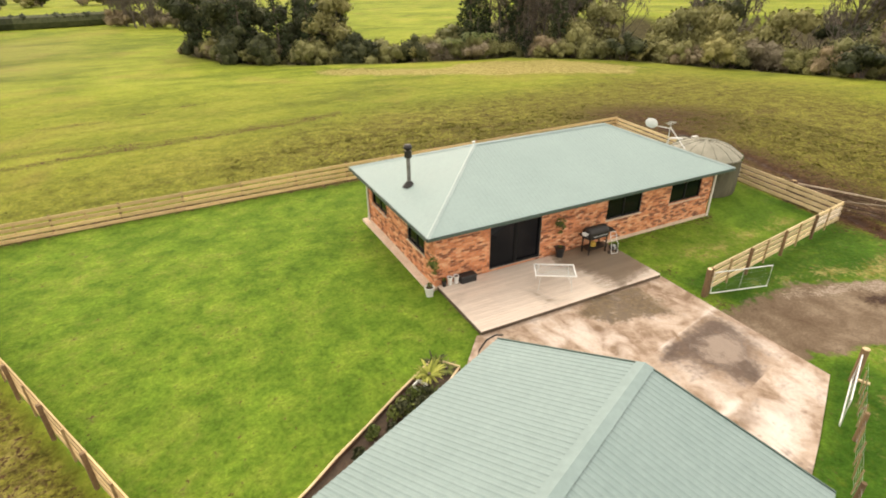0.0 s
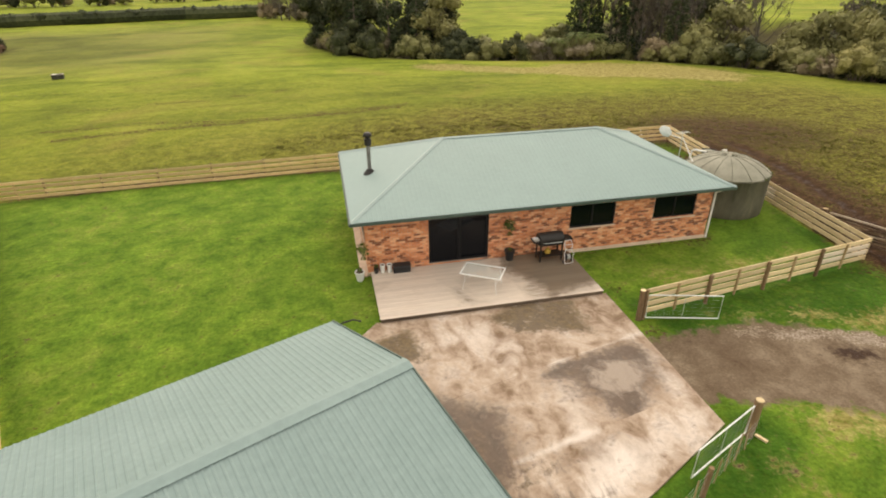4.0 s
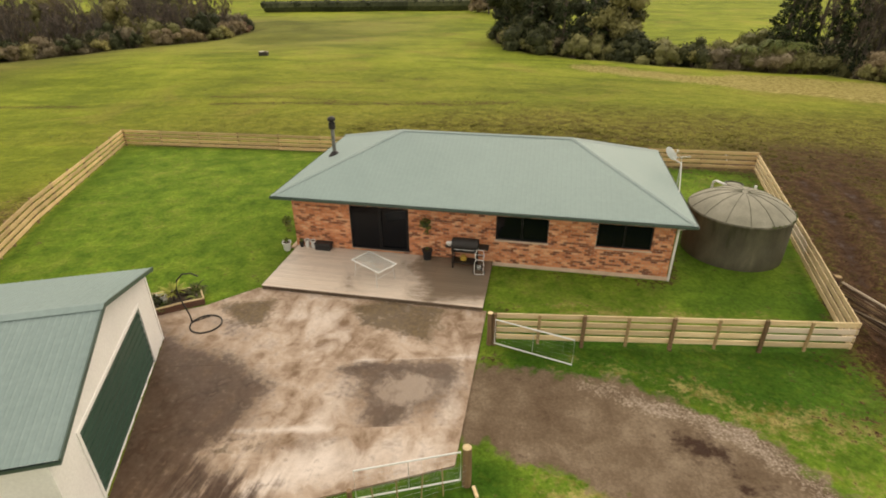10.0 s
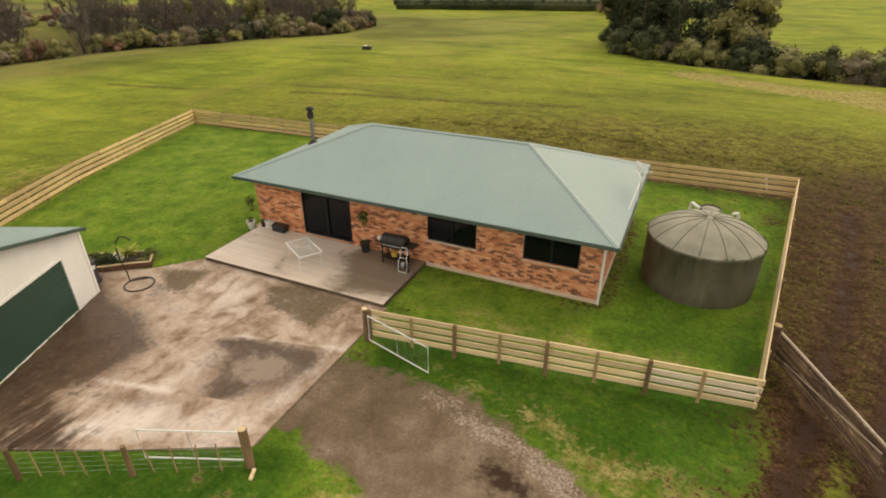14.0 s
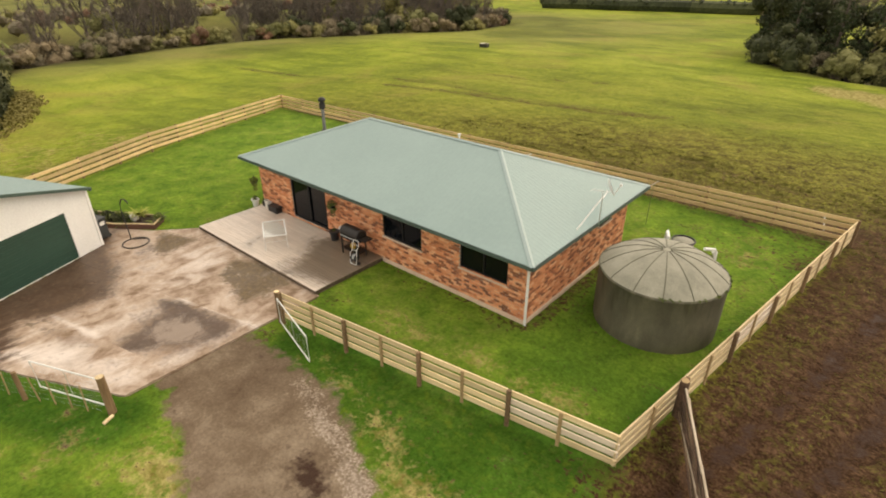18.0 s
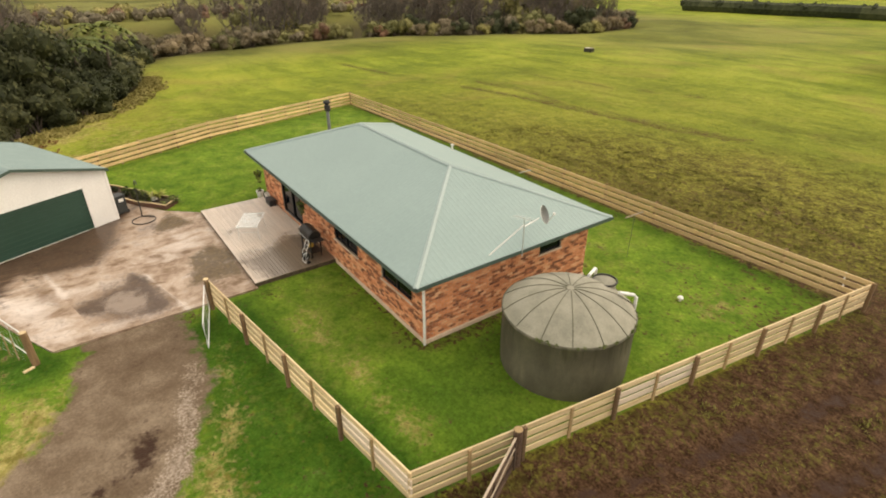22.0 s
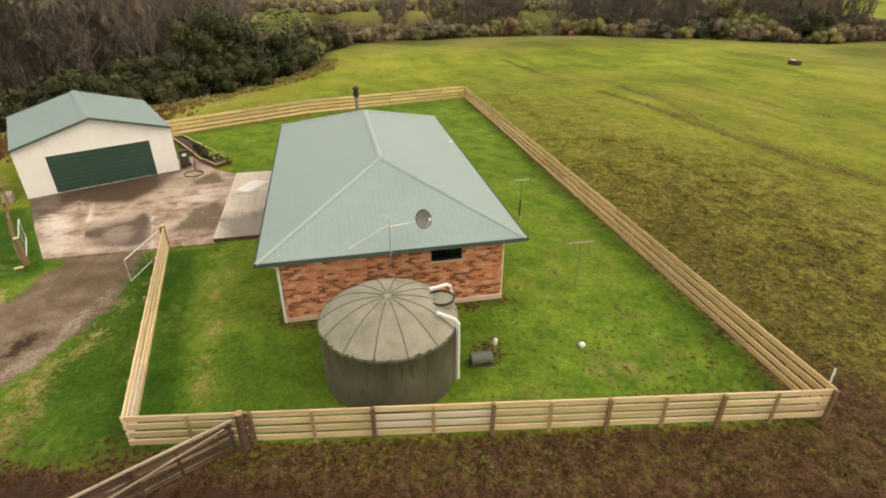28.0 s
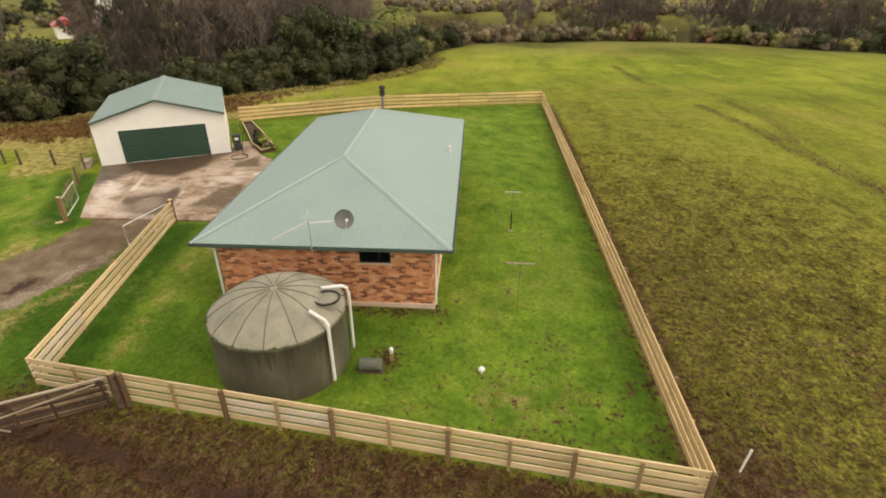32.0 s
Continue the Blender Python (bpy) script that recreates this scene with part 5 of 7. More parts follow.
def beam(name, p, q, w, h, material, parent, cache=rail_cache, bevel=0.006, face=(1, 0, 0)):
    """A sawn board from p to q, w thick and h high, as a part that shares its mesh with boards of its length. face: the way an upright's thin side looks."""
    p, q = Vector(p), Vector(q)
    L = (q - p).length
    key = (name, round(L, 2), w, h, material.name)
    if key not in cache:
        o = part(name, box(bmesh.new(), 0, L, -w / 2, w / 2, -h / 2, h / 2, bevel=bevel), material, parent)
        cache[key] = o.data
    else:
        o = new(name, cache[key])
        o.parent = parent
    d = (q - p).normalized()
    s = Vector((0, 0, 1)).cross(d) if abs(d.z) < 0.9 else Vector(face)
    s = (s - d * s.dot(d)).normalized()
    u = d.cross(s)
    o.matrix_basis = Matrix(((d.x, s.x, u.x, p.x), (d.y, s.y, u.y, p.y), (d.z, s.z, u.z, p.z), (0, 0, 0, 1)))
    return o


def rail_fence(name, a, b, ground_a, ground_b, inner, label, spacing=3.05, top=1.13, first=True, last=True, skip=(), timber=None, fresh=()):
    """Four-rail fence from a to b: posts on the outer side, battens midway, rails on the side that inner (+1 or -1 to the left) names."""
    timber = timber or PINE
    root = thing(name, (0, 0, 0), label, "fence", "farm fences round the yard")
    a, b = Vector((*a, 0)), Vector((*b, 0))
    d = (b - a)
    L = d.length
    d.normalize()
    s = Vector((-d.y, d.x, 0)) * inner
    n = max(1, round(L / spacing))
    step = L / n
    rg = random.Random(int(L * 100))
    gr = lambda u: ground_a + (ground_b - ground_a) * u / L
    mesh = {}
    for i in range(n + 1):
        u = i * step
        if (i == 0 and not first) or (i == n and not last) or i in skip:
            continue
        c = a + d * u - s * 0.085
        z = gr(u)
        beam("post", (c.x, c.y, z - 0.4), (c.x + rg.uniform(-.012, .012), c.y + rg.uniform(-.012, .012), z + top + 0.06), 0.11, 0.11, POSTWOOD, root, mesh, 0.012, tuple(s))
    for i in range(n):
        u = (i + 0.5) * step
        c = a + d * u - s * 0.048
        z = gr(u)
        beam("batten", (c.x, c.y, z + 0.02), (c.x, c.y, z + top - 0.01), 0.05, 0.09, BATTEN, root, mesh, 0.005, tuple(s))
    hz = [top - 0.075 - k * (top - 0.32) / 3 for k in range(4)]
    for k, z in enumerate(hz):
        i = 0
        off = 1 if k % 2 else 2
        while i < n:
            j = min(n, i + (off if i == 0 else 2))
            wood = timber
            if fresh and k in fresh[1:] and i <= fresh[0] < j:      # one bay has newer, paler rails
                if i < fresh[0]:
                    j = fresh[0]
                else:
                    j, wood = i + 1, FRESHPINE
            u0, u1 = i * step - (0.06 if i == 0 else 0), j * step + (0.06 if j == n else 0)
            p, q = a + d * (u0 + 0.004), a + d * (u1 - 0.004)
            w = rg.uniform(-.008, .008)
            beam("rail", (p.x, p.y, gr(u0) + z + w), (q.x, q.y, gr(u1) + z + rg.uniform(-.008, .008)), 0.044, 0.178, wood, root, mesh)
            i = j
    return root


RAILS = "new pale pine four-rail fence with darker posts"
TAN_RAILS = "tan weathered pine four-rail fence with darker posts"
rail_fence("rail_fence", (16.95, 11.25), (28.03, 12.79), 0.05, 0.02, 1, RAILS + " beside the track", spacing=2.8, last=False, fresh=(3, 1, 2))
rail_fence("rail_fence", (28.03, 12.79), (30.67, 31.05), 0.02, -0.22, 1, RAILS + " along the bare soil", spacing=3.07, first=False, fresh=(2, 1, 2))
rail_fence("rail_fence", (30.67, 31.05), (9.0, 31.42), -0.22, -0.62, 1, TAN_RAILS + " along the pasture", spacing=3.1, first=False, timber=OLDPINE, top=1.20)
rail_fence("rail_fence", (9.0, 31.42), (-13.17, 31.75), -0.62, -1.1, 1, TAN_RAILS + " behind the big lawn", spacing=3.15, first=False, timber=OLDPINE, top=1.20)
rail_fence("rail_fence", (-13.17, 31.75), (-9.4, 24.0), -1.1, -0.58, 1, TAN_RAILS + " beside the lawn", spacing=2.9, first=False, timber=OLDPINE, top=1.20)
rail_fence("rail_fence", (-9.4, 24.0), (-6.0, 17.0), -0.58, -0.12, 1, TAN_RAILS + " beside the lawn", spacing=2.6, first=False, timber=OLDPINE, top=1.20)
rail_fence("rail_fence", (-6.0, 17.0), (-1.25, 7.2), -0.12, -0.04, 1, TAN_RAILS + " behind the garage", spacing=2.7, first=False, timber=OLDPINE, top=1.20)


# ---- plants beyond the fields ----
def tree_root(name, label, category, group):
    e = new(name)
    return tagged(e, label, category, group)


def make_scrub(seed, r, h, n, material, size, label):
    rg = np.random.default_rng(seed)
    root = tree_root("bush", label, "bush", "bushes along the gullies")
    cs = []
    for k in range(11):
        a, q = rg.random() * 6.28, r * 0.75 * rg.random() ** 0.6
        z = h * (0.22 + 0.6 * rg.random()) * (1 - 0.35 * q / r)
        cs.append((q * math.cos(a), q * math.sin(a), z, r * (0.28 + 0.25 * rg.random())))
    bm = bmesh.new()
    for c in cs[:7]:
        tube(bm, [(0, 0, -1.2), (c[0] * 0.4, c[1] * 0.4, c[2] * 0.4), (c[0], c[1], c[2])], 0.09, 5, 0.025)
    part("trunk", bm, BARK, root)
    mesh_ob("crown", *leaf_cloud(rg, cs, int(n * 0.72), size * 0.95, core=0.8), material, root)
    return root


def make_broadleaf(seed, r, h, n, material, label):
    rg = np.random.default_rng(seed)
    root = tree_root("tree", label, "tree", "trees along the gullies")
    cs, bm = [], bmesh.new()
    tube(bm, [(0, 0, -1.5), (0.1, 0.05, h * 0.3), (0.2, -0.1, h * 0.65)], 0.22, 7, 0.1)
    for k in range(16):
        a, q = rg.random() * 6.28, r * (0.15 + 0.75 * rg.random())
        z = h * (0.3 + 0.62 * rg.random()) - 0.12 * q
        cs.append((q * math.cos(a), q * math.sin(a), z, r * (0.26 + 0.22 * rg.random())))
        tube(bm, [(0.1, 0, h * 0.22 + 0.02 * k * h), (cs[-1][0] * 0.5, cs[-1][1] * 0.5, z * 0.75), cs[-1][:3]], 0.07, 5, 0.02)
    part("trunk", bm, BARK, root)
    mesh_ob("crown", *leaf_cloud(rg, cs, int(n * 0.72), 0.42, core=0.78), material, root)
    return root


def make_bare(seed, h, spread, label, limbs=15, twigs=18, thin=0.011, lean=1.0, stout=0.19, twig_mat=None):
    """Leafless winter tree: trunk, limbs, branches and fine twigs."""
    rg = np.random.default_rng(seed)
    root = tree_root("bare_tree", label, "tree", "bare winter trees along the gullies")
    bm = bmesh.new()
    tips = []
    top = Vector((rg.normal() * 0.4, rg.normal() * 0.4, h * 0.85))
    tube(bm, [(0, 0, -2.5), (top.x * 0.3, top.y * 0.3, h * 0.4), top], stout, 7, 0.05)
    for k in range(limbs):
        z = h * (0.12 + 0.66 * rg.random())
        a = rg.random() * 6.28
        L = spread * (1.1 - z / h * 0.6) * (0.6 + 0.6 * rg.random())
        s = Vector((top.x * z / h * 0.8, top.y * z / h * 0.8, z))
        e1 = s + Vector((math.cos(a) * L * 0.5, math.sin(a) * L * 0.5, L * 0.55 * lean))
        e2 = e1 + Vector((math.cos(a + 0.3) * L * 0.4, math.sin(a + 0.3) * L * 0.4, L * 0.75 * lean))
        tube(bm, [s, e1, e2], 0.06, 4, 0.015, cap=False)
        for m in range(4):
            t = rg.random()
            c = e1.lerp(e2, t)
            e3 = c + Vector((rg.normal() * 0.5, rg.normal() * 0.5, (0.5 + rg.random()) * lean)) * L * 0.35
            tube(bm, [c, e3], 0.02, 3, 0.008, cap=False)
            tips.append((*e3, 0.55 + 0.3 * rg.random()))
        tips.append((*e2, 0.7))
    part("trunk", bm, GREYBARK, root)
    vs, fs = [], []
    for x, y, z, r in tips:
        for m in range(twigs):
            d = np.array((rg.normal(), rg.normal(), 0.6 * lean + abs(rg.normal())))
            d = d / np.linalg.norm(d) * r * (0.8 + 1.3 * rg.random())
            p = np.array((x, y, z)) - d * 0.4
            w = np.cross(d, rg.normal(size=3))
            w = w / (np.linalg.norm(w) + 1e-9) * thin
            k = len(vs)
            vs += [p - w, p + w, p + d]
            fs.append((k, k + 1, k + 2))
    mesh_ob("crown", vs, fs, twig_mat or TWIGS, root)
    return root


def make_pine(seed, h, r, label):
    rg = np.random.default_rng(seed)
    root = tree_root("pine_tree", label, "tree", "pines along the gullies")
    bm = bmesh.new()
    tube(bm, [(0, 0, -2), (0.1, 0, h * 0.5), (0, 0.1, h)], 0.26, 7, 0.04)
    cs = []
    for k in range(46):
        t = 0.12 + 0.88 * k / 46
        a = k * 2.4 + rg.random()
        q = r * (1.02 - t) * (0.6 + 0.5 * rg.random()) + 0.15
        z = h * t
        e1 = (q * math.cos(a), q * math.sin(a), z - 0.05 * q)
        tube(bm, [(0, 0, z), e1], 0.05, 4, 0.015, cap=False)
        for f in (0.45, 0.8, 1.05):
            cs.append((e1[0] * f, e1[1] * f, z - 0.05 * q * f + 0.1, 0.28 + 0.26 * q * 0.6))
    part("trunk", bm, BARK, root)
    mesh_ob("crown", *leaf_cloud(rg, cs, 2200, 0.45, 0.3), PINELEAF, root)
    return root


def frond(rg, a, L, droop, vs, fs, width=0.5, base=(0, 0, 0), up=0.7):
    """A feathery frond: leaflets to both sides of an arching rib."""
    pts = []
    for i in range(9):
        t = i / 8
        r = L * t
        pts.append(np.array((base[0] + r * math.cos(a), base[1] + r * math.sin(a), base[2] + up * L * t - droop * L * t * t)))
    side = np.array((-math.sin(a), math.cos(a), 0))
    for i in range(1, 9):
        t = i / 8
        w = width * math.sin(math.pi * min(1, t * 0.9 + 0.08)) * (0.9 + 0.2 * rg.random())
        d = (pts[i] - pts[i - 1]) * 0.42
        for s in (-1, 1):
            k = len(vs)
            vs += [pts[i] - d, pts[i] + d, pts[i] + side * s * w + d * 1.4 + np.array((0, 0, -0.25 * w)), pts[i] + side * s * w * 0.9 - np.array((0, 0, 0.25 * w))]
            fs.append((k, k + 1, k + 2, k + 3) if s > 0 else (k + 1, k, k + 3, k + 2))


def make_fern(seed, h):
    rg = np.random.default_rng(seed)
    root = tree_root("tree_fern", "tall tree fern with arching pale green fronds", "tree fern", "tree ferns in the gully")
    part("trunk", tube(bmesh.new(), [(0, 0, -2), (0.1, 0.05, h * 0.5), (0, 0, h)], 0.16, 7, 0.11), BARK, root)
    vs, fs = [], []
    for k in range(20):
        frond(rg, k * 2.39996, 2.6 + rg.random() * 0.7, 0.75 + 0.2 * rg.random(), vs, fs, 0.42, (0, 0, h), 0.45 + 0.25 * rg.random())
    mesh_ob("fronds", vs, fs, FERN, root)
    return root


VIEW_WEDGE = [(10, -2), (-107, -111), (-135, -72), (4, 6)]      # wedge from the camera's late position, kept low so the far farm shows


def build_plants():
    rg = np.random.default_rng(42)
    protos = {
        "olive": [make_scrub(s, 2.4, 4.2, 2200, SCRUB_OLIVE, 0.27, "dense olive-green scrub bush at the field edge") for s in (1, 2, 3)],
        "brown": [make_scrub(s, 2.3, 4.0, 2300, SCRUB_BROWN, 0.25, "grey-brown winter scrub bush at the field edge") for s in (4, 5, 18)],
        "rust": [make_scrub(6, 2.1, 3.6, 2000, SCRUB_RUST, 0.25, "rust-brown winter scrub bush in the gully")],
        "dark": [make_scrub(s, 2.5, 4.8, 2200, SCRUB_DARK, 0.30, "dark evergreen bush in the gully") for s in (7, 8)],
        "tree": [make_broadleaf(s, 3.8, 9.5, 3600, SCRUB_DARK, "tall dark evergreen tree in the gully") for s in (9, 10)],
        "oltree": [make_broadleaf(11, 3.6, 8.5, 3200, SCRUB_OLIVE, "olive-leaved tree in the gully")],
        "brtree": [make_bare(s, 9.5, 3.6, "grey-brown winter tree dense with fine twigs", 20, 24, 0.026, 1.25) for s in (31, 32)],
        "bare": [make_bare(s, 11.0, 3.4, "leafless grey-brown winter tree in the gully") for s in (12, 13, 14)],
        "pine": [make_pine(15, 17.0, 3.6, "tall dark pine in the gully"), make_pine(16, 13.0, 3.0, "shorter dark pine in the gully")],
        "stem": [make_bare(s, 16.0, 3.0, "tall dark-trunked winter tree in the gully", 15, 26, 0.022, 1.5, 0.30, DARKTWIGS) for s in (41, 42)],
        "fern": [make_fern(17, 5.0)],
    }
    used = {id(o): False for v in protos.values() for o in v}

    def plant(kind, x, y, s=1.0, sink=0.0, force=False):
        if math.hypot(x, y) < 12.0:
            return
        if not force and max(float(poly_depth(g, np.array([x]), np.array([y]))[0]) for g in (GULLY_W, GULLY_E)) < 0.6:
            return
        if 31 < x < 51 and 84 < y < 125 and kind in ("tree", "oltree", "brtree", "bare", "pine"):
            return
        if not force and float(poly_depth(VIEW_WEDGE, np.array([x]), np.array([y]))[0]) > 0 and kind in ("tree", "oltree", "brtree", "bare", "pine"):
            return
        opts = protos[kind]
        o = opts[int(rg.integers(len(opts)))]
        m = Matrix.Translation((x, y, gz(x, y) - 0.15 - sink)) @ Matrix.Rotation(rg.random() * 6.28, 4, "Z") @ Matrix.Diagonal((s * rg.uniform(.85, 1.15), s * rg.uniform(.85, 1.15), s * rg.uniform(.85, 1.15), 1))
        if not used[id(o)]:
            used[id(o)] = True
            o.matrix_basis = m
        else:
            c = copy_thing(o, Matrix.Identity(4))
            c.matrix_basis = m

    def row(pts, inset, kinds, step, s, jit=1.5):
        """Plants at even steps along a line, set in to its left by inset."""
        kinds_n, kinds_p = [k for k, _ in kinds], np.array([p for _, p in kinds], float)
        kinds_p /= kinds_p.sum()
        for (ax, ay), (bx, by) in zip(pts, pts[1:]):
            L = math.hypot(bx - ax, by - ay)
            nx, ny = -(by - ay) / L, (bx - ax) / L
            for i in range(max(1, round(L / step))):
                t = (i + rg.random()) / max(1, round(L / step))
                x, y = ax + (bx - ax) * t + nx * inset + rg.normal() * jit * 0.5, ay + (by - ay) * t + ny * inset + rg.normal() * jit
                plant(kinds_n[int(rg.choice(len(kinds_n), p=kinds_p))], x, y, s * rg.uniform(0.75, 1.3))

    e_edge = GULLY_E[:10]
    row(e_edge, 1.8, [("olive", 5), ("brown", 2), ("dark", 1)], 2.9, 1.0)
    row(e_edge, 6, [("olive", 6), ("brown", 2), ("dark", 2)], 3.4, 1.3)
    row(e_edge[3:], 12, [("olive", 5), ("brown", 1.5), ("oltree", 2), ("brtree", 1), ("bare", 1), ("rust", .3)], 4.0, 1.3)
    row(e_edge[3:], 20, [("oltree", 3), ("tree", 1.5), ("bare", 2), ("brtree", 3)], 5.0, 1.3)
    row(e_edge[3:], 32, [("oltree", 3), ("tree", 2), ("bare", 1), ("brtree", 3)], 6.5, 1.5)
    row(e_edge[5:], 48, [("oltree", 2), ("tree", 2), ("bare", 1), ("olive", 2)], 8, 1.7)
    for x, y, s in ((14, 108, 1.0), (20, 106, 1.15), (25, 103, .9), (10, 118, 1.0), (50, 98, 1.1), (55, 97, 1.15), (60, 93, 1.0)):
        plant("pine", x, y, s)
    for k in range(16):
        a = k / 15
        plant("stem" if k % 4 else "pine", 53 + 18 * a + rg.normal() * 1.2, 97 - 11 * a + rg.normal() * 1.5 + 3 * (k % 2), rg.uniform(0.85, 1.15))
    for x, y in ((13, 112), (17, 116), (22, 112), (28, 110), (8, 124)):
        plant("tree", x, y, 1.25)
    w_edge = [p for p in GULLY_W[:14]]
    row(w_edge[:5], 1.6, [("olive", .8), ("dark", 6)], 2.8, 0.75)
    row(w_edge[4:7], 1.6, [("brown", 2), ("olive", 2), ("dark", 4), ("rust", .6)], 2.8, 0.85)
    row(w_edge[:7], 6, [("brown", .6), ("olive", .8), ("dark", 6)], 3.0, 1.3)
    row(w_edge[6:], 1.6, [("brown", 5), ("olive", 2), ("dark", 1), ("rust", 1.2)], 2.8, 0.85)
    row(w_edge[6:], 6, [("brown", 5), ("olive", 2), ("rust", 1.2), ("dark", 1)], 3.0, 1.35)
    row(w_edge[4:9], 11, [("brown", 3), ("rust", 2), ("olive", 1), ("brtree", 1)], 4.4, 1.1)
    row(w_edge[4:9], 19, [("brown", 2), ("rust", 2), ("brtree", 2), ("olive", 1)], 6.0, 1.0)
    row(w_edge[4:9], 30, [("brtree", 2), ("olive", 1), ("rust", 1)], 9.0, 1.0)
    row(w_edge[8:], 11, [("brown", 3), ("brtree", 3), ("bare", 2), ("rust", 1), ("olive", 1)], 4.0, 1.25)
    row(w_edge[8:], 18, [("bare", 3), ("brtree", 5), ("oltree", 1)], 4.4, 1.35)
    row(w_edge[8:], 29, [("bare", 2), ("brtree", 4), ("oltree", 1.5), ("tree", 1)], 6.0, 1.5)
    row(w_edge[:4], 14, [("dark", 2), ("brown", 3), ("rust", 1), ("olive", 2)], 3.5, 1.4)
    row(w_edge[:4], 24, [("bare", 4), ("tree", 1), ("brown", 3), ("rust", 1)], 3.5, 1.5)
    row(w_edge[:4], 38, [("bare", 4), ("pine", .6), ("brown", 3)], 5, 1.6)
    for x, y, s in ((-19, 4, .66), (-23, 6.5, .86), (-27, 8, .95), (-30, 5, .95), (-35, 11, .72), (-25, 2, .76), (-20, 1, .68), (-34, 6, .86)):
        plant("tree", x, y, s)
    for x, y, s in ((-17.5, 3.5, 1.0), (-20, 6.5, 1.1), (-24, 10, 1.0), (-28, 12, 1.0), (-33, 13.5, .9), (-17, -1, 1.2), (-22, 9, .9)):
        plant("dark", x, y, s)
    for x, y in ((-31, 11), (-37, 14.5), (-28, 6)):
        plant("fern", x, y, 1.35)
    for x, y in ((50, 88.5), (53, 87.5), (47, 90)):
        plant("fern", x, y, 0.8)
    for k in range(44):
        plant("bare", -24 - 4.2 * (k % 11) + rg.normal() * 1.5, 4 - 6.5 * (k // 11) + rg.normal() * 2, rg.uniform(1.2, 1.9))
    for x, y, s in ((-38, -30, 1.1), (-44, -26, 1.0), (-33, -35, 1.0), (-58, -34, 1.2)):
        plant("pine", x, y, s)
    for x, y, s in ((-22.5, -16.0, 1.25), (-26.0, -20.5, 1.35), (-21.0, -12.5, 1.2), (-29.0, -19.0, 1.4), (-34.0, -22.0, 1.4)):
        plant("bare", x, y, s, force=True)
    for k in range(26):
        a = k / 25
        plant("stem", -22 - 20 * a + rg.normal() * 2.0, -11.5 + 12 * a + rg.normal() * 3.0 - 4 * (k % 3), rg.uniform(0.85, 1.15), force=True)
    plant("pine", -25.5, -17.5, 0.95, force=True)
    plant("pine", -31.5, -24.5, 0.9, force=True)
    for x, y, s in ((-7, -13, .82), (-9.5, -11.5, .85), (-13, -15.5, .75), (-4.5, -14.5, .7), (-17, -17, .8)):
        plant("tree", x, y, s, force=True)
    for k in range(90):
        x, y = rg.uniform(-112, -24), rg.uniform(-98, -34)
        ok = float(poly_depth(VIEW_WEDGE, np.array([x]), np.array([y]))[0]) > -3 and math.hypot(x + 66, y + 52.5) > 9
        # keeps the camera's sight line to the red-roofed building open
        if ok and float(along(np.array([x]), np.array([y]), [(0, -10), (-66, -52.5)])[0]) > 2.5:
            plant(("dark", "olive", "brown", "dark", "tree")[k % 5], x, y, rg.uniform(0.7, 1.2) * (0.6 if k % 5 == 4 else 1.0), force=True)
    for k in range(16):
        a = k / 16
        plant("bare", 4 + 14 * a + rg.normal() * 2, 146 - 8 * a + rg.normal() * 4, 1.3)
    for k in range(26):
        a = k / 26
        plant(("bare", "brtree", "brown")[k % 3], -12 + 26 * a + rg.normal() * 2, 216 - 34 * a + rg.normal() * 3, (1.3, 1.1, 1.6)[k % 3], force=True)
    for k in range(30):
        a = k / 30
        plant(("brown", "olive", "dark")[k % 3], -170 + 190 * a + rg.normal() * 4, 300 + 80 * a + rg.normal() * 8, rg.uniform(1.6, 2.6), force=True)


build_plants()


def far_scrub():
    """The belt of winter scrub on the slope beyond the western gully."""
    rg = np.random.default_rng(9)
    for label, mat, n, x0 in (("far belt of grey-brown winter scrub", SCRUB_BROWN, 44, -146), ("far belt of olive scrub", SCRUB_OLIVE, 30, -160), ("far belt of rust-brown scrub", SCRUB_RUST, 24, -152)):
        cs = []
        for k in range(n):
            x, y = x0 + rg.normal() * 7, -50 + 225 * rg.random()
            for _ in range(4):
                cs.append((x + rg.normal() * 2.2, y + rg.normal() * 2.2, gz(x, y) + rg.uniform(0.5, 2.6), rg.uniform(1.2, 2.2)))
        tagged(mesh_ob("far_scrub", *leaf_cloud(rg, cs, n * 130, 0.75, core=0.85), mat), label, "scrub", kind="stuff")


far_scrub()


# ---- far hedge ----
def hedge(pts, h, w, label):
    rg = np.random.default_rng(3)
    cs = []
    for (ax, ay), (bx, by) in zip(pts, pts[1:]):
        L = math.hypot(bx - ax, by - ay)
        for i in range(int(L / 1.1)):
            t = (i + rg.random()) / (L / 1.1)
            x, y = ax + (bx - ax) * t, ay + (by - ay) * t
            cs.append((x, y + rg.normal() * w * 0.25, gz(x, y) + h * rg.uniform(.35, .75), h * 0.5))
    root = tree_root("hedge", label, "hedge", "")
    mesh_ob("foliage", *leaf_cloud(rg, cs, len(cs) * 40, 0.5, core=0.9), SCRUB_DARK, root)
    bm = bmesh.new()
    for (ax, ay), (bx, by) in zip(pts, pts[1:]):
        k = max(2, int(math.hypot(bx - ax, by - ay) / 6))
        for i in range(k):
            p, q = ((ax + (bx - ax) * (i + d) / k, ay + (by - ay) * (i + d) / k) for d in (0, 1))
            tube(bm, [(*p, gz(*p) + h * .45), (*q, gz(*q) + h * .45)], h * 0.55, 8)
    part("inner_growth", bm, SCRUB_DARK, root)


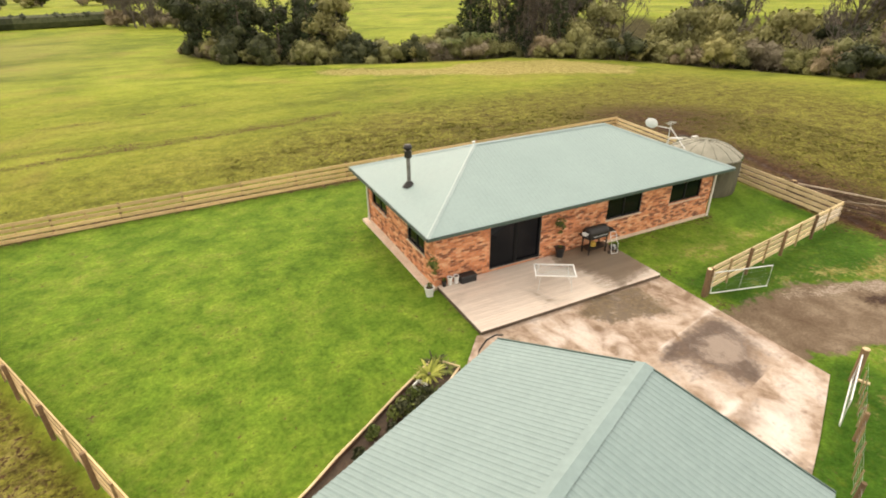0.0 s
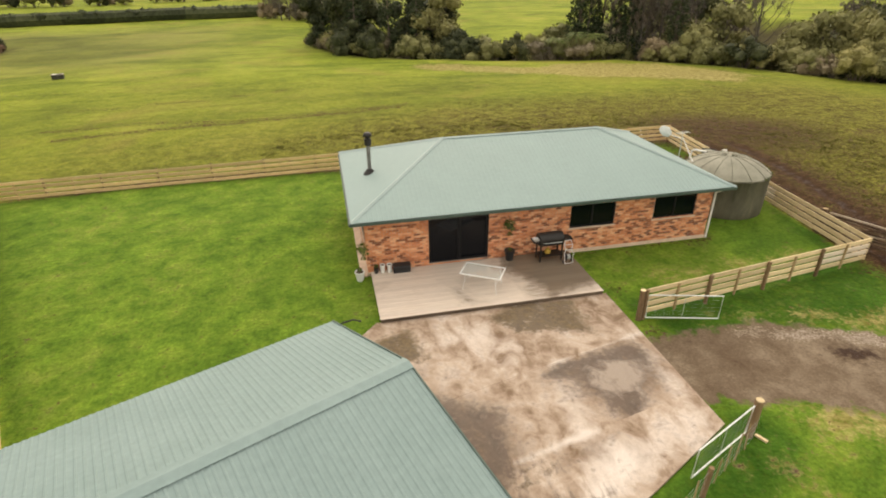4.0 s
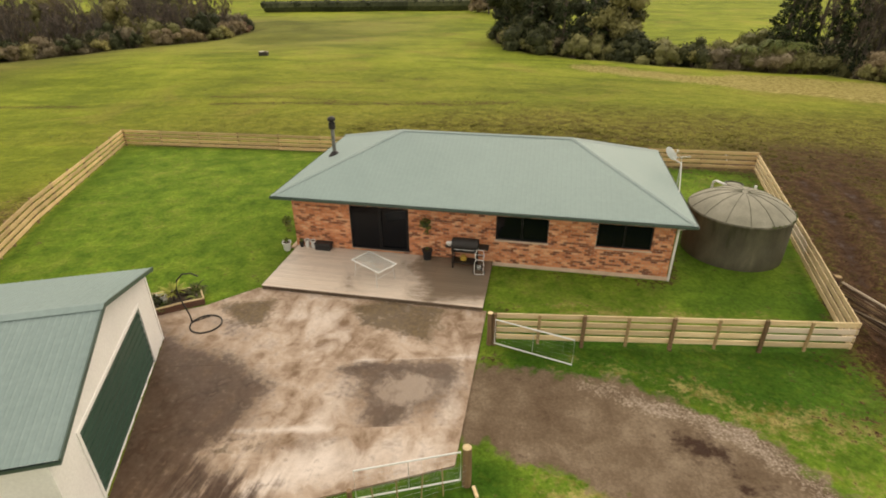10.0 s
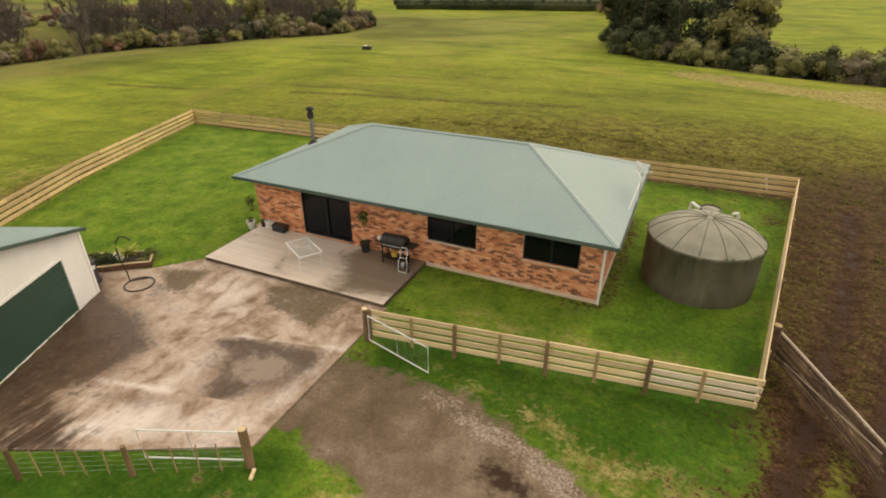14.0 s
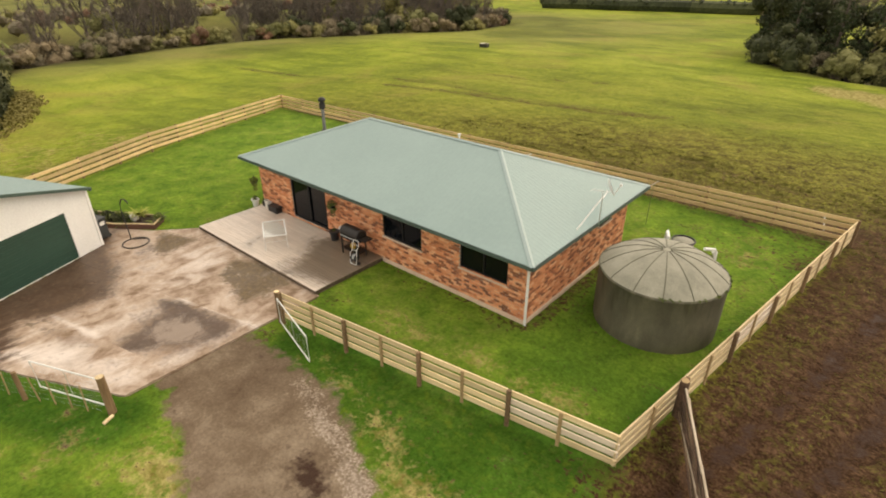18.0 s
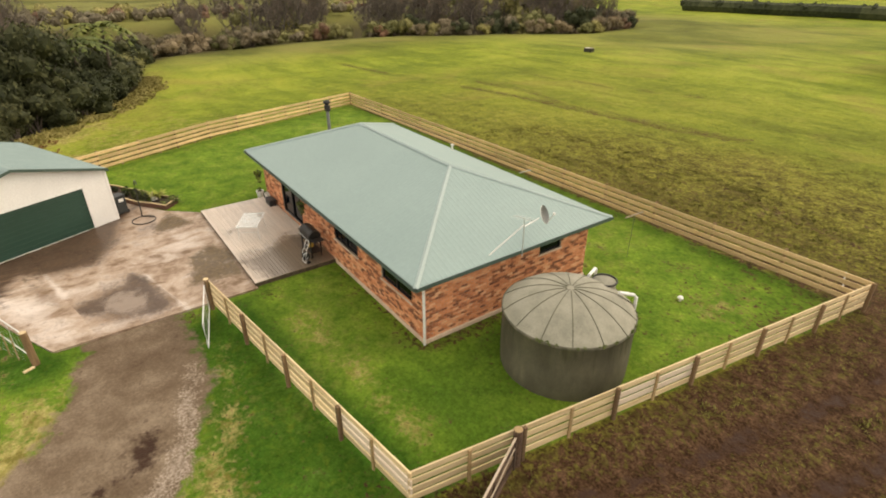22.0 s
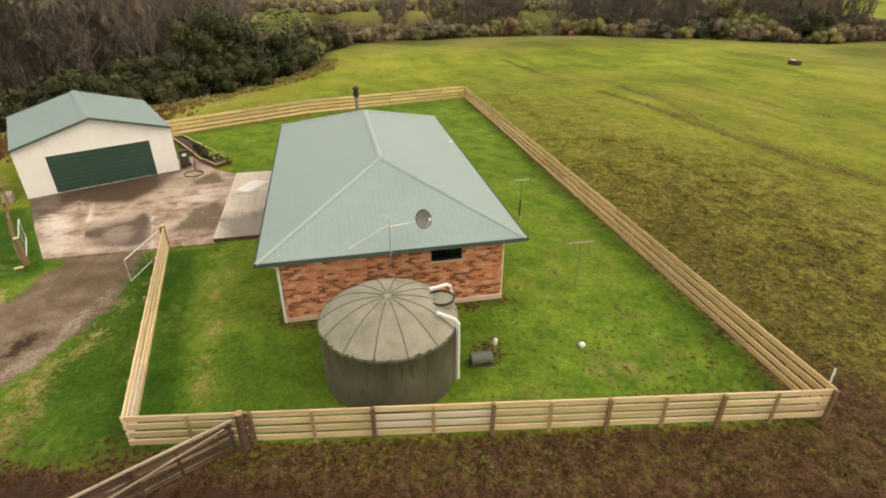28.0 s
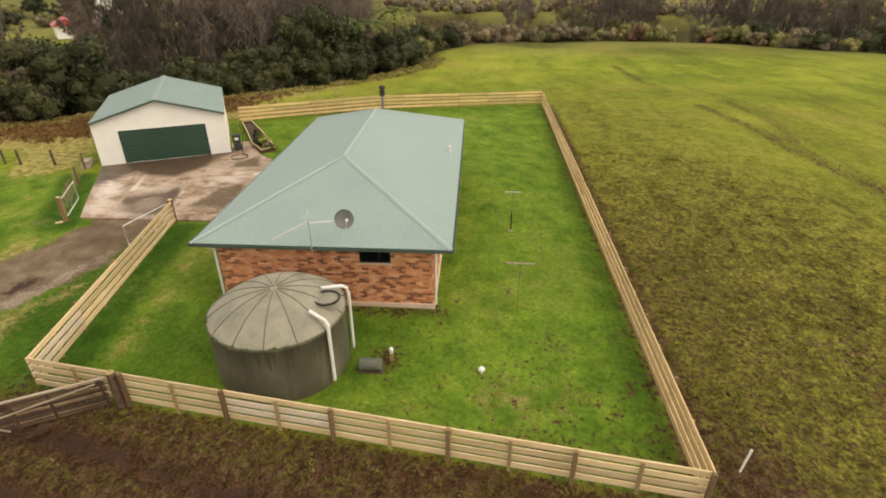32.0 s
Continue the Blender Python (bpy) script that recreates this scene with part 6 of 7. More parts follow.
hedge([(-95, 214), (-50, 217), (-12, 220)], 3.9, 1.2, "long dark clipped hedge across the far paddock")




# ---- things on and round the house ----
def pot(at, r, h, material, label, plant=None):
    root = thing("plant_pot", at, label, "plant pot", "pots by the house")
    part("vessel", lathe(bmesh.new(), [(0.01, 0.0), (r * 0.72, 0.0), (r * 0.95, h * 0.85), (r * 1.06, h * 0.86), (r * 1.06, h), (r * 0.9, h), (r * 0.86, h * 0.86)], 20), material, root, smooth=False)
    part("soil", lathe(bmesh.new(), [(r * 0.9, h * 0.88), (0.0, h * 0.9)], 16), SOIL, root)
    if plant:
        rg = np.random.default_rng(int(at[0] * 100))
        mesh_ob("foliage", *leaf_cloud(rg, [(0, 0, h + plant[0] * 0.5, plant[0] * 0.5)], plant[1], 0.09), SHRUB, root)
    return root


pot((7.45, 16.15, gz(7.45, 16.15)), 0.19, 0.40, WHITE, "large white plant pot on the lawn by the deck", (0.18, 60))
pot((8.37, 16.22, DZ), 0.11, 0.36, WHITE, "slim white plant pot on the deck")
pot((8.65, 16.20, DZ), 0.11, 0.36, WHITE, "slim white plant pot on the deck")
pot((8.12, 16.22, DZ), 0.10, 0.24, BLACKPL, "small black plant pot with a pale flower", (0.14, 40))
pot((13.68, 16.10, DZ), 0.21, 0.44, BLACKPL, "black plastic tub standing by the sliding door", (0.10, 40))
bx = thing("storage_box", (9.14, 16.16, DZ), "low dark plastic storage box on the deck", "storage box")
part("body", boxes((-0.34, 0.34, -0.17, 0.17, 0.0, 0.26), bevel=0.02), BLACKPL, bx)
part("lid", boxes((-0.36, 0.36, -0.19, 0.19, 0.26, 0.32), bevel=0.02), BLACKPL, bx)

# glass-topped garden table
tbl = thing("garden_table", (11.98, 14.28, DZ), "white metal garden table with a clear glass top", "table", rz=-31)
TH, TL, TW = 0.70, 0.79, 0.475
part("top_frame", boxes((-TL, TL, -TW, -TW + 0.045, TH - 0.03, TH), (-TL, TL, TW - 0.045, TW, TH - 0.03, TH), (-TL, -TL + 0.045, -TW + 0.045, TW - 0.045, TH - 0.03, TH), (TL - 0.045, TL, -TW + 0.045, TW - 0.045, TH - 0.03, TH)), WHITE, tbl, "white metal frame")
GLASSTOP, _, _, _p = tree_of("clear_table_glass")
_p.inputs["Base Color"].default_value, _p.inputs["Roughness"].default_value = (0.93, 0.97, 0.96, 1), 0.03
_p.inputs["Transmission Weight"].default_value, _p.inputs["IOR"].default_value = 0.92, 1.5
gtop = part("glass_top", boxes((-TL + 0.04, TL - 0.04, -TW + 0.04, TW - 0.04, TH - 0.012, TH - 0.004)), GLASSTOP, tbl, "clear glass top")
gtop.visible_shadow = False
for sx in (-1, 1):
    for sy in (-1, 1):
        part("leg", tubes(([(sx * (TL - 0.22), sy * (TW - 0.05), TH - 0.02), (sx * (TL - 0.14), sy * (TW - 0.02), 0.0)], 0.012)), WHITE, tbl)
    part("brace", tubes(([(sx * (TL - 0.2), -TW + 0.05, 0.34), (sx * (TL - 0.2), TW - 0.05, 0.34)], 0.008)), WHITE, tbl)

# barbecue
bbq = thing("barbecue", (15.30, 15.80, DZ), "hooded black gas barbecue on a wheeled trolley", "barbecue")
hood = lathe(bmesh.new(), [(0.0, -0.40), (0.24, -0.40), (0.26, -0.36), (0.26, 0.36), (0.24, 0.40), (0.0, 0.40)], 20)
bmesh.ops.transform(hood, matrix=pose(0, 0, 0.92, 0, 90, 0), verts=hood.verts)
part("hood", hood, DARKMETAL, bbq, smooth=False)
part("firebox", boxes((-0.40, 0.40, -0.25, 0.25, 0.70, 0.92), bevel=0.02), DARKMETAL, bbq)
part("side_shelf", boxes((-0.60, -0.41, -0.22, 0.22, 0.86, 0.89), bevel=0.008), DARKMETAL, bbq)
part("side_shelf", boxes((0.41, 0.72, -0.22, 0.22, 0.86, 0.89), bevel=0.008), DARKMETAL, bbq)
part("bowl", lathe(bmesh.new(), [(0.0, 0.90), (0.10, 0.90), (0.13, 0.98), (0.11, 0.98), (0.0, 0.93)], 16, (-0.475, -0.04)), WHITE, bbq, "white bowl on the side shelf")
for sx in (-0.36, 0.36):
    for sy in (-0.2, 0.2):
        part("leg", boxes((sx - 0.02, sx + 0.02, sy - 0.02, sy + 0.02, 0.0, 0.70)), DARKMETAL, bbq)
part("lower_shelf", boxes((-0.40, 0.40, -0.22, 0.22, 0.22, 0.25)), DARKMETAL, bbq)
part("gas_bottle", lathe(bmesh.new(), [(0.0, 0.25), (0.09, 0.26), (0.10, 0.30), (0.10, 0.40), (0.07, 0.45), (0.03, 0.46), (0.03, 0.50), (0.0, 0.50)], 16, (-0.05, 0)), surf("yellow_paint", (0.52, 0.33, 0.05), (0.62, 0.42, 0.08), 3.0, 0.5), bbq, "small yellow gas bottle")
part("handle", tubes(([(-0.3, -0.3, 0.86), (0.3, -0.3, 0.86)], 0.013)), GALV, bbq)

bbq.scale = (1.3, 1.1, 1.04)

# hose trolley
tro = thing("hose_trolley", (15.93, 15.22, DZ), "folded white-framed upright hose trolley beside the barbecue", "hose reel")
part("frame", tubes(([(-0.17, -0.05, 0.03), (-0.19, 0.0, 0.45), (-0.13, 0.06, 0.60), (-0.18, 0.14, 0.80), (-0.12, 0.20, 0.97), (0.12, 0.20, 0.97), (0.18, 0.14, 0.80), (0.13, 0.06, 0.60), (0.19, 0.0, 0.45), (0.17, -0.05, 0.03), (-0.17, -0.05, 0.03)], 0.015)), WHITE, tro, "bent white tube frame")
part("crossbar", tubes(([(-0.14, 0.06, 0.60), (0.14, 0.06, 0.60)], 0.012)), WHITE, tro)
part("crossbar", tubes(([(-0.17, 0.13, 0.80), (0.17, 0.13, 0.80)], 0.010)), WHITE, tro)
reel = lathe(bmesh.new(), [(0.04, -0.11), (0.15, -0.11), (0.15, -0.10), (0.09, -0.09), (0.09, 0.09), (0.15, 0.10), (0.15, 0.11), (0.04, 0.11)], 18)
bmesh.ops.transform(reel, matrix=pose(0, 0.06, 0.28, 0, 90, 0), verts=reel.verts)
part("reel", reel, BLACKPL, tro, "black hose reel")
coil = [(-0.08 + 0.0028 * k, 0.06 + 0.105 * math.cos(0.55 * k), 0.28 + 0.105 * math.sin(0.55 * k)) for k in range(58)]
part("hose", tube(bmesh.new(), coil + [(0.16, 0.0, 0.20), (0.20, -0.06, 0.05)], 0.011, 6), GALV, tro, "coiled grey hose")
for sx in (-0.21, 0.21):
    w = lathe(bmesh.new(), [(0.02, -0.015), (0.07, -0.015), (0.075, 0.0), (0.07, 0.015), (0.02, 0.015)], 16)
    bmesh.ops.transform(w, matrix=pose(sx, 0.06, 0.075, 0, 90, 0), verts=w.verts)
    part("wheel", w, BLACKPL, tro)

# hanging baskets on the brick
for (hx_, hy_, hz_), lab in (((13.62, 16.15, 1.75), "leafy hanging basket on the brick wall by the door"), ((7.62, 16.15, 1.35), "trailing green hanging plant at the wall corner")):
    hb = thing("hanging_basket", (hx_, hy_, hz_), lab, "hanging basket", "hanging baskets on the house")
    part("bowl", lathe(bmesh.new(), [(0.0, -0.12), (0.10, -0.1), (0.14, 0.0), (0.12, 0.0), (0.0, -0.03)], 14), BLACKPL, hb)
    part("bracket", tubes(([(0, 0.24, 0.34), (0, 0.0, 0.36), (0, 0, 0.0)], 0.008), seg=5), DARKMETAL, hb)
    mesh_ob("foliage", *leaf_cloud(np.random.default_rng(int(hx_ * 10)), [(0, 0, 0.08, 0.2), (0.08, -0.02, -0.15, 0.14), (-0.1, 0, -0.05, 0.15), (0.02, 0, -0.4, 0.10)], 240, 0.10), SHRUB, hb)

# dish and aerial on the gable eave
dish = thing("satellite_dish", (23.72, 20.05, 2.55), "grey satellite dish on a white bracket at the eave", "satellite dish")
part("mast", tubes(([(0, 0, -0.08), (0, 0, 1.12)], 0.022)), GALV, dish)
part("strut", tubes(([(0, 0, 1.10), (-0.18, -1.32, 0.28)], 0.020)), WHITE, dish, "white stay bar")
part("arm", tubes(([(0, 0, 1.02), (-0.2, 0.86, 1.02)], 0.020)), WHITE, dish)
DISH_AT = Matrix.Translation((-0.27, 1.1, 1.05)) @ Vector((0.80, 0.45, 0.42)).to_track_quat("Z", "Y").to_matrix().to_4x4()
for nm, prof, mat, lab in (("reflector", [(0.33, 0.097), (0.31, 0.083), (0.22, 0.042), (0.12, 0.012), (0.0, 0.0)], surf("dish_grey", (0.10, 0.105, 0.10), (0.15, 0.158, 0.15), 3, 0.6, fine=25, fine_amt=0.1), "dark grey reflector"),
                           ("back_shell", [(0.0, -0.014), (0.12, -0.002), (0.22, 0.028), (0.31, 0.069), (0.33, 0.084), (0.33, 0.097)], WHITE, "white back of the dish")):
    db = lathe(bmesh.new(), prof[::-1] if nm == "reflector" else prof, 28)
    bmesh.ops.transform(db, matrix=DISH_AT, verts=db.verts)
    bmesh.ops.recalc_face_normals(db, faces=db.faces)
    part(nm, db, mat, dish, lab, smooth=True)
part("feed_arm", tubes(([DISH_AT @ Vector((0, -0.32, 0.08)), DISH_AT @ Vector((0, -0.06, 0.40))], 0.012), seg=6), WHITE, dish)
rx_ = DISH_AT @ Vector((0, -0.05, 0.42))
part("receiver", boxes((rx_.x - 0.04, rx_.x + 0.04, rx_.y - 0.04, rx_.y + 0.04, rx_.z - 0.04, rx_.z + 0.04), bevel=0.01), WHITE, dish)
aer = thing("tv_aerial", (23.70, 20.03, 3.67), "faint thin white television aerial above the roof edge", "aerial")
part("boom", tubes(([(0, 0.02, 0.0), (0, 0.02, 0.22)], 0.014), seg=6), GALV, aer)
part("crossbar", tubes(([(-0.35, -0.1, 0.2), (0.35, 0.14, 0.2)], 0.010), seg=6), GALV, aer)
for k in range(6):
    q = -0.32 + 0.128 * k
    part("element", tubes(([(q, q * 0.34 - 0.2, 0.2), (q, q * 0.34 + 0.24, 0.2)], 0.006), seg=5), GALV, aer)
vt = part("roof_vent", tubes(([(13.97, 24.22, 2.82), (13.97, 24.22, 3.16)], 0.05)), WHITE, house, "short white vent pipe")
part("cap", lathe(bmesh.new(), [(0.085, 3.12), (0.085, 3.17), (0.0, 3.20)], 14, (13.97, 24.22)), WHITE, vt)

# ---- behind the house ----
POLEGREEN = surf("green_pole_paint", (0.085, 0.125, 0.045), (0.13, 0.175, 0.065), 2, 0.6)
for px, py, zt, half, lab in ((16.2, 27.25, 1.72, 0.36, "slim T-shaped clothesline post with a dark sleeve on the back lawn"), (23.05, 27.12, 1.86, 0.50, "slim T-shaped clothesline post with a pale crossbar")):
    gq = gz(px, py)
    cl = thing("clothesline_post", (px, py, gq), lab, "clothesline", "clothesline posts behind the house")
    part("post", tubes(([(0, 0, -0.3), (0.02, 0, zt - gq)], 0.013)), POLEGREEN, cl)
    if px < 20:
        part("sleeve", tubes(([(0, 0, 0.05), (0.01, 0, 0.95)], 0.034)), DARKMETAL, cl, "dark sleeve round the post")
        part("foot", lathe(bmesh.new(), [(0.10, -0.05), (0.10, 0.03), (0.07, 0.06), (0.0, 0.06)], 14), CONCRETE, cl)
    part("crossbar", tubes(([(-0.06, -half, zt - gq), (0.06, half, zt - gq + 0.05)], 0.020 if px < 20 else 0.030)), GALV if px < 20 else GREYWOOD, cl, "pale crossbar")
    for k in (-0.85, -0.35, 0.35, 0.85):
        part("hook", tubes(([(0, k * half, zt - gq), (0, k * half, zt - gq + 0.07)], 0.007), seg=5), GALV, cl)
gq = gz(26.6, 22.4)
pmp = thing("pump_cover", (26.6, 22.4, gq), "dark half-round pump cover on the grass by the tank", "pump")
pc = lathe(bmesh.new(), [(0.0, -0.42), (0.24, -0.42), (0.25, -0.40), (0.25, 0.40), (0.24, 0.42), (0.0, 0.42)], 20)
bmesh.ops.transform(pc, matrix=pose(0, 0, 0.24, 90, 0, 0), verts=pc.verts)
bmesh.ops.scale(pc, vec=(0.8, 0.8, 0.8), verts=pc.verts)
part("shell", pc, surf("grey_plastic", (0.085, 0.095, 0.075), (0.15, 0.16, 0.125), 2.5, 0.65, fine=25), pmp)
part("base", boxes((-0.22, 0.22, -0.40, 0.40, -0.05, 0.02)), OLDWOOD, pmp)
fb = thing("filter_housing", (26.15, 22.98, gz(26.15, 22.98)), "white filter bottle on a timber stake by the pump", "filter")
part("stake", boxes((-0.05, 0.05, -0.05, 0.05, -0.2, 0.30)), BATTEN, fb)
part("bottle", lathe(bmesh.new(), [(0.0, 0.30), (0.06, 0.30), (0.07, 0.36), (0.07, 0.48), (0.03, 0.53), (0.0, 0.54)], 14), WHITE, fb)
vc = thing("vent_cap", (26.5, 25.82, gz(26.5, 25.82)), "small white mushroom vent cap in the grass", "vent")
part("stem", tubes(([(0, 0, -0.1), (0, 0, 0.14)], 0.05)), WHITE, vc)
part("cap", lathe(bmesh.new(), [(0.05, 0.11), (0.11, 0.12), (0.11, 0.16), (0.06, 0.21), (0.0, 0.22)], 16), WHITE, vc)
sk = thing("marker_stake", (29.6, 32.35, gz(29.6, 32.35)), "leaning white marker stake in the pasture", "stake")
part("rod", tubes(([(0, 0, -0.15), (-0.2, 0.25, 0.62)], 0.03)), WHITE, sk)


# ---- gates ----
ZINC = surf("pale_zinc_pipe", (0.66, 0.67, 0.65), (0.78, 0.79, 0.77), 3.0, 0.45, metal=0.15, fine=30, fine_amt=0.12, bump=0.03)


def pipe_gate(at, rz, length, label):
    """Galvanised pipe farm gate with mesh wires; hinge at its own origin, along +x."""
    g = thing("pipe_gate", at, label, "gate", "pipe gates by the track", rz=rz)
    h0, h1 = 0.16, 1.08
    part("frame", tubes(([(0, 0, h0), (0, 0, h1), (length, 0, h1), (length, 0, h0), (0, 0, h0)], 0.021)), ZINC, g)
    part("stay", tubes(([(length * 0.5, 0, h0), (length * 0.5, 0, h1)], 0.008), seg=6), GALV, g)
    for k in range(5):
        z = h0 + 0.14 + 0.15 * k
        part("wire", tubes(([(0.02, 0, z), (length - 0.02, 0, z)], 0.0013), seg=4), GALV, g)
    for k in range(1, 8):
        x = length * k / 8
        part("wire", tubes(([(x, 0.004, h0), (x, 0.004, h1)], 0.0011), seg=4), GALV, g)
    return g


pipe_gate((16.98, 11.05, gz(17, 11)), math.degrees(math.atan2(10.43 - 11.05, 19.35 - 16.98)), 2.5, "open galvanised pipe gate with wire mesh beside the track")
pipe_gate((16.72, 5.72, gz(16.7, 5.7)), math.degrees(math.atan2(4.81 - 5.72, 14.55 - 16.72)), 2.45, "open galvanised pipe gate resting along the wire fence")


def gate_post(x, y, h, r, label, timber=None):
    g = gz(x, y)
    p = thing("gate_post", (x, y, g), label, "post", "gate posts")
    part("shaft", tube(bmesh.new(), [(0, 0, -0.4), (0.01, 0, h * 0.5), (0, 0.01, h)], r, 12, r * 0.93), timber or POSTWOOD, p)
    part("top", lathe(bmesh.new(), [(r * 0.93, h), (r * 0.8, h + 0.015), (0.0, h + 0.02)], 12), BATTEN if timber else PINE, p, "pale sawn top")
    return p


gate_post(16.86, 5.74, 1.24, 0.115, "stout round timber gate post with a pale top")
gate_post(16.80, 11.18, 1.22, 0.10, "round timber gate post with a pale top")
gate_post(28.56, 15.60, 1.22, 0.125, "thick old timber gate post by the rail fence", GATEWOOD)
gs_ = thing("timber_offcut", (17.1, 5.55, gz(17.1, 5.55)), "short pale timber offcut lying by the gate post", "timber")
part("block", box(bmesh.new(), -0.04, 0.04, -0.16, 0.16, 0.0, 0.06, pose(0, 0, 0, 0, 0, 25), 0.005), PINE, gs_)

# wire fence along the near edge of the pad
wf = thing("wire_fence", (0, 0, 0), "old wire fence with pale thin battens and brown posts", "fence")
W0, W1 = Vector((16.86, 5.55, 0)), Vector((9.75, 1.95, 0))
for k in range(3):
    p = W0.lerp(W1, (k + 1) / 3)
    g = gz(p.x, p.y)
    part("post", tube(bmesh.new(), [(p.x, p.y, g - 0.3), (p.x + 0.02, p.y, g + 0.98)], 0.07, 9, 0.06), POSTWOOD, wf)
for k in range(1, 16):
    if k % 5 == 0:
        continue
    p = W0.lerp(W1, k / 15)
    g = gz(p.x, p.y)
    rr = random.Random(k)
    a = Vector((rr.uniform(-.05, .05), rr.uniform(-.05, .05), 0))
    beam("batten", (p.x, p.y, g + 0.05), (p.x + a.x, p.y + a.y, g + 0.92), 0.026, 0.034, BATTEN, wf)
for z in (0.2, 0.36, 0.52, 0.68, 0.86):
    part("wire", tubes(([(W0.x, W0.y, gz(W0.x, W0.y) + z), (W1.x, W1.y, gz(W1.x, W1.y) + z)], 0.0018), seg=4), GALV, wf)
wf2 = thing("paddock_fence", (0, 0, 0), "old paddock fence of dark posts and thin wires", "fence")
pts = [(9.75, 1.95), (8.9, -0.6), (8.6, -3.1), (8.4, -4.3), (8.0, -7.5), (7.4, -11.0)]
for x, y in pts[1:]:
    g = gz(x, y)
    part("post", tube(bmesh.new(), [(x, y, g - 0.3), (x + 0.03, y, g + 0.95)], 0.08, 9, 0.07), OLDWOOD, wf2)
for z in (0.3, 0.55, 0.82):
    part("wire", tubes(([(x, y, gz(x, y) + z) for x, y in pts], 0.004), seg=4), GALV, wf2)

# old timber gate leaning out from the rail fence
og = thing("timber_gate", (28.66, 15.42, gz(28.66, 15.42)), "long weathered timber gate of split rails, sagging on its post", "gate", rz=math.degrees(math.atan2(11.5 - 15.42, 30.55 - 28.66)))
OL = 4.35
grr = random.Random(41)
for k in range(9):
    z0 = 0.20 + 0.098 * k
    z1 = z0 - 0.10 + grr.uniform(-0.04, 0.04)
    zm = (z0 + z1) / 2 + grr.uniform(-0.025, 0.025)
    y0, y1 = 0.018 * (-1) ** k, 0.02 * math.sin(k)
    wood = SPLIT if k in (1, 4, 6) else GATEWOOD
    beam("rail", (0.0, y0, z0), (OL * 0.52, y1, zm), 0.032, 0.062 + 0.012 * (k % 3), wood, og)
    beam("rail", (OL * 0.47, y1 - 0.02, zm + 0.02), (OL + grr.uniform(-0.1, 0.15), -y0, z1), 0.032, 0.060 + 0.012 * ((k + 1) % 3), wood, og)
for x in (0.06, OL * 0.30, OL * 0.5, OL * 0.74, OL - 0.05):
    beam("upright", (x, 0.045, 0.10), (x + 0.09 * math.sin(7 * x), 0.045, 1.08 - 0.12 * x / OL), 0.04, 0.075, GATEWOOD, og, face=(0, 1, 0))
beam("rail", (-0.02, 0.0, 1.10), (OL * 0.60, 0.02, 1.04), 0.05, 0.06, GREYWOOD, og)
beam("rail", (OL * 0.55, 0.03, 1.05), (OL + 0.15, 0.03, 0.98), 0.05, 0.06, GREYWOOD, og)
beam("rail", (0.2, 0.075, 1.00), (OL * 0.72, 0.075, 0.52), 0.03, 0.045, GREYWOOD, og)
beam("rail", (OL * 0.12, -0.06, 0.42), (OL * 0.98, -0.06, 0.84), 0.03, 0.04, GREYWOOD, og)
beam("brace", (0.1, -0.05, 0.20), (OL * 0.5, -0.05, 1.0), 0.03, 0.06, GATEWOOD, og)
beam("brace", (OL * 0.5, -0.05, 1.0), (OL * 0.97, -0.05, 0.12), 0.03, 0.06, GATEWOOD, og)
beam("brace", (OL * 0.55, 0.075, 0.10), (OL * 0.80, 0.075, 0.92), 0.03, 0.05, GREYWOOD, og)

# ---- beside the garage ----
pl = thing("planter_bed", (7.67, 6.08, 0), "long raised garden bed edged with weathered timber rails", "garden bed", rz=math.degrees(GA))
BED = [(-6.6, 4.75), (-0.67, 5.15), (1.04, 5.60), (0.75, 6.50), (-2.69, 6.05), (-4.77, 5.72), (-6.6, 5.45)]
BEDBOARD = surf("red_brown_sleeper", (0.085, 0.040, 0.026), (0.16, 0.078, 0.050), 2.0, 0.9, fine=24, fine_amt=0.4, rnd=0.25, stretch=(0.6, 6, 6), bump=0.3)
soilbm = slab_poly(bmesh.new(), BED, -0.5, 0.17)
for k in range(1, 30):
    bmesh.ops.bisect_plane(soilbm, geom=soilbm.verts[:] + soilbm.edges[:] + soilbm.faces[:], plane_co=(-6.6 + 0.26 * k, 0, 0), plane_no=(1, 0.1, 0))
for k in range(1, 7):
    bmesh.ops.bisect_plane(soilbm, geom=soilbm.verts[:] + soilbm.edges[:] + soilbm.faces[:], plane_co=(0, 4.8 + 0.25 * k, 0), plane_no=(0, 1, 0))
for v in soilbm.verts:
    if v.co.z > 0:
        v.co.z += 0.05 * noise.noise(v.co * 3.1)
part("soil", soilbm, SOIL, pl, "dark garden soil")
for (ax, ay), (bx_, by_) in zip(BED, BED[1:] + BED[:1]):
    beam("edge_board", (ax, ay, 0.02), (bx_, by_, 0.02), 0.05, 0.5, BEDBOARD, pl)
    part("rail", tubes(([(ax, ay, 0.28), ((ax + bx_) / 2, (ay + by_) / 2 + 0.02, 0.30), (bx_, by_, 0.28)], 0.034)), PINE, pl)


def garage_pt(x, y, z):
    return tuple((pose(7.67, 6.08, 0, 0, 0, math.degrees(GA)) @ Vector((x, y, z))))


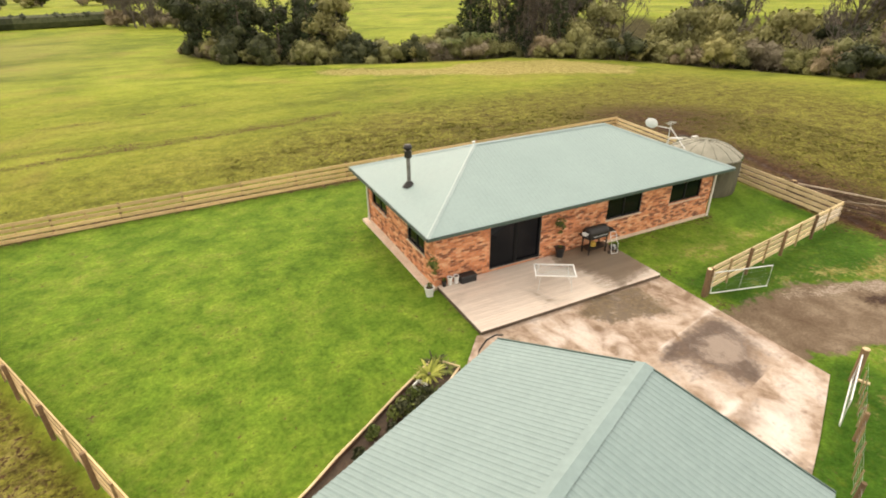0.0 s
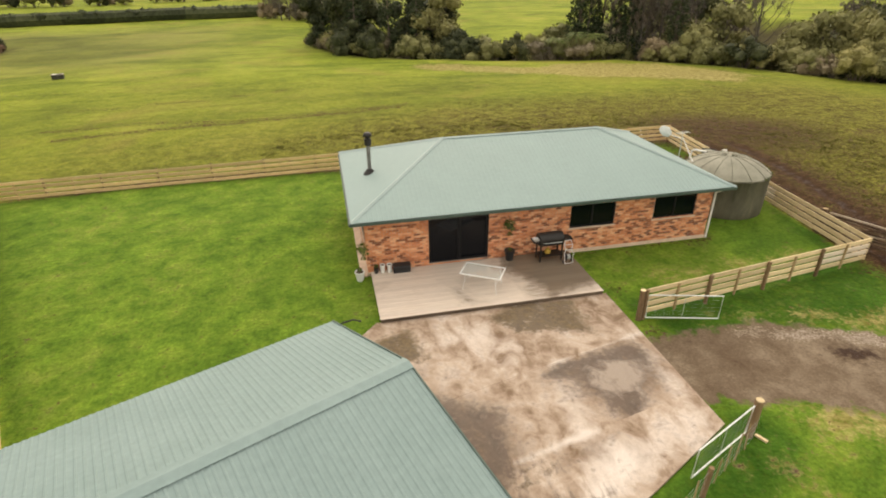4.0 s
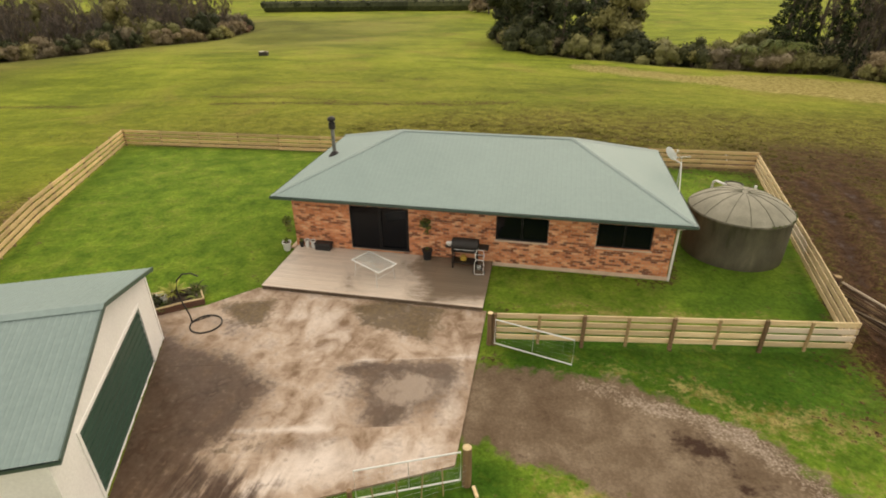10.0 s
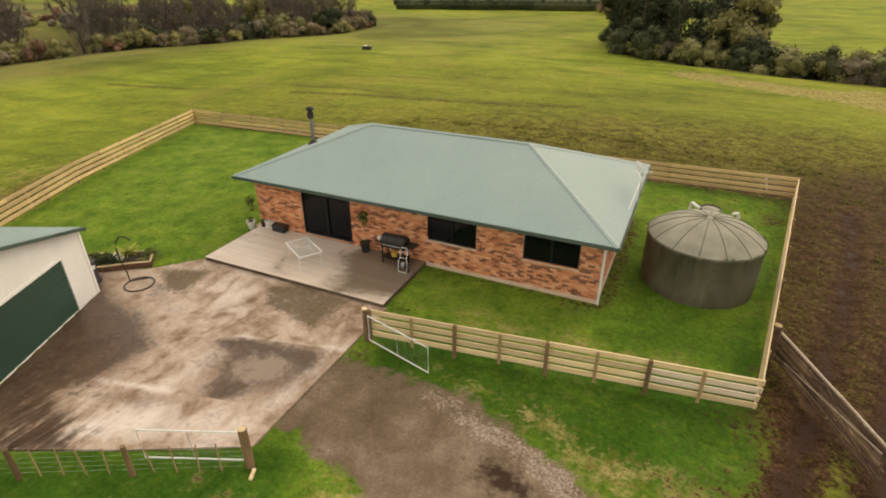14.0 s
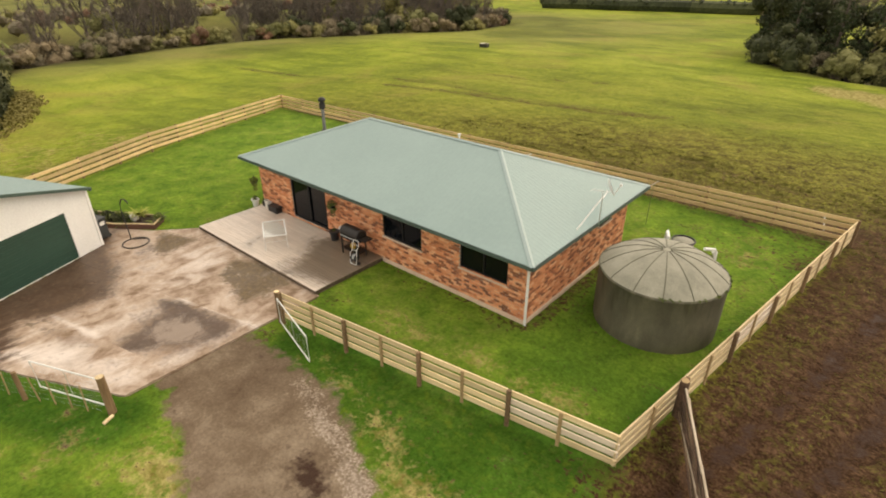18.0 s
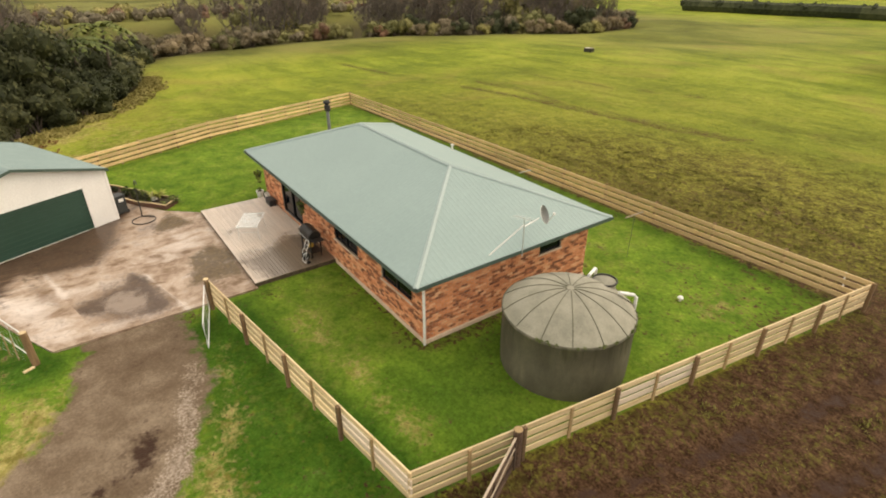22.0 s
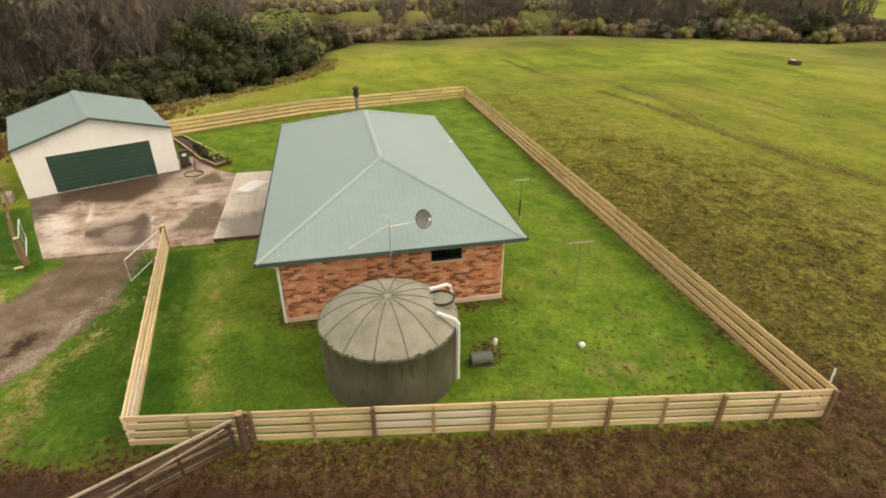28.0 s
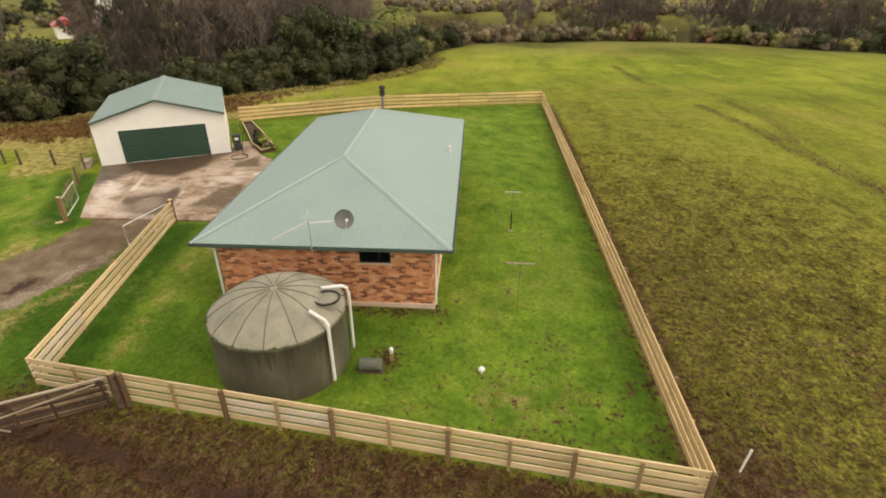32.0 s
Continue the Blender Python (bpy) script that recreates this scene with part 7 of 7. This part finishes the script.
def spiky(at, n, L, label, material=None, lift=0.75):
    """A rosette of long stiff leaves."""
    rg = np.random.default_rng(int(abs(at[0]) * 37 + abs(at[1]) * 11))
    root = thing("yucca_plant", at, label, "plant", "plants in the garden bed")
    vs, fs = [], []
    for k in range(n):
        a, l = k * 2.39996, L * rg.uniform(.7, 1.1)
        up = lift * rg.uniform(0.45, 1.3)
        side = np.array((-math.sin(a), math.cos(a), 0)) * 0.03
        pts_ = [np.array((l * t * math.cos(a), l * t * math.sin(a), l * (up * t - 0.55 * t * t))) for t in (0.02, 0.35, 0.7, 1.0)]
        k0 = len(vs)
        for p_, w in zip(pts_, (0.8, 1.2, 0.9, 0.05)):
            vs += [p_ - side * w, p_ + side * w]
        fs += [(k0 + 2 * i, k0 + 2 * i + 1, k0 + 2 * i + 3, k0 + 2 * i + 2) for i in range(3)]
    part("stem", tube(bmesh.new(), [(0, 0, 0.14 - at[2]), (0, 0, 0.12)], 0.05, 8), BARK, root)
    mesh_ob("leaves", vs, fs, material or YUCCA, root)
    return root


spiky(garage_pt(-0.02, 5.95, 0.42), 70, 0.54, "bright yellow-green yucca with spiky leaves", lift=1.05)
spiky(garage_pt(0.75, 5.9, 0.18), 26, 0.42, "small spiky plant in the garden bed", SHRUB)
spiky(garage_pt(-0.5, 5.5, 0.18), 30, 0.5, "dark spiky plant in the garden bed", SHRUB)
spiky(garage_pt(-0.95, 5.65, 0.18), 34, 0.6, "dark spiky plant in the garden bed", SCRUB_DARK)
spiky(garage_pt(0.62, 6.3, 0.18), 34, 0.55, "dark spiky plant in the garden bed", SCRUB_DARK)
for k, (x, y) in enumerate(((-0.8, 5.9), (-1.3, 5.85), (0.72, 6.25), (-1.4, 5.55))):
    at = garage_pt(x, y, 0.17)
    sh = thing("garden_shrub", at, "small leafy green shrub in the garden bed", "shrub", "plants in the garden bed")
    part("stem", tube(bmesh.new(), [(0, 0, -0.05), (0, 0, 0.15)], 0.015, 6), BARK, sh)
    mesh_ob("foliage", *leaf_cloud(np.random.default_rng(60 + k), [(0, 0, 0.2, 0.2), (0.1, 0.08, 0.14, 0.14), (-0.1, 0.02, 0.17, 0.15)], 170, 0.09), SHRUB, sh)
for k, (x, y, r) in enumerate(((-0.60, 5.62, 0.2), (-0.95, 5.45, 0.2), (-1.5, 5.65, 0.24))):
    at = garage_pt(x, y, 0.17)
    sh = thing("garden_shrub", at, "bushy dark green plant in the garden bed", "shrub", "plants in the garden bed")
    part("stem", tube(bmesh.new(), [(0, 0, -0.05), (0, 0, 0.2)], 0.018, 6), BARK, sh)
    mesh_ob("foliage", *leaf_cloud(np.random.default_rng(90 + k), [(0, 0, r, r), (r * 0.6, r * 0.3, r * 0.7, r * 0.7), (-r * 0.5, 0.05, r * 0.8, r * 0.7)], 320, 0.12), SCRUB_DARK, sh)
for k, (x, y, r) in enumerate(((-0.75, 5.75, 0.20), (-1.15, 5.45, 0.17), (-1.75, 5.75, 0.21), (-2.15, 5.45, 0.16), (-2.6, 5.75, 0.18), (-3.3, 5.55, 0.15))):
    sh = thing("garden_shrub", garage_pt(x, y, 0.17), "low dark green plant in the garden bed", "shrub", "plants in the garden bed")
    part("stem", tube(bmesh.new(), [(0, 0, -0.05), (0, 0, 0.15)], 0.015, 6), BARK, sh)
    mesh_ob("foliage", *leaf_cloud(np.random.default_rng(140 + k), [(0, 0, r, r), (r * 0.7, r * 0.4, r * 0.7, r * 0.7), (-r * 0.6, -0.1, r * 0.8, r * 0.7)], 240, 0.10), SCRUB_DARK if k % 2 else SHRUB, sh)
for x, y in ((-0.46, 5.95),):
    at = garage_pt(x, y, 0.16)
    pp = thing("square_planter", at, "small square pale planter box with dark soil", "plant pot", "", rz=math.degrees(GA) + 8)
    part("vessel", boxes((-0.17, 0.17, -0.17, -0.13, 0, 0.24), (-0.17, 0.17, 0.13, 0.17, 0, 0.24), (-0.17, -0.13, -0.13, 0.13, 0, 0.24), (0.13, 0.17, -0.13, 0.13, 0, 0.24)), CREAM, pp)
    part("soil", boxes((-0.13, 0.13, -0.13, 0.13, 0.0, 0.17)), SOIL, pp)

# stand for a hanging chair: ring base and hooked pole
hs = thing("chair_stand", (7.05, 10.45, 0.045), "black steel hanging-chair stand with a ring base and hooked pole", "stand")
ring = [(0.52 * math.cos(a) + 0.06, 0.52 * math.sin(a), 0.025) for a in [2 * math.pi * k / 28 for k in range(29)]]
part("ring_base", tube(bmesh.new(), ring, 0.024, 8, cap=False), DARKMETAL, hs)
part("pole", tubes(([(-0.46, 0.0, 0.025), (-0.50, 0.02, 0.3), (-0.60, 0.03, 0.6), (-0.74, 0.04, 0.95), (-0.78, 0.05, 1.3), (-0.68, 0.06, 1.65), (-0.44, 0.08, 1.90), (-0.12, 0.1, 1.96), (0.12, 0.11, 1.86)], 0.026)), DARKMETAL, hs)
part("foot_bar", tubes(([(-0.46, 0, 0.03), (-0.05, 0.45, 0.03)], 0.018)), DARKMETAL, hs)

wb = thing("wheelie_bin", (*garage_pt(-0.55, 4.2, 0)[:2], 0.042), "dark grey wheelie bin beside the garage", "bin", rz=math.degrees(GA))
part("body", box(bmesh.new(), -0.26, 0.26, -0.24, 0.24, 0.04, 0.92, None, 0.03), surf("bin_plastic", (0.03, 0.035, 0.035), (0.05, 0.055, 0.055), 2, 0.6), wb)
part("lid", box(bmesh.new(), -0.28, 0.28, -0.27, 0.26, 0.92, 0.98, None, 0.02), BLACKPL, wb)
part("label_panel", boxes((0.262, 0.268, -0.12, 0.12, 0.66, 0.82)), WHITE, wb, "white label panel")
part("handle", tubes(([(-0.2, 0.28, 0.93), (0.2, 0.28, 0.93)], 0.018)), BLACKPL, wb)
for sx in (-0.22, 0.22):
    w = lathe(bmesh.new(), [(0.02, -0.025), (0.10, -0.025), (0.10, 0.025), (0.02, 0.025)], 14)
    bmesh.ops.transform(w, matrix=pose(sx, 0.2, 0.10, 0, 90, 0), verts=w.verts)
    part("wheel", w, BLACKPL, wb)

st = thing("block_stack", (9.15, 1.75, gz(9.15, 1.75)), "stack of weathered grey blocks beside the garage", "blocks", rz=20)
for k, (x, y, z) in enumerate(((-0.4, 0, 0), (0.02, 0.03, 0), (0.44, 0, 0), (-0.2, 0.02, 0.2), (0.22, 0, 0.2))):
    part("block", box(bmesh.new(), x - 0.2, x + 0.2, y - 0.22, y + 0.22, z, z + 0.195, None, 0.012), CONCRETE, st)

# ---- out in the paddock ----
trg = gz(-29.04, 84.4)
tr_ = thing("water_trough", (-29.04, 84.4, trg), "pale concrete water trough standing in the open pasture", "water trough", rz=12)
part("walls", boxes((-0.70, 0.70, -0.5, -0.42, -0.1, 0.60), (-0.70, 0.70, 0.42, 0.5, -0.1, 0.60), (-0.70, -0.62, -0.42, 0.42, -0.1, 0.60), (0.62, 0.70, -0.42, 0.42, -0.1, 0.60)), surf("mossy_concrete", (0.03, 0.03, 0.02), (0.06, 0.055, 0.04), 2, 0.9), tr_, "dark concrete walls")
part("rim", boxes((-0.73, 0.73, -0.53, -0.40, 0.60, 0.66), (-0.73, 0.73, 0.40, 0.53, 0.60, 0.66), (-0.73, -0.60, -0.40, 0.40, 0.60, 0.66), (0.60, 0.73, -0.40, 0.40, 0.60, 0.66), bevel=0.01), CONCRETE, tr_, "pale concrete rim")
part("water", boxes((-0.62, 0.62, -0.42, 0.42, 0.0, 0.42)), PANE, tr_, "dark still water")
part("float_cover", boxes((-0.58, -0.05, -0.39, 0.39, 0.56, 0.64), bevel=0.02), WHITE, tr_, "white float cover")

REDROOF = surf("red_roof_paint", (0.36, 0.045, 0.035), (0.48, 0.07, 0.05), 0.5, 0.5)


def far_building(x, y, w, d, h, rise, rz, roof_mat, label):
    b = thing("farm_building", (x, y, gz(x, y)), label, "building", "far farm buildings", rz=rz)
    part("wall", boxes((-w, w, -d, d, -3, h)), CREAM, b)
    bm = bmesh.new()
    v = [bm.verts.new(p) for p in ((-w - .4, -d - .4, h), (w + .4, -d - .4, h), (w + .4, d + .4, h), (-w - .4, d + .4, h), (-w - .4, 0, h + rise), (w + .4, 0, h + rise))]
    for f in ((0, 1, 5, 4), (2, 3, 4, 5), (0, 4, 3), (1, 2, 5), (3, 2, 1, 0)):
        bm.faces.new([v[i] for i in f])
    part("roof", bm, roof_mat, b)
    for k in (-0.5, 0.35):
        wn_ = part("window", boxes((w * k, w * k + 1.2, d, d + 0.05, h - 1.6, h - 0.6)), JOINERY, b)
        part("pane", boxes((w * k + .08, w * k + 1.12, d + 0.05, d + 0.06, h - 1.52, h - 0.68)), PANE, wn_)


far_building(-66, -52.5, 2.6, 2.0, 2.3, 1.3, 40, REDROOF, "distant cream farm building with a red roof")
far_building(-74, -49, 3.2, 2.2, 2.2, 1.0, 35, CONCRETE, "distant pale farm shed among the trees")
far_building(-108, -71, 6, 3.5, 3.2, 1.8, 30, WHITE, "distant white farmhouse across the gully")


# ---- tufts of pasture grass ----
def grass_tufts():
    rg = np.random.default_rng(21)
    spots = []
    for x0, x1, y0, y1, n in ((-26, 50, 31.9, 56, 15000), (2, 34, 31.5, 42, 16000), (28.3, 46, 13, 32, 12000), (-30, 60, 50, 76, 3500), (-20, -5, 2, 34, 2500)):
        for _ in range(n):
            spots.append((rg.uniform(x0, x1), rg.uniform(y0, y1)))
    P = np.array(spots)
    keep = (poly_depth(YARD, P[:, 0], P[:, 1]) < -0.25) & (poly_depth(PAD, P[:, 0], P[:, 1]) < -0.4) & (along(P[:, 0], P[:, 1], TRACK) > 2.4)
    keep &= along(P[:, 0], P[:, 1], RUTS[0]) > 0.7
    keep &= along(P[:, 0], P[:, 1], RUTS[1]) > 0.7
    x_, y_ = P[:, 0], P[:, 1]
    blot = np.array([noise.noise(Vector((x * 0.25, y * 0.25, 7))) for x, y in P])
    fade = (smooth01(x_, -22, 10) * (1 - smooth01(y_, 34, 74)) + 0.25 * (x_ < -5)) * np.clip(0.5 + 1.0 * blot, 0, 1)
    side = x_ - 28.06 - 0.1446 * (y_ - 13)
    fade = np.where((x_ > 27) & (y_ < 32), 0.12 + 0.4 * smooth01(side, 4, 10), 0.6 * fade)
    keep &= rg.random(len(P)) < fade
    P = P[keep]
    near = (P[:, 0] > 2) & (P[:, 1] < 42)
    Z = land(P[:, 0], P[:, 1])
    vs, fs = [], []
    for (x, y), z, close in zip(P, Z, near):
        s = rg.uniform(0.05, 0.12) if close else rg.uniform(0.06, 0.14)
        for _ in range(8 if close else 5):
            a, q = rg.random() * 6.28, s * rg.uniform(0.5, 1.2)
            w = 0.02 + 0.025 * rg.random()
            bx_, by_ = x + rg.normal() * 0.07, y + rg.normal() * 0.07
            k = len(vs)
            vs += [(bx_ - w * math.sin(a), by_ + w * math.cos(a), z - 0.04), (bx_ + w * math.sin(a), by_ - w * math.cos(a), z - 0.04), (bx_ + q * 0.9 * math.cos(a), by_ + q * 0.9 * math.sin(a), z + q * 0.6)]
            fs.append((k, k + 1, k + 2))
    ob = mesh_ob("pasture_grass", vs, fs, leaf_mat("pasture_tufts", [(0.085, 0.075, 0.018), (0.145, 0.135, 0.030), (0.22, 0.205, 0.06)], 0.8))
    tagged(ob, "rough olive tufts of pasture grass", "grass", kind="stuff")


grass_tufts()


def bank_grass():
    """Long winter grass and bracken on the lip of the gully and west of the garage."""
    rg = np.random.default_rng(77)
    straw = leaf_mat("winter_grass", [(0.10, 0.092, 0.026), (0.21, 0.19, 0.062), (0.36, 0.32, 0.14)], 0.85)
    rust = leaf_mat("winter_bracken", [(0.095, 0.050, 0.020), (0.19, 0.105, 0.042), (0.30, 0.185, 0.085)], 0.9)
    for name, label, mat, boxes_, n, size in (("bank_grass", "long pale straw-coloured grass along the gully edge", straw, (-48, 4, -14, 24), 30000, 0.36), ("bracken", "low rust-brown winter bracken and rough grass", rust, (-16, 9, -14, 26), 9000, 0.34)):
        P = np.stack([rg.uniform(boxes_[0], boxes_[1], n), rg.uniform(boxes_[2], boxes_[3], n)], -1)
        x, y = P[:, 0], P[:, 1]
        gw, yard = poly_depth(GULLY_W, x, y), poly_depth(YARD, x, y)
        blot = np.array([noise.noise(Vector((a * 0.3, b * 0.3, 3))) for a, b in P])
        off_garage = poly_depth([garage_pt(0.6, -4.4, 0)[:2], garage_pt(0.6, 4.4, 0)[:2], garage_pt(-8.2, 4.4, 0)[:2], garage_pt(-8.2, -4.4, 0)[:2]], x, y)
        if name == "bank_grass":
            want = (1 - smooth01(np.abs(gw + 0.5), 0.5, 1.8)) * (0.5 + blot)
        else:
            want = (1 - smooth01(x - 3.0 - 0.25 * y, -1, 4)) * (1 - smooth01(-gw, 5, 10)) * (0.75 + 0.9 * blot) * (gw < 0.5) * (1 - smooth01(y, 3.0, 8.0))
        keep = (rg.random(n) < want) & (yard < -0.3) & (off_garage < -0.2) & (y < 24)
        P = P[keep]
        Z = land(P[:, 0], P[:, 1])
        vs, fs = [], []
        for (px, py), z in zip(P, Z):
            for _ in range(6):
                a, q, w = rg.random() * 6.28, size * rg.uniform(0.5, 1.2), rg.uniform(0.012, 0.026)
                bx_, by_ = px + rg.normal() * 0.12, py + rg.normal() * 0.12
                k = len(vs)
                dx, dy = math.cos(a), math.sin(a)
                vs += [(bx_ - w * dy, by_ + w * dx, z - 0.05), (bx_ + w * dy, by_ - w * dx, z - 0.05), (bx_ + 0.45 * q * dx, by_ + 0.45 * q * dy, z + q * 0.75), (bx_ + q * dx, by_ + q * dy, z + q * 0.6)]
                fs += [(k, k + 1, k + 2), (k + 1, k + 3, k + 2)]
        tagged(mesh_ob(name, vs, fs, mat), label, "grass", kind="stuff")


bank_grass()


# ---- bricks, laid course by course ----
BL, BH, BJ = 0.23, 0.076, 0.0105


def courses(a0, a1, holes, shift):
    """Start, end and bed height of every brick in one wall, cut at the openings."""
    out = []
    n = int((WTOP - FLOOR) / (BH + BJ))
    pitch = (WTOP - FLOOR) / n
    for r in range(n):
        z0 = FLOOR + r * pitch + BJ / 2
        spans = [(a0, a1)]
        for h0, h1, hz0, hz1 in holes:
            if z0 + BH * 0.6 > hz0 and z0 + BH * 0.4 < hz1:
                spans = [q for s, e_ in spans for q in ((s, min(e_, h0)), (max(s, h1), e_)) if q[1] - q[0] > 0.04]
        for s, e_ in spans:
            u = a0 - (BL + BJ) * (0.5 if (r + shift) % 2 else 0.0)
            while u < e_:
                lo, hi = max(u, s), min(u + BL, e_)
                if hi - lo > 0.035:
                    out.append((lo, hi, z0, z0 + pitch - BJ))
                u += BL + BJ
    return out


def lay(name, axis_, face, inward, a0, a1, holes, shift, single=0, far_end=False):
    bricks = courses(a0, a1, holes, shift)
    bricks.sort(key=lambda q: -q[1] if far_end else q[0])
    d0, d1 = sorted((face, face + inward * 0.06))
    shared = {}
    rest = bricks
    wall = [o for o in house.children if o.name.startswith(name)][0 if inward * (1 if axis_ == "x" else -1) > 0 else -1]
    if single:
        for lo, hi, z0, z1 in bricks[:single]:
            key = round(hi - lo, 3)
            if key not in shared:
                bm = box(bmesh.new(), 0, hi - lo, 0, d1 - d0, 0, z1 - z0, None, 0.004) if axis_ == "x" else box(bmesh.new(), 0, d1 - d0, 0, hi - lo, 0, z1 - z0, None, 0.004)
                o = part("brick", bm, BRICK, wall)
                shared[key] = o.data
            else:
                o = new("brick", shared[key])
                o.parent = wall
            o.location = (lo, d0, z0) if axis_ == "x" else (d0, lo, z0)
        rest = bricks[single:]
    vs, fs = [], []
    for lo, hi, z0, z1 in rest:
        k = len(vs)
        x0, x1, y0, y1 = (lo, hi, d0, d1) if axis_ == "x" else (d0, d1, lo, hi)
        vs += [(x0, y0, z0), (x1, y0, z0), (x1, y1, z0), (x0, y1, z0), (x0, y0, z1), (x1, y0, z1), (x1, y1, z1), (x0, y1, z1)]
        fs += [(k, k + 3, k + 2, k + 1), (k + 4, k + 5, k + 6, k + 7), (k, k + 1, k + 5, k + 4), (k + 1, k + 2, k + 6, k + 5), (k + 2, k + 3, k + 7, k + 6), (k + 3, k, k + 4, k + 7)]
    tagged(mesh_ob("brickwork", vs, fs, BRICK, wall), "mottled orange and dark red clay bricks", kind="stuff")


lay("front_wall", "x", HY0, 1, HX0, HX1, FRONT_HOLES, 0, 300, True)
lay("side_wall", "y", HX1, -1, HY0 + 0.07, HY1 - 0.07, RIGHT_HOLES, 1, 300)
lay("back_wall", "x", HY1, -1, HX0, HX1, BACK_HOLES, 0)
lay("side_wall", "y", HX0, 1, HY0 + 0.07, HY1 - 0.07, LEFT_HOLES, 1)
